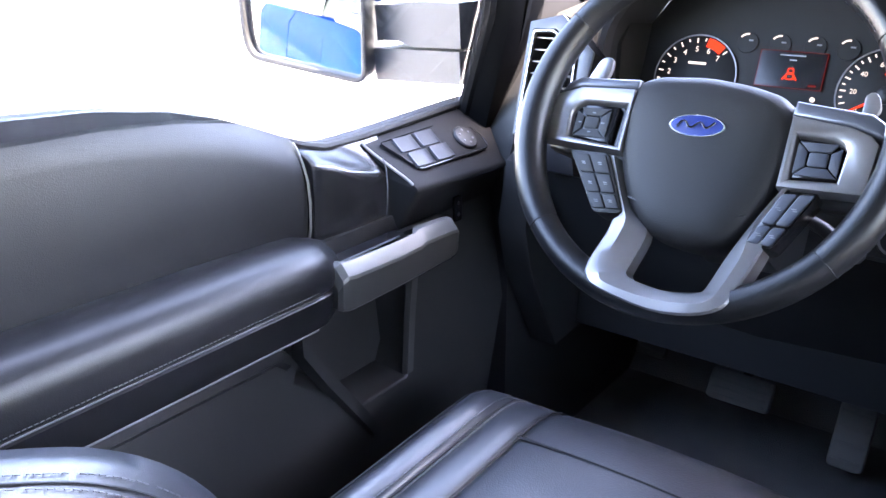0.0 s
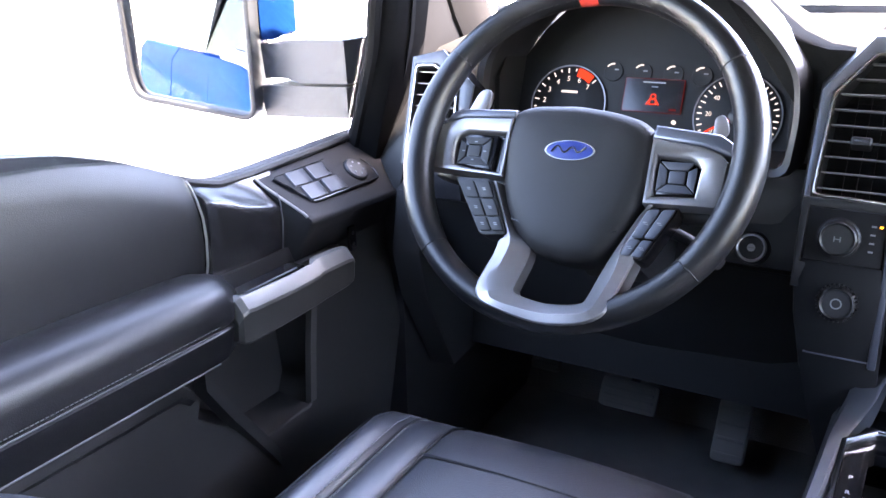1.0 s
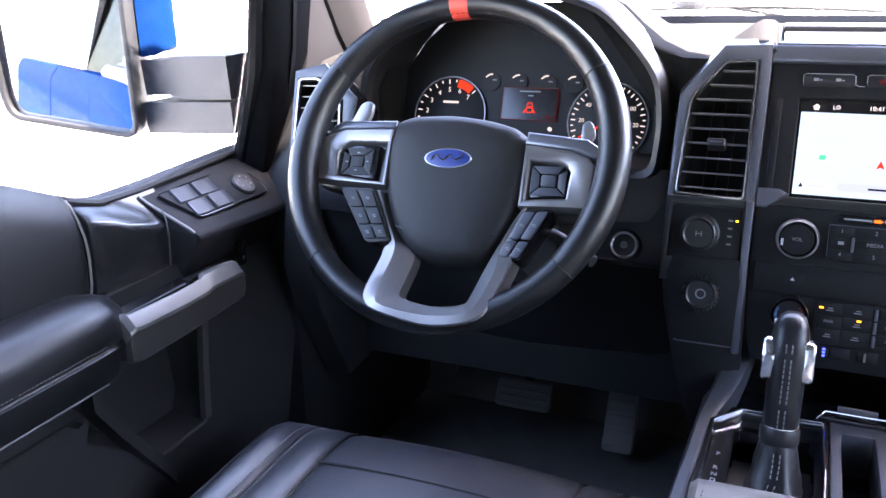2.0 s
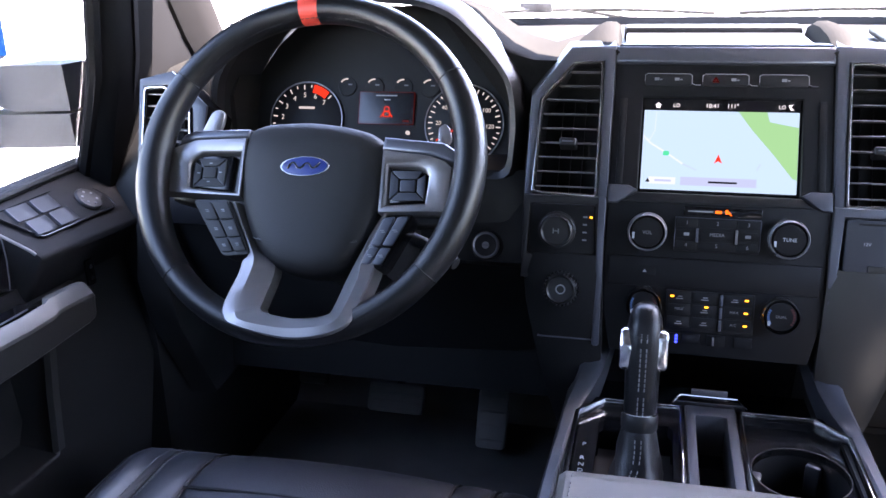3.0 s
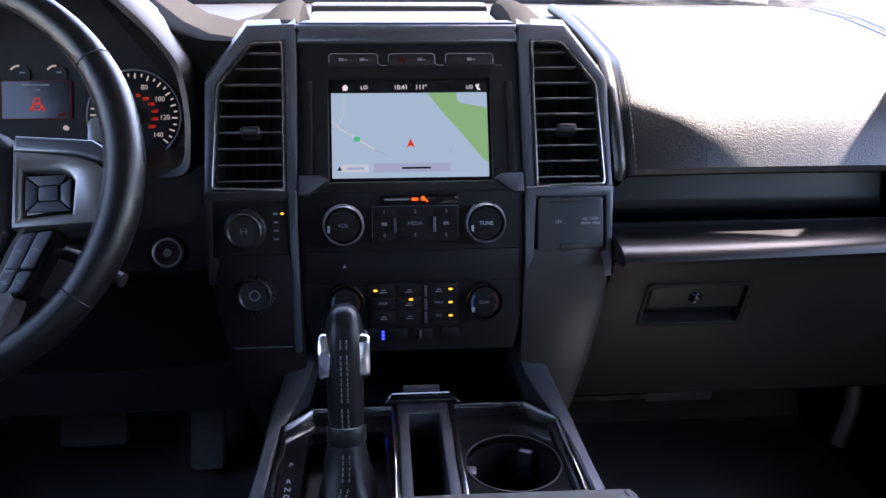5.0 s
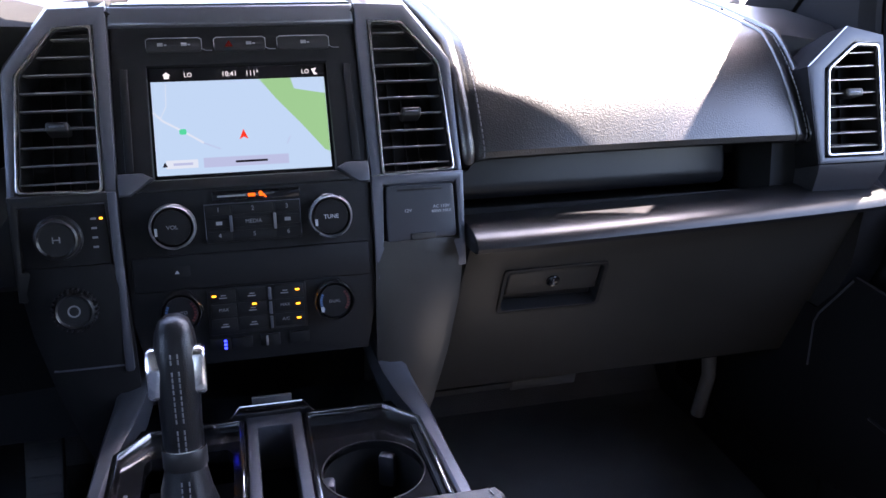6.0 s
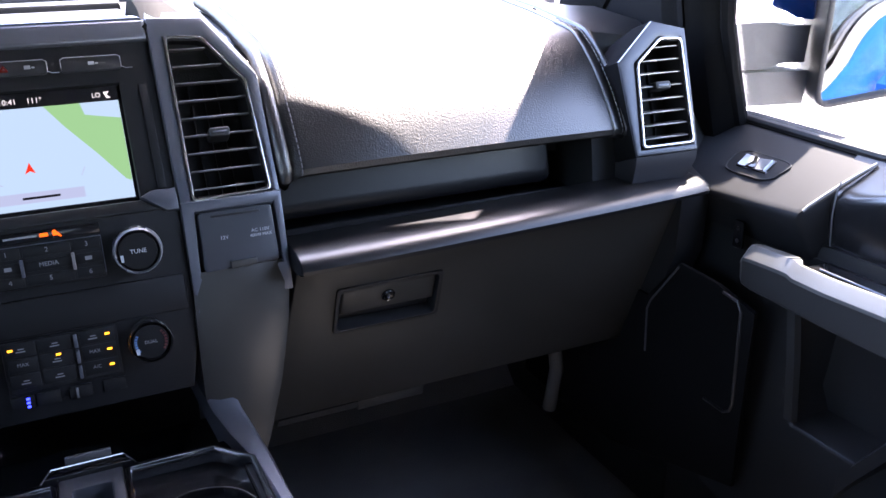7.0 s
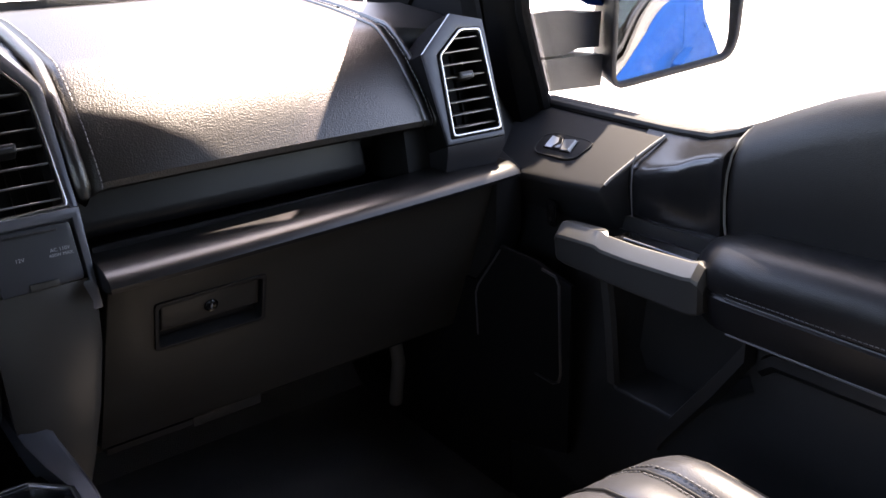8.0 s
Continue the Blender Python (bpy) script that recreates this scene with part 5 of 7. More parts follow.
# armrest lid
def lid():
    secs = []
    for y, z, w in ((-0.272, 1.262, 0.166), (-0.266, 1.275, 0.170), (-0.268, 1.292, 0.171), (-0.278, 1.304, 0.170), (-0.30, 1.311, 0.168), (-0.42, 1.320, 0.166), (-0.72, 1.322, 0.164), (-0.745, 1.31, 0.160), (-0.75, 1.262, 0.158)):
        secs.append([(x * w * 0.96 + 0.019, y - 0.03, z + dz) for x, dz in ((-1.0, -0.02), (-0.99, -0.007), (-0.95, -0.001), (-0.6, 0.0), (0, 0.001), (0.6, 0.0), (0.95, -0.001), (0.99, -0.007), (1.0, -0.02))])
    return loft(secs + [[(p[0], p[1], 1.25) for p in secs[-1]], [(p[0], p[1], 1.25) for p in secs[0]]], caps=True)


armlid = thing("armrest_lid", (0, -0.5, 1.26), "closed black leather console armrest lid", "armrest")
# the lid's grey is painted bounce light over black leather
lidp = part("cushion", lid(), M_LID, armlid)
for s in (-1, 1):
    stitches([(s * 0.148 + 0.019, y - 0.03, z) for y, z in ((-0.270, 1.292), (-0.279, 1.3043), (-0.30, 1.3113), (-0.42, 1.3203))], 0.0022, 0.005, 0.0007, "stitching", lidp)


# ==== gear lever ====
lever = thing("gear_lever", (-0.072, -0.22, 1.24), "stitched black leather gear lever with chrome flanks", "gear lever")
LV = axes((-0.0715, -0.2187, 1.313), (1, 0, 0), (0, 1, -0.22))     # w up the lever


def grip():
    secs = []
    for w, rx, ry, dy in ((0.006, 0.0150, 0.0155, 0), (0.010, 0.0165, 0.017, 0), (0.030, 0.0168, 0.0175, 0), (0.058, 0.0175, 0.0185, 0), (0.080, 0.0180, 0.020, 0.002), (0.096, 0.0175, 0.0205, 0.004), (0.107, 0.0160, 0.019, 0.006), (0.116, 0.0125, 0.015, 0.008), (0.1205, 0.0065, 0.008, 0.009)):
        secs.append([(rx * math.copysign(abs(math.cos(a)) ** 0.8, math.cos(a)), dy + ry * math.copysign(abs(math.sin(a)) ** 0.8, math.sin(a)), w) for a in [2 * math.pi * i / 24 for i in range(24)]])
    return loft(secs, LV, True)


gr = part("grip", grip(), M_LEATHER, lever)
for u in (-0.0028, 0.0028):
    stitches([LV @ Vector((u, -0.0168 - 0.00002 * k - (0.002 if k > 80 else 0.0) * (k - 80) / 30, k / 1000)) for k in (10, 30, 58, 80, 96)], 0.0014, 0.0036, 0.0008, "stitching", gr)
for s in (-1, 1):
    pts = rounded([(-0.013, 0.056), (0.012, 0.053), (0.015, 0.080), (0.007, 0.097), (-0.011, 0.095)], 0.006, 3)
    part("chrome_flank", dome([(p[0], p[1]) for p in pts], ((1.0, -0.004), (1.0, 0.0038), (0.9, 0.0066), (0.6, 0.0076), (0.02, 0.008)), LV @ axes((s * 0.0165, 0, 0), (0, s, 0), (0, 0, 1)) @ at(0, 0, 0), centre=(0, 0.076)), M_SATIN, lever, "polished chrome side plate")
part("collar", lathe([(0.0172, -0.004), (0.0185, -0.001), (0.0185, 0.011), (0.0172, 0.014)], LV @ Matrix.Translation((0, 0, -0.005)), 28), M_HARD, lever, "black ribbed collar")
part("collar_ring", lathe([(0.0176, 0.0085), (0.0183, 0.0092), (0.0181, 0.0102), (0.0172, 0.0104)], LV, 28), M_RIM, lever, "thin bright ring on the collar")


def boot():
    secs = []
    for w, rx, ry in ((-0.078, 0.030, 0.054), (-0.070, 0.0285, 0.047), (-0.055, 0.0260, 0.035), (-0.040, 0.0230, 0.0265), (-0.024, 0.0205, 0.0215), (-0.006, 0.0168, 0.0172)):
        secs.append([(rx * math.cos(a) * (1 + 0.09 * math.sin(5 * a + w * 110) * min(1, (-w - 0.004) * 40)), ry * math.sin(a) * (1 + 0.09 * math.cos(4 * a + w * 60) * min(1, (-w - 0.004) * 40)), w) for a in [2 * math.pi * i / 30 for i in range(30)]])
    return loft(secs, LV, True)


bt = part("boot", boot(), M_LEATHER, lever, "creased leather boot")
for u in (-0.003, 0.003):
    stitches([LV @ Vector((u + sh, -r - 0.001, w)) for w, r, sh in ((-0.068, 0.050, -0.010), (-0.060, 0.0440, -0.0085), (-0.052, 0.0375, -0.005), (-0.040, 0.0295, -0.001), (-0.024, 0.0232, 0.0), (-0.012, 0.0198, 0.0))], 0.0014, 0.0036, 0.0007, "stitching", bt)


# ==== steering wheel ====
SW = tilted((-0.4310, -0.188, 1.5590), 31.5, 2.5)
wheel = thing("steering_wheel", (-0.432, -0.15, 1.55), "black leather steering wheel with silver spokes and a red centre band", "steering wheel")


def rim_arc(a0, a1, fat=1.0, n=None):
    """A length of the rim, thicker and thumb-shaped where fat grows."""
    n = n or max(3, int(abs(a1 - a0) / 4))
    secs = []
    for i in range(n + 1):
        k = i / n
        a = radians(a0 + (a1 - a0) * k)
        f = 1 + (fat - 1) * math.sin(math.pi * k) ** 0.6
        rr, rw = 0.0152 * f, 0.0168 * f
        secs.append([((0.1790 - (f - 1) * 0.004 + rr * math.cos(b)) * math.cos(a), (0.1790 - (f - 1) * 0.004 + rr * math.cos(b)) * math.sin(a), rw * math.sin(b)) for b in [2 * math.pi * j / 14 for j in range(14)]])
    return loft(secs, SW, True)


for nm, a0, a1, fat in (("rim_top", 97, 146, 1.0), ("rim_top", 32, 90, 1.0), ("grip", 146.4, 222, 1.13), ("grip", -39, 31.6, 1.13), ("rim_bottom", 222.4, 320.6, 1.0)):
    part(nm, rim_arc(a0, a1, fat), M_WHEEL, wheel)
part("red_band", rim_arc(90, 97, 1.02, 3), M_RED, wheel, "red leather centring band")
for a in (31.8, 146.2, 222.2, -39.2):
    part("seam", tube([((0.1790 + 0.0153 * math.cos(b)) * math.cos(radians(a)), (0.1790 + 0.0153 * math.cos(b)) * math.sin(radians(a)), 0.017 * math.sin(b)) for b in [2 * math.pi * j / 16 for j in range(16)]], 0.0007, 5, True, SW), M_RUBBER, wheel)
# inner stitching line
stitches([SW @ Vector((0.1655 * math.cos(radians(a)), 0.1655 * math.sin(radians(a)), 0.0085)) for a in range(35, 146, 4)], 0.002, 0.0045, 0.0005, "stitching", wheel, M_RUBBER)

HUB = rounded([(-0.083, 0.0465), (-0.060, 0.0558), (-0.008, 0.0575), (0.034, 0.0520), (0.066, 0.0430), (0.0805, 0.0300), (0.0845, 0.0120), (0.0825, -0.0275), (0.0725, -0.0640), (0.0555, -0.0955), (0.041, -0.1100), (0.006, -0.1150), (-0.033, -0.1080), (-0.0565, -0.0850), (-0.0705, -0.0600), (-0.0815, -0.0280), (-0.0890, 0.0206)], 0.012, 3)
hub = part("airbag_cover", dome(HUB, ((0.97, -0.075), (1.0, -0.060), (1.005, -0.034), (0.995, -0.0265), (0.975, -0.0215), (0.94, -0.0175), (0.86, -0.0135), (0.7, -0.0105), (0.4, -0.0085), (0.05, -0.008)), SW, (-0.002, -0.025)), M_COVERPAD, wheel, "domed grained black airbag cover", angle=60)
part("cover_crease", tube([SW @ Vector((u, v, w)) for u, v, w in ((-0.058, -0.076, -0.0158), (-0.030, -0.084, -0.0140), (0.006, -0.088, -0.0136), (0.036, -0.085, -0.0142), (0.059, -0.078, -0.0160))], 0.0011, 6), M_SOFT, wheel)
oval = [(0.0285 * math.cos(2 * math.pi * i / 48), 0.0113 * math.sin(2 * math.pi * i / 48)) for i in range(48)]
EM = SW @ at(-0.0040, 0.001, -0.0100)
em = part("emblem", dome(oval, ((1.0, -0.004), (1.0, 0.0015), (0.97, 0.0027), (0.91, 0.0027), (0.89, 0.0020)), EM), M_SATIN, wheel, "oval blue emblem with chrome edge")
part("emblem_field", dome(oval, ((0.90, 0.0020), (0.90, 0.0028), (0.5, 0.0033), (0.02, 0.0035)), EM), surface("emblem_blue", (0.012, 0.030, 0.16), 0.3, coat=0.4, wear=0.05), em)
swash = [(-0.0190, -0.0030), (-0.0150, 0.0030), (-0.0110, 0.0030), (-0.0070, -0.0020), (-0.0030, -0.0020), (0.0010, 0.0025), (0.0050, 0.0025), (0.0090, -0.0020), (0.0130, -0.0010), (0.0180, 0.0040)]
part("emblem_device", tube([(u, v, 0.0040) for u, v in smooth(swash, 5)], 0.0011, 6, m=EM), M_CHROME, em, "bright flowing line across the emblem")
for v, h in ((-0.047, 0.012), (-0.056, 0.004)):
    part("badge_relief", block(-h, v - 0.001, -0.0120, h, v + 0.001, -0.0093, SW, bevel=0.0006), M_SOFT, wheel)

M_KEY = surface("slate_wheel_keys", (0.045, 0.049, 0.062), 0.42, grain=1500, bump=0.05, wear=0.08)
FRAME_R = ([(0.080, -0.0480), (0.1540, -0.0472), (0.1568, -0.0005), (0.1490, 0.0078), (0.1310, 0.0143), (0.080, 0.0210)], [(0.0885, -0.0385), (0.1290, -0.0365), (0.1312, -0.0075), (0.1265, -0.0020), (0.1190, 0.0015), (0.0875, 0.0035)])
FRAME_L = ([(-0.078, -0.0310), (-0.078, 0.0360), (-0.139, 0.0347), (-0.1675, 0.0247), (-0.1768, 0.0085), (-0.1758, -0.0258)], [(-0.084, -0.0258), (-0.084, 0.0190), (-0.1310, 0.0193), (-0.1400, 0.0135), (-0.1440, 0.0060), (-0.1412, -0.0200)])
for outer, hole_, lb in ((FRAME_R[0], FRAME_R[1], 1), (FRAME_L[0], FRAME_L[1], -1)):
    part("spoke", ring(outer, hole_, -0.036, -0.0115, SW, bevel=0.0035, inner_drop=0.0035), M_SILVER, wheel, "satin silver spoke frame")
    part("pad_well", prism(inset(hole_, -0.002), -0.040, -0.026, SW), M_GLOSS, wheel)
part("spoke_end", prism(rounded([(0.1555, -0.0470), (0.1590, -0.0530), (0.1650, -0.0500), (0.1655, -0.0030), (0.1600, 0.0060), (0.1580, 0.0010)], 0.002, 2), -0.045, -0.0140, SW, bevel=0.004, seg=3), M_LEATHER, wheel, "dark leather end of the spoke")
for back in ([(0.06, 0.036), (0.150, 0.030), (0.172, 0.016), (0.174, -0.03), (0.150, -0.056), (0.06, -0.055)], [(-0.06, 0.046), (-0.06, -0.045), (-0.150, -0.034), (-0.174, -0.028), (-0.172, 0.022), (-0.150, 0.044)]):
    part("spoke_core", prism(back, -0.056, -0.037, SW, bevel=0.006, seg=3), M_WHEEL, wheel)
for strip_ in ([(0.078, 0.0215), (0.131, 0.0152), (0.150, 0.0086), (0.159, 0.0060), (0.1590, 0.0200), (0.1460, 0.0290), (0.080, 0.0365)], [(-0.076, 0.0367), (-0.076, 0.0475), (-0.1440, 0.0468), (-0.1560, 0.0420), (-0.1640, 0.0290), (-0.1400, 0.0355)]):
    part("spoke_top", prism(strip_, -0.050, -0.0150, SW, bevel=0.004, seg=3), M_GREY, wheel, "dark graphite upper spoke cover")

# thumb pads: a centre key with four mitred keys round it
PAD_R = [(0.0905, -0.0365), (0.1272, -0.0350), (0.1292, -0.0085), (0.1250, -0.0035), (0.1180, -0.0005), (0.0895, 0.0012)]
PAD_L = [(-0.0950, -0.0235), (-0.0930, 0.0165), (-0.1300, 0.0170), (-0.1385, 0.0118), (-0.1418, 0.0050), (-0.1392, -0.0180)]
for s, pad_, c, mt in ((1, PAD_R, (0.1095, -0.0180), M_KEY), (-1, PAD_L, (-0.1190, -0.0030), M_RUBBER)):
    pd = part("button_pad", prism(pad_, -0.034, -0.0175, SW, bevel=0.002), M_GLOSS, wheel, "black thumb pad with arrow keys")
    part("centre_key", prism(rect(c[0] - 0.0082, c[1] - 0.0065, c[0] + 0.0082, c[1] + 0.0065, 0.002), -0.0175, -0.0150, SW, bevel=0.001), mt, pd)
    hw, hh = 0.0182, 0.0160
    for q in ([(-hw, hh), (-0.0092, 0.0075), (0.0092, 0.0075), (hw * 0.85, hh)], [(-hw, -hh), (hw, -hh), (0.0092, -0.0075), (-0.0092, -0.0075)], [(-hw - 0.001, hh - 0.001), (-hw - 0.001, -hh + 0.001), (-0.0102, -0.0068), (-0.0102, 0.0068)], [(hw + 0.0005, hh - 0.004), (0.0102, 0.0068), (0.0102, -0.0068), (hw + 0.0005, -hh + 0.001)]):
        part("arrow_key", prism([(c[0] + s * u, c[1] + v) for u, v in (q if s > 0 else reversed(q))], -0.0175, -0.0155, SW, bevel=0.0008), mt, pd)
        if s < 0:
            uu, vv = c[0] - sum(u for u, v in q) / 4 * 0.9, c[1] + sum(v for u, v in q) / 4 * 0.9
            part("mark", block(-0.0017, -0.0006, -0.0155, 0.0017, 0.0006, -0.0151, SW @ at(uu, vv), bevel=0), M_DIM, pd)


def cell(q, a0, a1, b0, b1):
    """Part of a four-cornered patch between shares a (across) and b (down)."""
    def p(a, b):
        top = Vector(q[0]).lerp(Vector(q[1]), a)
        return tuple(top.lerp(Vector(q[3]).lerp(Vector(q[2]), a), b))
    return [p(a0, b0), p(a0, b1), p(a1, b1), p(a1, b0)]


# slanted key groups under the thumb pads
for quad, cols, rows_, mt, base_mt in (([(0.0880, -0.0525), (0.1175, -0.0505), (0.0890, -0.1055), (0.0655, -0.1045)], ((0.04, 0.48), (0.53, 0.97)), ((0.03, 0.60), (0.64, 0.97)), M_KEY, M_GLOSS),
                                      ([(-0.1310, -0.0370), (-0.0905, -0.0360), (-0.0600, -0.0930), (-0.0900, -0.0960)], ((0.04, 0.49), (0.52, 0.97)), ((0.03, 0.36), (0.38, 0.70), (0.72, 0.97)), M_RUBBER, M_HARD)):
    part("key_base", prism(rounded(cell(quad, -0.04, 1.04, -0.03, 1.04), 0.006, 3), -0.044, -0.0130, SW, bevel=0.003), base_mt, wheel, "black key group beside the airbag cover")
    for b0, b1 in rows_:
        for a0, a1 in cols:
            q = cell(quad, a0, a1, b0, b1)
            ky = part("key", prism(rounded(q, 0.0025, 2), -0.020, -0.0105, SW, bevel=0.0012), mt, wheel)
            uu, vv = sum(u for u, v in q) / 4, sum(v for u, v in q) / 4
            bm = block(-0.0026, 0.0004, -0.0105, 0.0016, 0.0012, -0.0102, SW @ at(uu, vv), bevel=0)
            block(-0.0012, -0.0014, -0.0105, 0.0026, -0.0006, -0.0102, SW @ at(uu, vv), bevel=0, bm=bm)
            part("mark", bm, M_DIM, ky)


def lower_spoke():
    """One U-shaped frame: down beside the keys, across the bottom, and up again. Each row: inner edge, crease, outer edge, crease height."""
    rows_ = [(-0.081, -0.036, -0.085, -0.036, -0.089, -0.036, -0.017), (-0.066, -0.066, -0.070, -0.067, -0.074, -0.068, -0.017), (-0.053, -0.089, -0.057, -0.091, -0.062, -0.094, -0.015),
             (-0.036, -0.100, -0.0525, -0.101, -0.0665, -0.102, -0.012), (-0.0302, -0.114, -0.0525, -0.115, -0.0672, -0.116, -0.008), (-0.0302, -0.148, -0.0530, -0.151, -0.0688, -0.150, 0.0125),
             (-0.0280, -0.1560, -0.0500, -0.1635, -0.0645, -0.1660, 0.0205), (-0.0205, -0.1608, -0.0390, -0.1710, -0.0500, -0.1760, 0.0225), (0.008, -0.1650, 0.006, -0.1765, 0.002, -0.1862, 0.0215),
             (0.0340, -0.1638, 0.0440, -0.1728, 0.0420, -0.1830, 0.0230), (0.0435, -0.1602, 0.0575, -0.1665, 0.0690, -0.1710, 0.0220), (0.0466, -0.1540, 0.0615, -0.1550, 0.0758, -0.1535, 0.0140),
             (0.0505, -0.1200, 0.0665, -0.1190, 0.0808, -0.1180, -0.008), (0.0590, -0.0960, 0.0680, -0.0960, 0.0830, -0.1000, -0.012), (0.0710, -0.0690, 0.0745, -0.0700, 0.0790, -0.0710, -0.015), (0.0830, -0.0470, 0.0870, -0.0470, 0.0920, -0.0470, -0.016)]
    secs = []
    for iu, iv, cu, cv, ou, ov, w in smooth(rows_, 3):
        secs.append([(iu, iv, w - 0.030), (iu, iv, w - 0.011), (iu * 0.9 + cu * 0.1, iv * 0.9 + cv * 0.1, w - 0.0095), (cu, cv, w), (cu * 0.15 + ou * 0.85, cv * 0.15 + ov * 0.85, w - 0.0010), (ou, ov, w - 0.0028), (ou, ov, w - 0.030)])
    return loft(secs, SW, True)


part("lower_spoke", lower_spoke(), M_SILVER, wheel, "satin silver U-shaped lower spoke", angle=22)
for s, pp in ((-1, [(-0.1640, 0.0560), (-0.1520, 0.0860), (-0.1440, 0.0905), (-0.1350, 0.0870), (-0.1350, 0.0720), (-0.1420, 0.0560)]), (1, [(0.1270, 0.0420), (0.1360, 0.0400), (0.1435, 0.0480), (0.1400, 0.0620), (0.1340, 0.0680), (0.1270, 0.0640)])):
    part("shift_paddle", prism(rounded(pp, 0.005, 2), -0.066, -0.060, SW, bevel=0.002), M_SILVER, wheel, "silver shift paddle behind the rim")

column = thing("steering_column", (-0.432, 0.0, 1.45), "black plastic steering column shroud with stalk", "steering column")
part("shroud", loft([[(0.050 * sx * k, 0.052 * sy * k - 0.02, w) for sx, sy in ((-1, -0.6), (-0.7, -1), (0.7, -1), (1, -0.6), (1, 0.5), (0.7, 0.9), (-0.7, 0.9), (-1, 0.5))] for w, k in ((-0.26, 1.25), (-0.12, 1.1), (-0.075, 0.9))], SW, True), M_HARD, column)
part("stalk", tube([(-0.04, 0.02, -0.10), (-0.10, 0.03, -0.09), (-0.155, 0.042, -0.08)], 0.0075, 10, m=SW), M_HARD, column)
part("stalk", tube([(0.04, -0.03, -0.11), (0.11, -0.06, -0.10), (0.150, -0.085, -0.09)], 0.007, 10, m=SW), M_HARD, column)


# ==== front doors ====
def sill_z(y):
    """Height of the window edge along the door: low at the mirror, rising to the back."""
    ks = ((0.10, 1.490), (0.02, 1.490), (-0.20, 1.482), (-0.26, 1.483), (-0.31, 1.497), (-0.36, 1.520), (-0.42, 1.545), (-0.48, 1.563), (-0.56, 1.577), (-0.70, 1.588), (-1.02, 1.592))
    for (a, za), (b, zb) in zip(ks, ks[1:]):
        if b <= y <= a:
            return zb + (za - zb) * (y - b) / (a - b)
    return ks[0][1] if y > 0 else ks[-1][1]


HANDLE_ROWS = ((-0.3485, 0.752, 1.367, 1.3280, 0.0140), (-0.345, 0.746, 1.377, 1.325, 0.0185), (-0.337, 0.744, 1.381, 1.323, 0.0230), (-0.326, 0.744, 1.379, 1.322, 0.0165), (-0.25, 0.744, 1.3765, 1.3225, 0.0150), (-0.206, 0.744, 1.3775, 1.324, 0.0150), (-0.198, 0.744, 1.3805, 1.3245, 0.0225), (-0.190, 0.744, 1.3805, 1.325, 0.0245), (-0.142, 0.745, 1.3785, 1.326, 0.0225), (-0.128, 0.747, 1.376, 1.3275, 0.0205), (-0.121, 0.751, 1.370, 1.331, 0.0165))


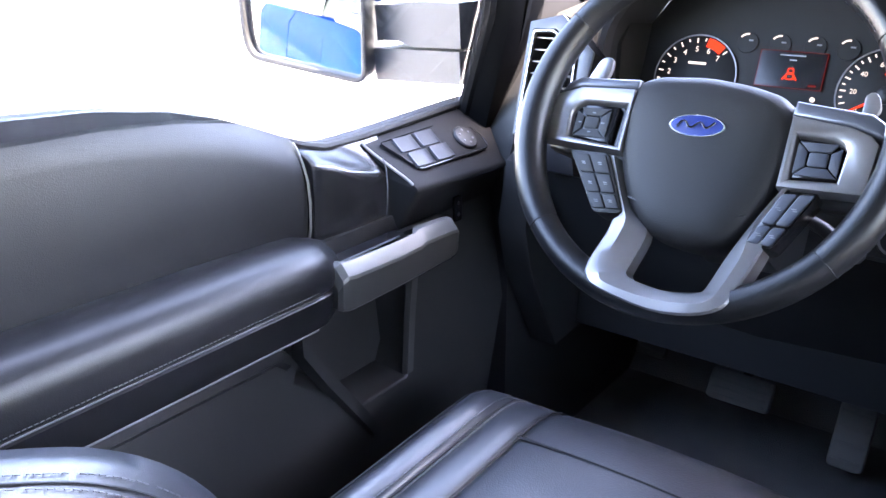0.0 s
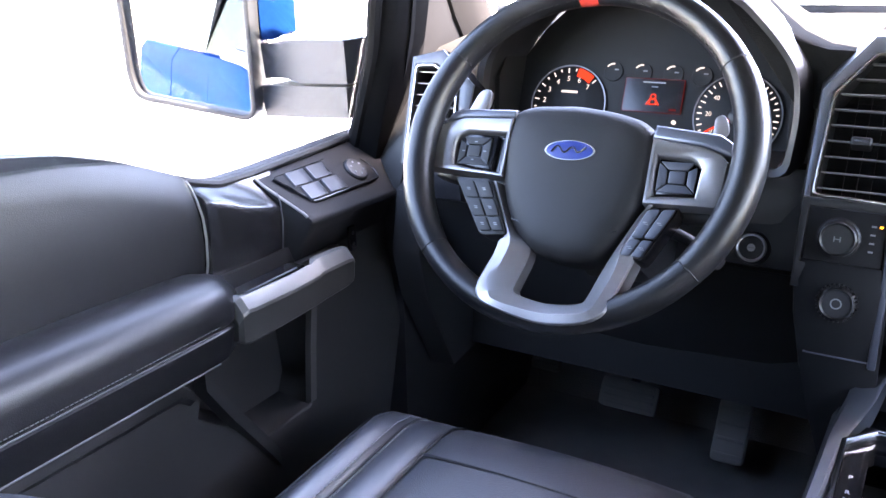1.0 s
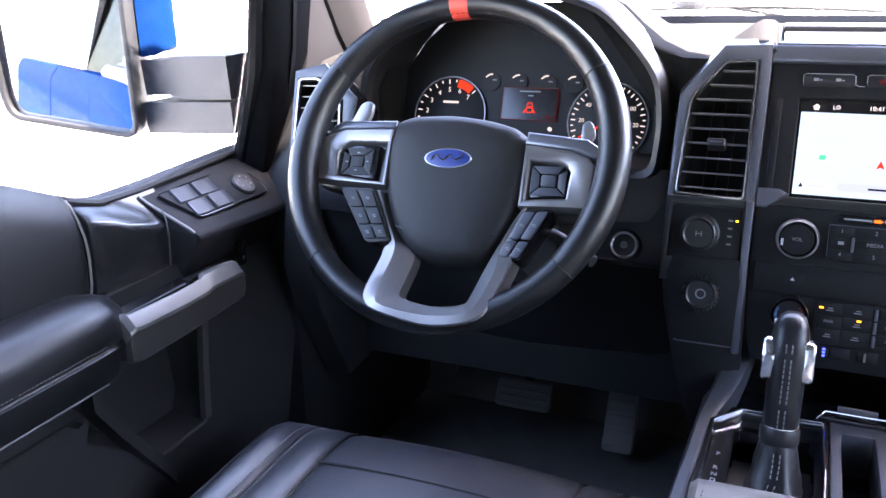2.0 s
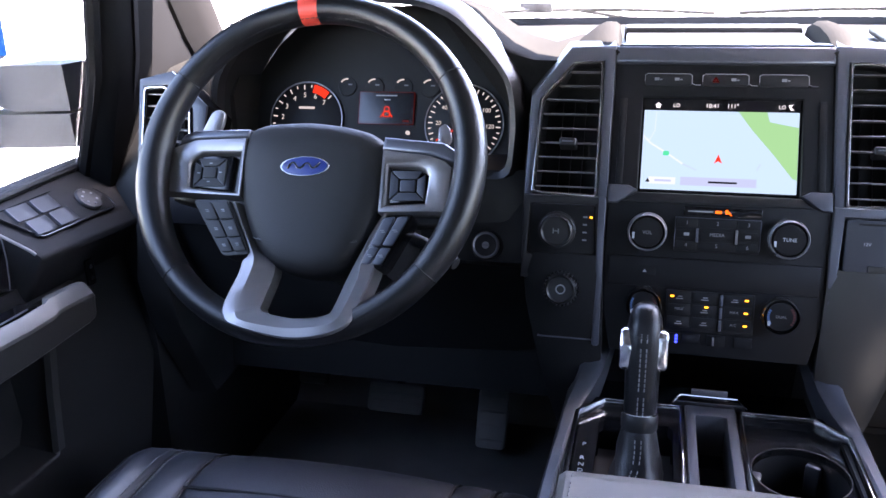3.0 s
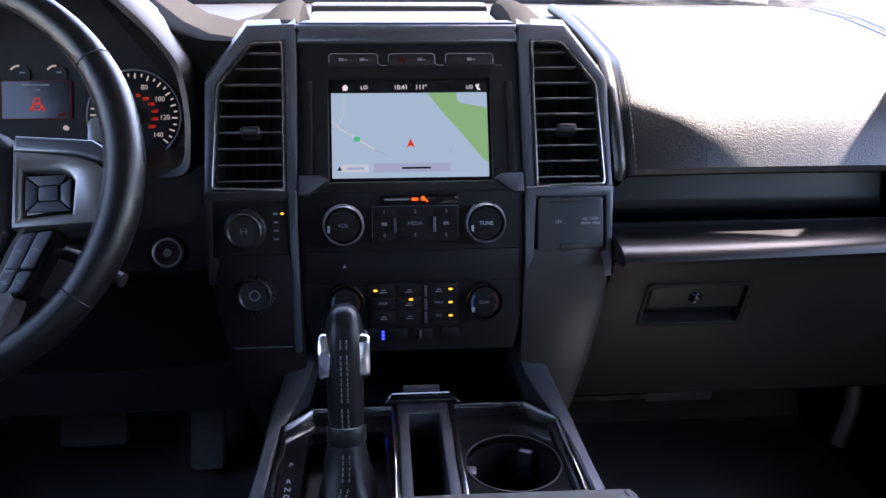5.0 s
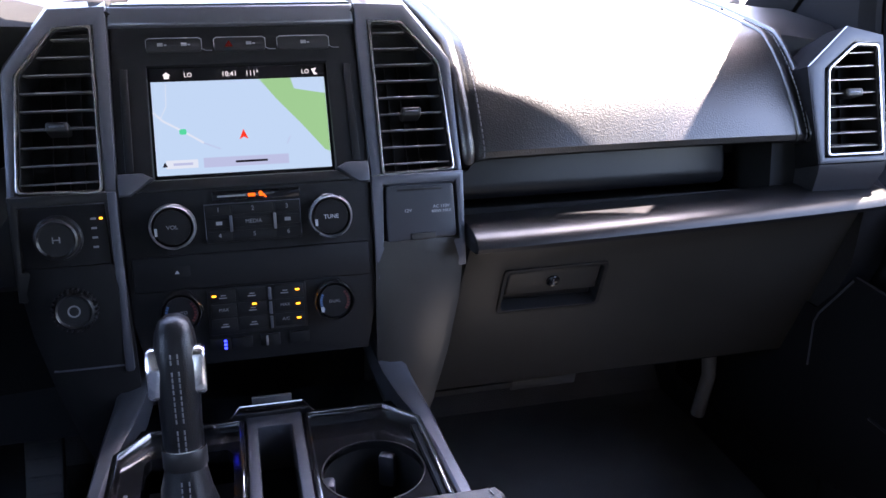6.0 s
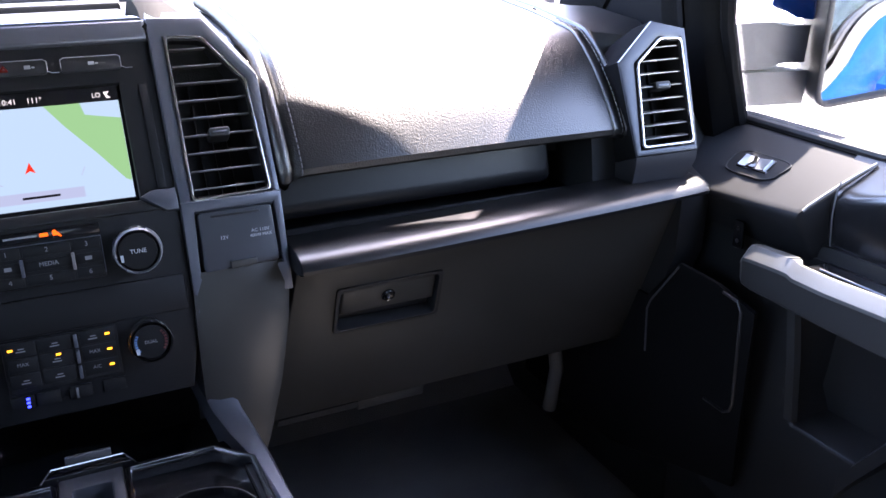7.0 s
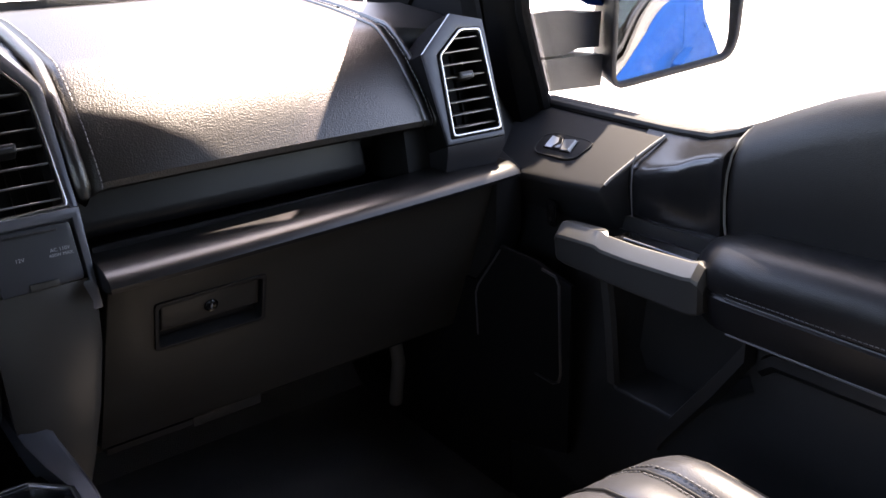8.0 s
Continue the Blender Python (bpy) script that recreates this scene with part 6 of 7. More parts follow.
def front_door(s, name, label):
    d = thing(name, (s * 0.85, -0.45, FLOOR), label, "door", kind="structure")
    D = 0.019 if s < 0 else 0.0          # the driver's trim sits a little further out
    X = lambda x: s * (x + D * min(1.0, max(0.0, (0.868 - x) / 0.035)))
    ys = [-1.02, -0.9, -0.8, -0.7, -0.62, -0.56, -0.52, -0.48, -0.45, -0.42, -0.39, -0.365, -0.345]

    # upper padded trim
    secs = []
    for y in ys + [-0.330, -0.323, -0.318]:
        z = sill_z(y)
        k = 0.006 if y > -0.320 else (0.002 if y > -0.325 else 0.0)
        top = z + 0.004 - k
        secs.append([(X(0.868), y, z - 0.03), (X(0.866), y, top - 0.004), (X(0.858), y, top + 0.005), (X(0.846 + k), y, top + 0.004), (X(0.834 + k), y, top - 0.006), (X(0.824 + k), y, top - 0.022),
                     (X(0.820 + k), y, top - 0.04), (X(0.819 + k), y, 1.415 + (top - 1.455) * 0.25), (X(0.824 + k), y, 1.39), (X(0.868), y, 1.39)])
    up = part("upper_pad", loft(secs, closed=True), M_DOORPAD, d, "soft black padded upper trim")
    part("pad_seam", tube([(X(0.8585), -0.3165, 1.505), (X(0.842), -0.3165, 1.496), (X(0.830), -0.3165, 1.482), (X(0.8235), -0.3165, 1.462), (X(0.8215), -0.3170, 1.435), (X(0.8225), -0.3185, 1.405), (X(0.8265), -0.320, 1.385)], 0.0017, 6), M_SEAM, up)

    # gloss panel between pad and switch block
    secs = []
    for y, o in ((-0.316, 0.000), (-0.308, 0.004), (-0.294, 0.005), (-0.276, 0.001), (-0.256, -0.004), (-0.232, -0.006), (-0.212, -0.004), (-0.195, -0.002), (-0.170, 0.0)):
        z, g = sill_z(y) + 0.001, min(1.0, max(0.0, (y + 0.275) / 0.07))
        secs.append([(X(0.868), y, z - 0.03), (X(0.866), y, z), (X(0.848), y, z - 0.005 - 0.008 * g), (X(0.828 + o), y, z - 0.0115 - 0.017 * g), (X(0.8205 + o), y, z - 0.0150 - 0.020 * g), (X(0.8165 + o), y, z - 0.0195 - 0.021 * g), (X(0.8150 + o), y, z - 0.0260 - 0.021 * g), (X(0.8150 + o), y, z - 0.055), (X(0.818 + o * 0.5), y, 1.39), (X(0.822), y, 1.33), (X(0.868), y, 1.33)])
    part("gloss_panel", loft(secs, closed=True), M_SHELF, d, "rounded satin black panel", angle=50)
    part("panel_seam", tube([(X(0.8195), -0.190, 1.4620), (X(0.8135), -0.191, 1.450), (X(0.8120), -0.191, 1.425), (X(0.8150), -0.190, 1.40), (X(0.818), -0.190, 1.375)], 0.0010, 6), M_THREAD, d)

    # switch block
    secs = []
    for y, xi, zi, slant in ((-0.203, 0.783, 1.4245, 0.030), (-0.200, 0.7795, 1.4262, 0.030), (-0.192, 0.778, 1.4262, 0.029), (-0.12, 0.778, 1.4225, 0.015), (-0.05, 0.779, 1.4195, 0.0), (0.0, 0.780, 1.4165, 0.0), (0.10, 0.784, 1.414, 0.0)):
        xo, zo = 0.866, sill_z(y) - 0.002
        sec = ((xo, zo - 0.03), (xo, zo), (xo - 0.010, zo - 0.003), (xi + 0.008, zi + 0.0035), (xi + 0.003, zi), (xi + 0.0005, zi - 0.0035), (xi, zi - 0.009), (xi + 0.010, 1.398), (xi + 0.028, 1.362), (xi + 0.036, 1.345), (xo, 1.345))
        secs.append([(X(x), y + slant * min(1.0, (xo - x) / (xo - xi)), z) for x, z in sec])
    part("switch_block", loft(secs, closed=True), M_BLOCK, d, "grained black switch block below the window")
    part("block_seam", tube([(X(x), -0.2045 + 0.030 * (0.866 - x) / 0.086, z) for x, z in ((0.858, 1.4805), (0.840, 1.4700), (0.820, 1.4572), (0.800, 1.4432), (0.788, 1.4345), (0.7825, 1.4290))], 0.0020, 6), M_SEAM, d)
    # switches on the sloping top: u across the slope to the right, v forward, w up out of it
    m = axes((X(0.82), -0.085, 1.4522 if s > 0 else 1.4588), (1, 0, 0.78 if s > 0 else -0.88), (0, 1, -0.03))
    if s > 0:
        oval_ = rounded([(-0.0190, 0.000), (-0.0140, -0.014), (0.0125, -0.026), (0.0165, -0.012), (0.0185, 0.050), (0.0110, 0.068), (-0.0125, 0.068), (-0.0185, 0.056)], 0.007, 3)
        pl = part("switch_plate", prism(oval_, -0.006, 0.0006, m, bevel=0.0004), M_BLOCK, d, "black oval switch plate")
        part("plate_edge", tube([(u, v, 0.0006) for u, v in oval_], 0.0009, 6, True, m), M_RUBBER, pl)
        part("switch_well", prism(rect(-0.0095, -0.0010, 0.0125, 0.0520, 0.003), 0.0, 0.0014, m, bevel=0.0004), M_GLOSS, pl)
        rk = part("window_switch", loft([[(-0.0080, v + 0.0195, 0.0), (0.0110, v + 0.0195, 0.0), (0.0105, v + 0.0195, h), (-0.0075, v + 0.0195, h)] for v, h in ((-0.018, 0.0015), (-0.016, 0.0052), (-0.006, 0.0036), (0.004, 0.0022), (0.016, 0.0026), (0.028, 0.0042), (0.030, 0.0015))], m, True), M_BRIGHT, d, "bright window switch")
        part("switch_mark", prism([(-0.0074, 0.0175), (0.0102, 0.0255), (0.0102, 0.0335), (0.002, 0.0295), (-0.0074, 0.0355)], 0.0018, 0.0046, m, bevel=0.0006), M_GLOSS, rk)
    else:
        quad = rounded([(0.0300, -0.057), (0.0315, 0.098), (0.012, 0.102), (-0.0070, 0.094), (-0.0270, 0.031), (-0.0235, -0.093)], 0.006)
        pl = part("switch_plate", prism(quad, -0.006, 0.0010, m, bevel=0.0006), M_BLOCK, d, "black plate with four window switches")
        part("plate_edge", tube([(u, v, 0.0012) for u, v in quad], 0.0007, 6, True, m), M_GLOSS, pl)
        for i in range(2):
            for j in range(2):
                u, v = (-0.0115 + i * 0.0265), (-0.050 + i * 0.008 + j * 0.044)
                sw = part("window_switch", loft([[(u - 0.0122, v + a, 0.0), (u + 0.0122, v + a, 0.0), (u + 0.0117, v + a, h), (u - 0.0117, v + a, h)] for a, h in ((-0.0205, 0.001), (-0.0190, 0.0040), (-0.010, 0.0034), (0.004, 0.0024), (0.017, 0.0026), (0.020, 0.001))], m, True), M_KEYDOOR, d, "slate window switch")
                part("switch_lip", block(u - 0.0105, v - 0.0205, 0.0030, u + 0.0105, v - 0.0188, 0.0044, m, bevel=0.0006), M_GREY, sw)
        mc = part("mirror_control", lathe([(0.020, 0.0), (0.020, 0.003), (0.0175, 0.0055), (0.008, 0.0062), (0.0005, 0.006)], m @ at(0.006, 0.064), 28), M_HARD, d, "round mirror control")
        for k in range(6):
            part("control_dot", lathe([(0.002, 0.005), (0.0018, 0.0066), (0.0002, 0.0067)], m @ at(0.006 + 0.011 * math.cos(k * 1.047), 0.064 + 0.011 * math.sin(k * 1.047)), 10), M_DIM, mc)

    # armrest
    secs = []
    for y, k in ((-1.02, 0), (-0.9, 0), (-0.7, 0), (-0.5, 0), (-0.42, 0), (-0.39, 0.0), (-0.358, 0.002), (-0.346, 0.007), (-0.336, 0.013), (-0.328, 0.017), (-0.320, 0.022), (-0.316, 0.030)):
        h = 0.012 * min(1, max(0, (-0.36 - y) / 0.25))
        zt = 1.403 + h - k * 0.6
        secs.append([(X(0.868), y, zt - 0.005), (X(0.826), y, zt + 0.002), (X(0.80), y, zt + 0.004), (X(0.775 + k), y, zt + 0.001), (X(0.760 + k), y, zt - 0.007), (X(0.752 + k), y, zt - 0.020), (X(0.750 + k), y, zt - 0.034),
                     (X(0.752 + k), y, 1.357), (X(0.756 + k), y, 1.3535), (X(0.752 + k), y, 1.350), (X(0.756 + k), y, 1.33), (X(0.764 + k), y, 1.309), (X(0.772 + k), y, 1.306), (X(0.868), y, 1.306)])
    ar = part("armrest", loft(secs, closed=True), M_LEATHER, d, "padded black leather armrest with stitched seam")
    stitches([(X(0.7508), y, 1.360) for y in (-1.0, -0.7, -0.5, -0.375)], 0.0016, 0.0036, 0.0005, "stitching", ar)
    part("seam", tube([(X(0.7625), y, 1.3090) for y in (-1.0, -0.7, -0.5, -0.372)], 0.0012, 5), M_THREAD, ar)
    part("seam", tube([(X(0.7535), y, 1.3535) for y in (-1.0, -0.7, -0.5, -0.372)], 0.0009, 5), M_THREAD, ar)

    # lower door panel with map pocket
    body = [(-1.02, 0.92), (-0.30, 0.92), (-0.05, 1.02), (0.03, 1.20), (0.03, 1.385), (-1.02, 1.385)]
    def xface(z):
        return 0.812 if z > 1.33 else 0.792 if z > 1.3 else 0.792 - (1.3 - z) * 0.10
    pocket = [(-0.395, 1.24), (-0.30, 1.165), (-0.205, 1.165), (-0.185, 1.20), (-0.19, 1.315), (-0.36, 1.315)]
    outer6 = [(-1.02, 0.95), (-0.35, 0.95), (-0.05, 1.02), (0.03, 1.20), (0.03, 1.385), (-1.02, 1.385)]
    bm = bmesh.new()
    a = [(X(xface(z)), y, z) for y, z in outer6]
    b = [(X(xface(z)), y, z) for y, z in pocket]
    c = [(X(xface(z) + 0.05), y, z - 0.0) for y, z in inset(pocket, 0.012)]
    o2 = [(X(0.86), y, z) for y, z in outer6]
    va, vb, vc, vo = ([bm.verts.new(p) for p in q] for q in (a, b, c, o2))
    for q, w in ((va, vb), (vb, vc), (vo, va)):
        for i in range(6):
            j = (i + 1) % 6
            bm.faces.new((q[i], q[j], w[j], w[i]))
    bm.faces.new(vc)
    bm.faces.new(vo)
    bmesh.ops.recalc_face_normals(bm, faces=bm.faces)
    bmesh.ops.bevel(bm, geom=[e for e in bm.edges if (e.verts[0] in vb and e.verts[1] in vb)], offset=0.004, segments=2, affect="EDGES", profile=0.5, clamp_overlap=True)
    part("lower_panel", bm, M_HARD, d, "hard black lower door panel with map pocket")
    part("panel_ridge", loft([[(X(0.786 - e), y, z) for e, z in ((0, 1.300 + f), (0.008, 1.297 + f), (0.010, 1.285 + f), (0.0, 1.275 + f))] for y, f in ((-1.02, 0.006), (-0.42, 0.0), (-0.405, -0.012))], closed=True), M_SOFT, d)
    part("panel_ridge", loft([[(X(0.776 - e), y, z) for e, z in ((-0.01, 0.02), (0.010, 0.012), (0.010, -0.012), (-0.01, -0.02)) for y, z in ((yy, zz + z),)] for yy, zz in ((-0.395, 1.295), (-0.36, 1.24), (-0.30, 1.155), (-0.285, 1.13))], closed=True), M_HARD, d)
    part("speaker_grille", lathe([(0.085, 0), (0.085, 0.004), (0.08, 0.007), (0.06, 0.008), (0.001, 0.009)], axes((X(0.755), -0.55, 1.08), (0, -s, 0), (0, 0, 1)), 36), M_HARD, d)

    # pull handle
    secs, tops = [], []
    for y, x, zt, zb, th in HANDLE_ROWS:
        secs.append([(X(x + 0.004), y, zb), (X(x + 0.0015), y, zb + 0.003), (X(x), y, zt - 0.0175), (X(x + 0.001), y, zt - 0.0140), (X(x + 0.0100), y, zt - 0.0022), (X(x + 0.0125), y, zt - 0.0003), (X(x + th - 0.001), y, zt - 0.0003), (X(x + th), y, zt - 0.003), (X(x + th), y, zb + 0.003), (X(x + th - 0.003), y, zb)])
        tops.append([(X(x - 0.0008), y, zt - 0.0170), (X(x + 0.0002), y, zt - 0.0130), (X(x + 0.0100), y, zt - 0.0010), (X(x + 0.0122), y, zt + 0.0007), (X(x + th - 0.0008), y, zt + 0.0009), (X(x + th - 0.0008), y, zt - 0.002), (X(x + 0.0125), y, zt - 0.003), (X(x + 0.003), y, zt - 0.0155)])
    hd = part("pull_handle", loft(secs, closed=True), M_HANDLE, d, "silver grey door pull", angle=17)
    # top edge of the same pull, with sunlight painted in as a paler grey
    part("cap", loft(tops, closed=True), M_CAP, hd, "top edge of the grey pull, coloured paler as if in sun", angle=17)
    part("release_lever", loft([[(X(x), y, z) for x, z in ((0.766, 1.366), (0.766, 1.3755), (0.790, 1.3765), (0.792, 1.366))] for y in (-0.335, -0.208)], closed=True), M_GLOSS, d, "black inner release lever")
    part("lever_chrome", tube([(X(0.7675), -0.332, 1.3765), (X(0.7675), -0.222, 1.3770)], 0.0012, 6), M_GREY, d)
    part("handle_backing", prism([(-0.36, 1.30), (-0.11, 1.315), (-0.11, 1.37), (-0.36, 1.37)], 0.805, 0.815, axes((0, 0, 0), (0, 1, 0), (0, 0, 1)) if s > 0 else axes((0, 0, 0), (0, 1, 0), (0, 0, 1)) @ Matrix.Diagonal((1, 1, -1, 1))), M_HARD, d)
    part("strut", loft([[(X(0.784), -0.196 + e, z), (X(0.776), -0.194 + e, z), (X(0.776), -0.182 + e, z), (X(0.784), -0.180 + e, z)] for z, e in ((1.17, -0.012), (1.25, -0.004), (1.318, 0.006))], closed=True), M_HANDLE, d)

    # memory / lock buttons ahead of the handle
    lb = part("lock_switch", prism(rounded([(-0.008, -0.018), (0.008, -0.018), (0.008, 0.018), (-0.008, 0.018)], 0.003), 0, 0.004, axes((X(0.785), -0.082, 1.372), (0, -s, 0), (0, 0, 1)), bevel=0.001), M_GLOSS, d, "small gloss lock switch")
    for k in (-0.008, 0.008):
        part("lock_mark", lathe([(0.0028, 0.004), (0.0026, 0.0048), (0.0004, 0.0048)], axes((X(0.785), -0.082, 1.372 + k), (0, -s, 0), (0, 0, 1)), 12), M_SOFT, lb)

    # window frame, seal and glass
    X = lambda x: s * x
    def side_x(z):
        return 0.872 - max(0, z - 1.48) * 0.36
    zt = 1.95
    post = lambda y0, y1, w, o: loft([[(X(side_x(z) + a), y + b, z) for a, b in ((-0.012 - o, -w), (0.03, -w), (0.03, w), (-0.012 - o, w))] for y, z in ((y0, 1.46), ((y0 * 2 + y1) / 3, 1.62), (y1, zt))], closed=True)
    part("front_post", loft([[(X(side_x(z) + a), y + b, z) for a, b in ((-0.010, 0.0), (0.006, 0.0), (0.03, 0.03), (0.03, 0.09), (-0.035, 0.09), (-0.030, 0.02))] for y, z in ((0.020, 1.455), (0.012, 1.62), (-0.02, 1.72), (-0.17, 1.95))], closed=True), M_PILLAR, d, "black window post")
    part("post_seal", tube([(X(side_x(z) - 0.004), y + 0.007, z) for y, z in ((0.012, 1.475), (0.010, 1.55), (0.004, 1.62), (-0.028, 1.72), (-0.178, 1.95))], 0.0105, 8), M_PILLAR, d)
    part("post_seal", tube([(X(side_x(z) - 0.018), y + 0.03, z) for y, z in ((0.012, 1.50), (0.010, 1.55), (0.004, 1.62), (-0.028, 1.72), (-0.178, 1.95))], 0.007, 8), M_PILLAR, d)
    part("rear_post", post(-1.0, -0.96, 0.03, 0.0), M_HARD, d)
    part("top_rail", loft([[(X(side_x(1.95) + a), y, 1.95 + b) for a, b in ((-0.02, 0.0), (0.03, 0.0), (0.0, 0.06), (-0.05, 0.06))] for y in (-1.0, -0.15)], closed=True), M_HARD, d)
    part("belt_seal", tube([(X(0.8705), y, sill_z(y) + 0.004) for y in [0.015 - 0.0345 * i for i in range(30)]], 0.0055, 8), M_RUBBER, d, "rubber seal along the glass")
    part("outer_belt", loft([[(X(0.885), y, sill_z(y) - 0.05), (X(0.912), y, sill_z(y) - 0.05), (X(0.912), y, sill_z(y) - 0.006), (X(0.898), y, sill_z(y) + 0.007), (X(0.886), y, sill_z(y) + 0.003)] for y in [0.10 - 0.035 * i for i in range(33)]], closed=True), M_MIRRORCASE, d, "grey moulding under the window")
    g = part("glass", loft([[(X(side_x(z) + 0.010), y, z) for y, z in ((0.02, sill_z(0.0) - 0.01), (-0.30, 1.47), (-0.98, 1.47), (-0.97, 1.95), (-0.17, 1.95), (0.0, 1.68))],
                            [(X(side_x(z) + 0.014), y, z) for y, z in ((0.02, sill_z(0.0) - 0.01), (-0.30, 1.47), (-0.98, 1.47), (-0.97, 1.95), (-0.17, 1.95), (0.0, 1.68))]], closed=True), M_SIDE, d, "tinted side window glass")
    secs = []
    for y in [-1.02 + 0.055 * i for i in range(21)]:
        zt2 = sill_z(y) - 0.022
        ring_pts = [(0.93, 0.62), (0.97, 0.75), (0.985, 1.0), (0.982, 1.2), (0.968, 1.36), (0.945, zt2 - 0.035), (0.915, zt2)]
        secs.append([(X(x), y, z) for x, z in ring_pts] + [(X(x - 0.03), y, z) for x, z in reversed(ring_pts)])
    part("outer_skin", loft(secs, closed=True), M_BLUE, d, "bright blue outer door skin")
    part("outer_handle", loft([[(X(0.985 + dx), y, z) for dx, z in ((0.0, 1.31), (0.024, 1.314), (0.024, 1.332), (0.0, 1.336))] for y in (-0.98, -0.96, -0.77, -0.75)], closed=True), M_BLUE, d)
    return d


front_door(-1, "door_1", "closed driver door with black trim and silver pull")
front_door(1, "door_2", "closed passenger door with black trim and silver pull")

# door-opening trims by the passenger's feet
def kick_panel():
    k = thing("kick_panel", (0.72, -0.06, 1.1), "black side panel by the footwell with a pale edge", "panel", kind="structure")
    q = [(-0.026, 1.322), (0.020, 1.240), (0.014, 1.150), (-0.096, 1.142), (-0.150, 1.162), (-0.150, 1.329)]
    part("panel", prism([(-0.165, 1.305), (-0.16, 1.06), (0.10, 0.98), (0.36, 0.98), (0.36, 1.25), (0.03, 1.255), (-0.03, 1.323), (-0.10, 1.320)], 0.738, 0.746, ALONG_X, bevel=0.003), M_PILLAR, k)
    part("edge", tube([(0.737, y, z) for y, z in ((-0.030, 1.318), (0.022, 1.250), (0.028, 1.235), (0.026, 1.17))], 0.0014, 6), M_GREY, k)
    part("edge", tube([(0.737, y, z) for y, z in ((-0.113, 1.314), (-0.138, 1.311), (-0.145, 1.30), (-0.148, 1.175), (-0.144, 1.163), (-0.134, 1.157), (-0.098, 1.158))], 0.0020, 6), M_HOOD, k)
    return k


kick_panel()


# ==== side mirrors ====
def side_mirror(s, inner, facing, aim, label):
    """inner: lower inner corner of the glass; facing: the way the glass looks."""
    w = Vector(facing).normalized()
    m = axes(inner, Vector((0, 0, 1)).cross(w), w.cross(Vector((0, 0, 1)).cross(w)))
    # u runs outwards for the passenger side and inwards for the driver side
    k = s
    mr = thing("side_mirror", (s * 1.05, inner[1] + 0.05, inner[2]), label, "side mirror", "side mirrors")
    Q = lambda pts: pts if k > 0 else mirror_u(pts)
    gl = [(0, 0), (0.168, 0.034), (0.176, 0.06), (0.180, 0.24), (0.165, 0.27), (0.01, 0.27), (-0.002, 0.25)]
    case = inset(Q(rounded(gl, 0.015)), -0.009)
    part("bezel", ring(case, Q(rounded(gl, 0.015)), -0.035, 0.008, m, bevel=0.003), M_RUBBER, mr, "dark plastic bezel")
    gm = m @ at(k * 0.09, 0.13, -0.010)
    gm = Matrix.Translation(gm.translation) @ w.rotation_difference(Vector(aim).normalized()).to_matrix().to_4x4() @ gm.to_3x3().to_4x4() @ at(-k * 0.09, -0.13, 0)
    bulge = 0.0 if s < 0 else 0.0045
    steps = [(1.0, -0.006)] + [(q / 8, bulge * (1 - (q / 8) ** 2)) for q in (8, 7, 6, 5, 4, 3, 2, 1)] + [(0.01, bulge)]
    part("glass", dome(Q(rounded(gl, 0.015)), steps, gm, (k * 0.09, 0.13)), M_MIRROR, mr, "mirror glass reflecting the blue truck side")
    cx = k * 0.085
    part("cap", dome(case, ((1.0, -0.035), (1.0, -0.06), (0.95, -0.10), (0.82, -0.13), (0.5, -0.145), (0.05, -0.15)), m, (cx, 0.135)), M_MIRRORCASE, mr)
    cap = [(-0.014, 0.115), (-0.010, 0.28), (0.06, 0.285), (0.06, 0.115)]
    secs = []
    for u, w in ((-0.013, -0.036), (-0.030, -0.05), (-0.048, -0.075), (-0.052, -0.10), (-0.03, -0.13), (0.04, -0.155)):
        secs.append([(k * u, 0.108 + (0.01 if w < -0.07 else 0), w), (k * u, 0.27, w), (k * (u + 0.01), 0.275, w - 0.012), (k * (u + 0.01), 0.112, w - 0.012)])
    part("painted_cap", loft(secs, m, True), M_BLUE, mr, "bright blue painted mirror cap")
    # arm to the door
    A = m @ Vector((k * -0.012, 0, -0.04))
    B = Vector((s * 0.872, inner[1] + 0.075, inner[2]))
    for z0, z1, nm in ((-0.008, 0.040, "arm_foot"), (0.044, 0.108, "arm")):
        secs = []
        for t in (0.0, 0.25, 0.45, 0.75, 1.0):
            p = A.lerp(B, t)
            e = 0.006 if nm == "arm" and t < 0.3 else 0.0
            secs.append([(p.x, p.y - 0.004 + e, inner[2] + z0 + e), (p.x, p.y - 0.008 + e, inner[2] + z1 - e), (p.x, p.y + 0.07, inner[2] + z1 - e), (p.x, p.y + 0.07, inner[2] + z0 + e)])
        part(nm, loft(secs, closed=True), M_MIRRORCASE, mr, "grey plastic mirror arm")
    return mr


side_mirror(-1, (-1.0, -0.050, 1.527), (0.4415, -0.8967, 0.0313), (0.4455, -0.8945, 0.036), "large door mirror with blue cap reflecting the truck side")
side_mirror(1, (1.0, 0.014, 1.502), (-0.4863, -0.8707, -0.0739), (-0.499, -0.866, 0.010), "large door mirror with blue cap reflecting the passenger side")


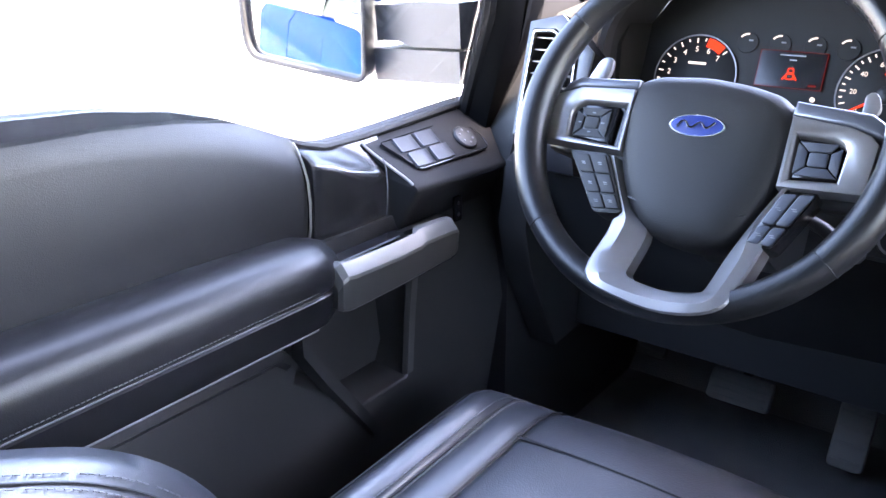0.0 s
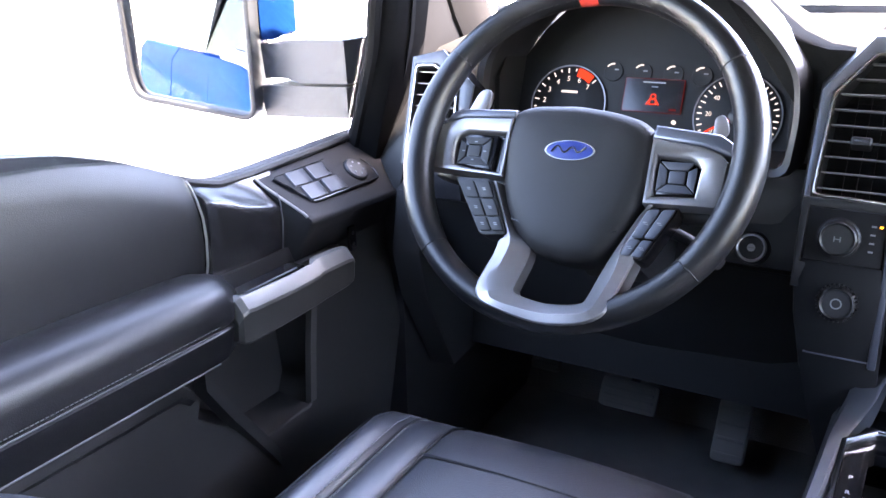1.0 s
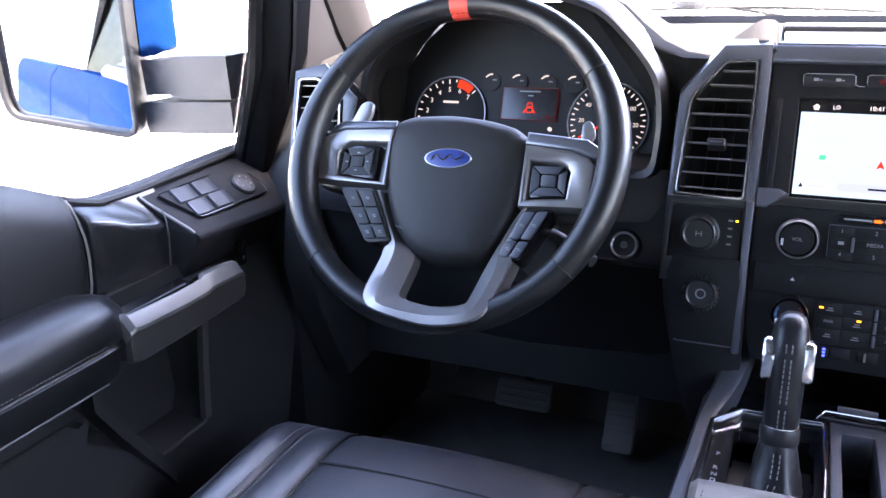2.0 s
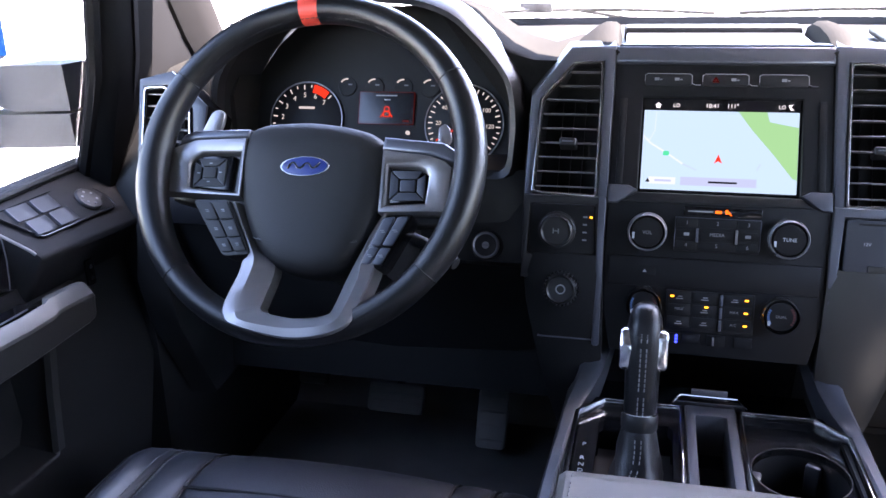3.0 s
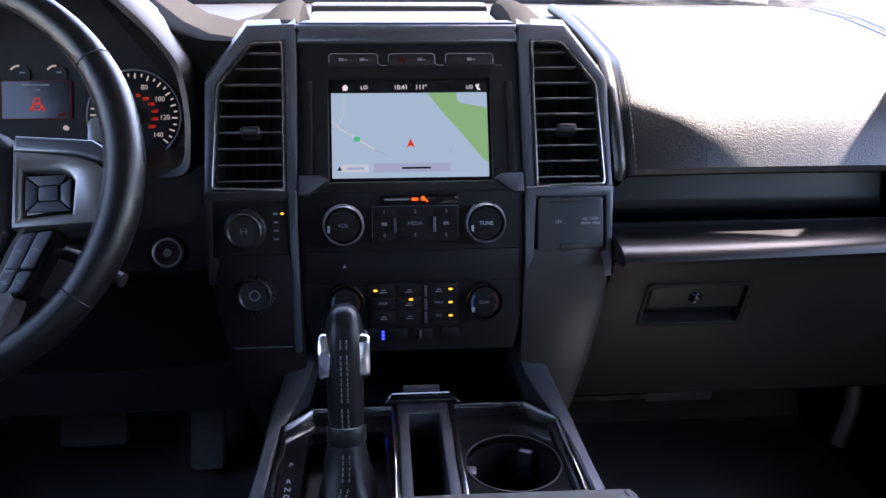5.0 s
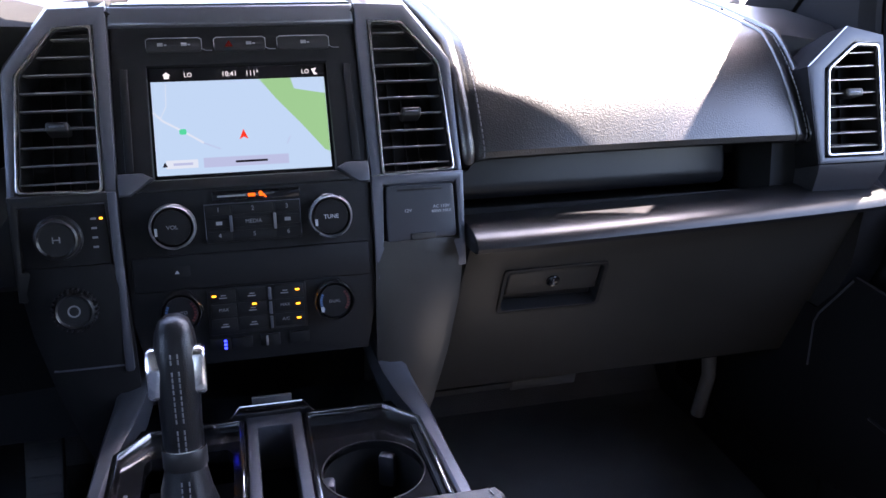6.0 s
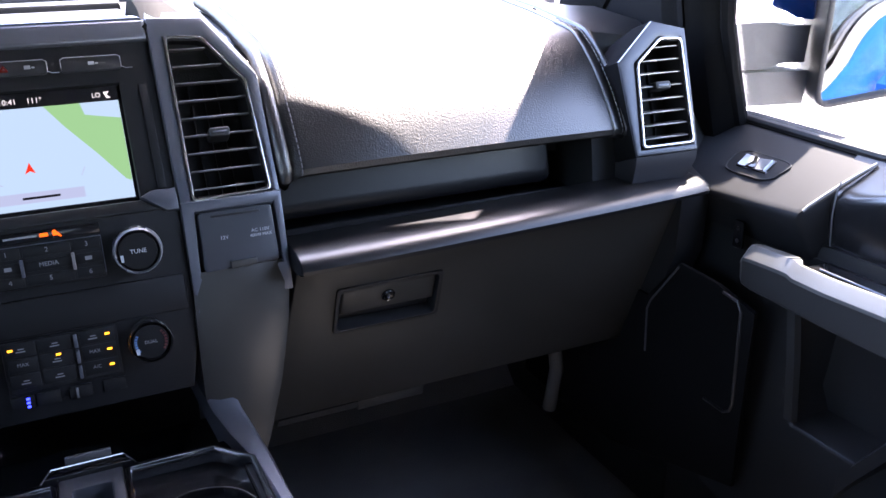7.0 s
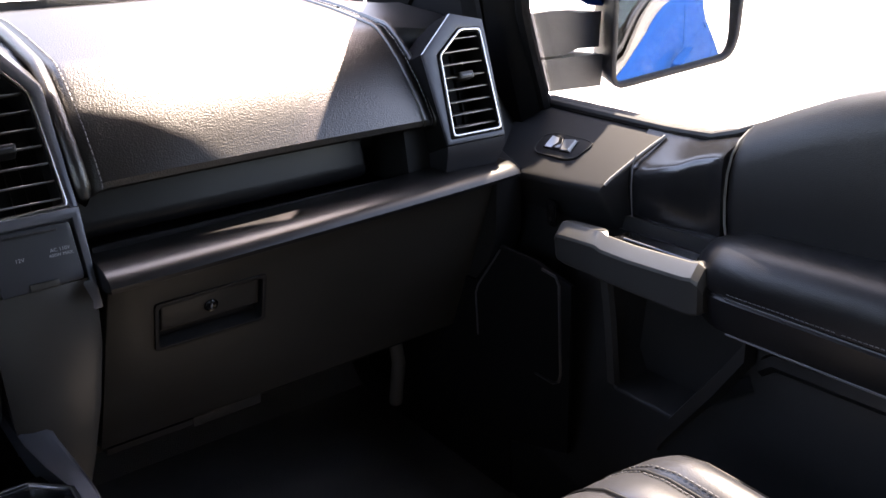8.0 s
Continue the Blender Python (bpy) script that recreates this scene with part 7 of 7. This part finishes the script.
# ==== front seats ====
def seat(cx, front, name_label, lift_z=0.0):
    st = thing("front_seat", (cx, front - 0.3, FLOOR), name_label, "seat", "front seats")
    hw = 0.255

    def zc(y):
        """cushion top along its length: front roll, slight fall to the back."""
        t = front - y
        return 1.196 + lift_z if t > 0.10 else 1.196 + lift_z - 0.06 * (1 - t / 0.10) ** 2.2

    # cushion: one rolled form cut into insert, side panels and bolsters
    lift = {0.0: 0.003, 0.05: 0.003, 0.10: 0.002, 0.14: 0.001, 0.150: -0.003, 0.156: 0.0015, 0.175: 0.004, 0.194: 0.003, 0.200: 0.000, 0.206: 0.005, 0.218: 0.011, 0.230: 0.0125, 0.240: 0.009, 0.2465: 0.002, 0.252: -0.010, 0.257: -0.035, 0.259: -0.08}

    def piece(us):
        secs = []
        for t in (-0.006, -0.003, 0.0, 0.006, 0.014, 0.026, 0.042, 0.065, 0.095, 0.13, 0.18, 0.25, 0.34, 0.44, 0.56):
            z = zc(front - max(0, t)) - (0.05 if t < -0.004 else 0.022 if t < 0 else 0) - 0.04 * max(0, t - 0.12)
            k = min(1.0, max(0.0, t) / 0.09)
            row = []
            for u in us:
                h = lift[round(abs(u), 4)]
                bow = 0.022 * (u / hw) ** 2 + max(0, abs(u) - 0.2) * 0.25 * (1 - k)
                row.append((cx + u, front - t - bow, z + h * (0.35 + 0.65 * k if h > 0 else 1)))
            secs.append([(cx + us[0], front - t, 1.02)] + row + [(cx + us[-1], front - t, 1.02)])
        return loft(secs, closed=True)

    def top_at(u, t):
        return (cx + u, front - t - 0.022 * (u / hw) ** 2 - max(0, abs(u) - 0.2) * 0.25 * (1 - min(1.0, t / 0.09)), zc(front - t) - 0.04 * max(0, t - 0.12))

    ins = part("insert", piece([-0.150, -0.14, -0.10, -0.05, 0.0, 0.05, 0.10, 0.14, 0.150]), M_PERF, st, "perforated leather centre", angle=60)
    for s in (-1, 1):
        order = lambda q: [s * u for u in q] if s > 0 else [s * u for u in reversed(q)]
        part("side_panel", piece(order([0.150, 0.156, 0.175, 0.194, 0.200])), M_SEAT, st, angle=60)
        part("bolster", piece(order([0.200, 0.206, 0.218, 0.230, 0.240, 0.2465, 0.252, 0.257, 0.259])), M_SEAT, st, "smooth leather side bolster", angle=70)
        ts = (0.004, 0.014, 0.026, 0.042, 0.065, 0.095, 0.13, 0.18, 0.25, 0.34, 0.44)
        for xx, dz in ((0.150, 0.0015), (0.200, 0.0035)):
            part("seam", tube([Vector(top_at(s * xx, t)) + Vector((0, 0, dz - 0.001)) for t in ts], 0.0016, 5), M_RUBBER, st)
        for xx, dz in ((0.194, 0.0042), (0.208, 0.0075)):
            stitches([Vector(top_at(s * xx, t)) + Vector((0, 0, dz * (0.35 + 0.65 * min(1, t / 0.09)))) for t in ts], 0.002, 0.005, 0.0008, "stitching", st)
        part("piping", tube([Vector(top_at(s * 0.2465, t)) + Vector((0, 0, 0.003)) for t in ts], 0.0022, 6), M_LEATHER, st)
    part("cross_seam", tube([Vector(top_at(x, 0.14)) + Vector((0, 0, 0.0035)) for x in (-0.15, -0.1, -0.05, 0, 0.05, 0.1, 0.15)], 0.0016, 5), M_RUBBER, st)
    part("base", prism(rounded([(cx - 0.24, front - 0.52), (cx + 0.24, front - 0.52), (cx + 0.235, front - 0.03), (cx - 0.235, front - 0.03)], 0.04), FLOOR, 1.04, bevel=0.01), M_HARD, st, "black plastic seat base")

    # backrest, leaning back
    yb = front - (0.642 if cx < 0 else 0.62)
    B = axes((cx, yb, 1.17), (-1, 0, 0), (0, -0.57, 1))
    secs = []
    side = math.copysign(1, -cx)
    for v, w_, d, e in smooth(((-0.06, 0.24, 0.22, 0.01), (0.0, 0.25, 0.255, 0.01), (0.08, 0.256, 0.252, 0.01), (0.16, 0.258, 0.215, 0.01), (0.24, 0.256, 0.145, 0.01), (0.32, 0.25, 0.07, 0.005), (0.42, 0.23, 0.03, 0.005), (0.52, 0.19, 0.01, 0.004), (0.56, 0.15, 0.004, 0.002)), 4):
        prof = [(-1.0, -0.10, 0), (-1.04, -0.02, 0), (-1.03, 0.3, e), (-0.98, 0.62, e), (-0.92, 0.74, e), (-0.84, 0.70, e), (-0.76, 0.52, e), (-0.66, 0.28, e), (-0.55, 0.16, e), (-0.3, 0.10, e), (0, 0.09, e),
                (0.3, 0.10, d), (0.55, 0.16, d), (0.66, 0.28, d), (0.76, 0.52, d), (0.84, 0.70, d), (0.92, 0.74, d), (0.98, 0.62, d), (1.03, 0.3, d), (1.04, -0.02, 0), (1.0, -0.10, 0)]
        secs.append([(side * u * w_, v, h * g if h > 0 else h) for u, h, g in prof])
    br = part("backrest", loft(secs, B, True), M_SEAT, st, "black leather backrest with side bolsters", angle=80)
    ridge = smooth(((0.0, 0.25, 0.255), (0.08, 0.256, 0.252), (0.16, 0.258, 0.215), (0.24, 0.256, 0.145), (0.32, 0.25, 0.07)), 5)
    for u, h in ((0.80, 0.625), (0.825, 0.675)):
        stitches([B @ Vector((side * u * w_, v, d * h + 0.0012)) for v, w_, d in ridge], 0.002, 0.005, 0.0007, "stitching", br)
    part("bolster_seam", tube([B @ Vector((side * 0.8125 * w_, v, d * 0.65 + 0.0002)) for v, w_, d in ridge], 0.0011, 5), M_RUBBER, br)
    part("headrest", dome(rounded([(-0.11, 0.62), (0.11, 0.62), (0.10, 0.76), (-0.10, 0.76)], 0.04), ((0.9, -0.06), (1.0, -0.03), (1.0, 0.02), (0.8, 0.045), (0.05, 0.05)), B @ at(0, 0, -0.06), (0, 0.69)), M_LEATHER, st)
    for s in (-1, 1):
        part("headrest_post", tube([B @ Vector((s * 0.05, 0.50, -0.06)), B @ Vector((s * 0.05, 0.65, -0.07))], 0.006, 10), M_CHROME, st)
    return st


seat(-0.422, -0.128, "black leather driver seat with stitched bolsters")
seat(0.414, -0.318, "black leather passenger seat with stitched bolsters", 0.025)


# ==== pedals, wipers ====
def pedal(name, c, w, h, label):
    p = thing(name, c, label, "pedal", "foot pedals")
    m = axes(c, (1, 0, 0), (0, 0.6, 1))
    pl = part("plate", prism(rect(-w, -h, w, h, 0.01), -0.01, 0.006, m, bevel=0.004), M_PEDAL, p, "ribbed rubber pedal face")
    for i in range(4):
        part("rib", block(-w * 0.85, -h + h * 2 * (i + 0.5) / 4 - 0.003, 0.005, w * 0.85, -h + h * 2 * (i + 0.5) / 4 + 0.003, 0.009, m, bevel=0.001), M_PEDAL, pl)
    part("arm", tube([m @ Vector((0, 0, -0.01)), m @ Vector((0, 0.08, -0.05)), m @ Vector((0, 0.30, -0.06))], 0.009, 8), M_HARD, p)
    return p


pedal("brake_pedal", (-0.525, 0.372, 0.965), 0.055, 0.028, "wide ribbed black rubber brake pedal")
pedal("accelerator_pedal", (-0.335, 0.36, 0.95), 0.028, 0.055, "narrow black rubber accelerator pedal")
pedal("foot_rest", (-0.72, 0.45, 0.99), 0.03, 0.05, "black rubber foot rest beside the pedals")


def wiper(x0, x1, label):
    w = thing("windshield_wiper", (x0, 0.7, 1.6), label, "wiper", "windshield wipers")
    n = 10
    P = []
    for i in range(n + 1):
        x = x0 + (x1 - x0) * i / n
        k = 0.075 + 0.03 * math.sin(math.pi * i / n)
        q = Vector(windshield_point(x, k)) + Vector((0, 0.6, 0.8)) * 0.016
        P.append(q)
    part("blade", tube(P, 0.006, 6), M_RUBBER, w)
    mid = P[n // 2]
    piv = Vector(windshield_point(x1, -0.05)) + Vector((0, 0.05, 0.0))
    part("arm", tube([mid + Vector((0, 0.01, 0.012)), mid.lerp(piv, 0.5) + Vector((0, 0.012, 0.016)), piv], 0.007, 6), M_HARD, w)
    part("clip", block(-0.03, -0.008, -0.006, 0.03, 0.008, 0.012, Matrix.Translation(mid), bevel=0.003), M_HARD, w)
    return w


wiper(-0.62, 0.02, "black wiper parked at the foot of the windshield")
wiper(0.06, 0.62, "black wiper parked on the passenger side of the glass")
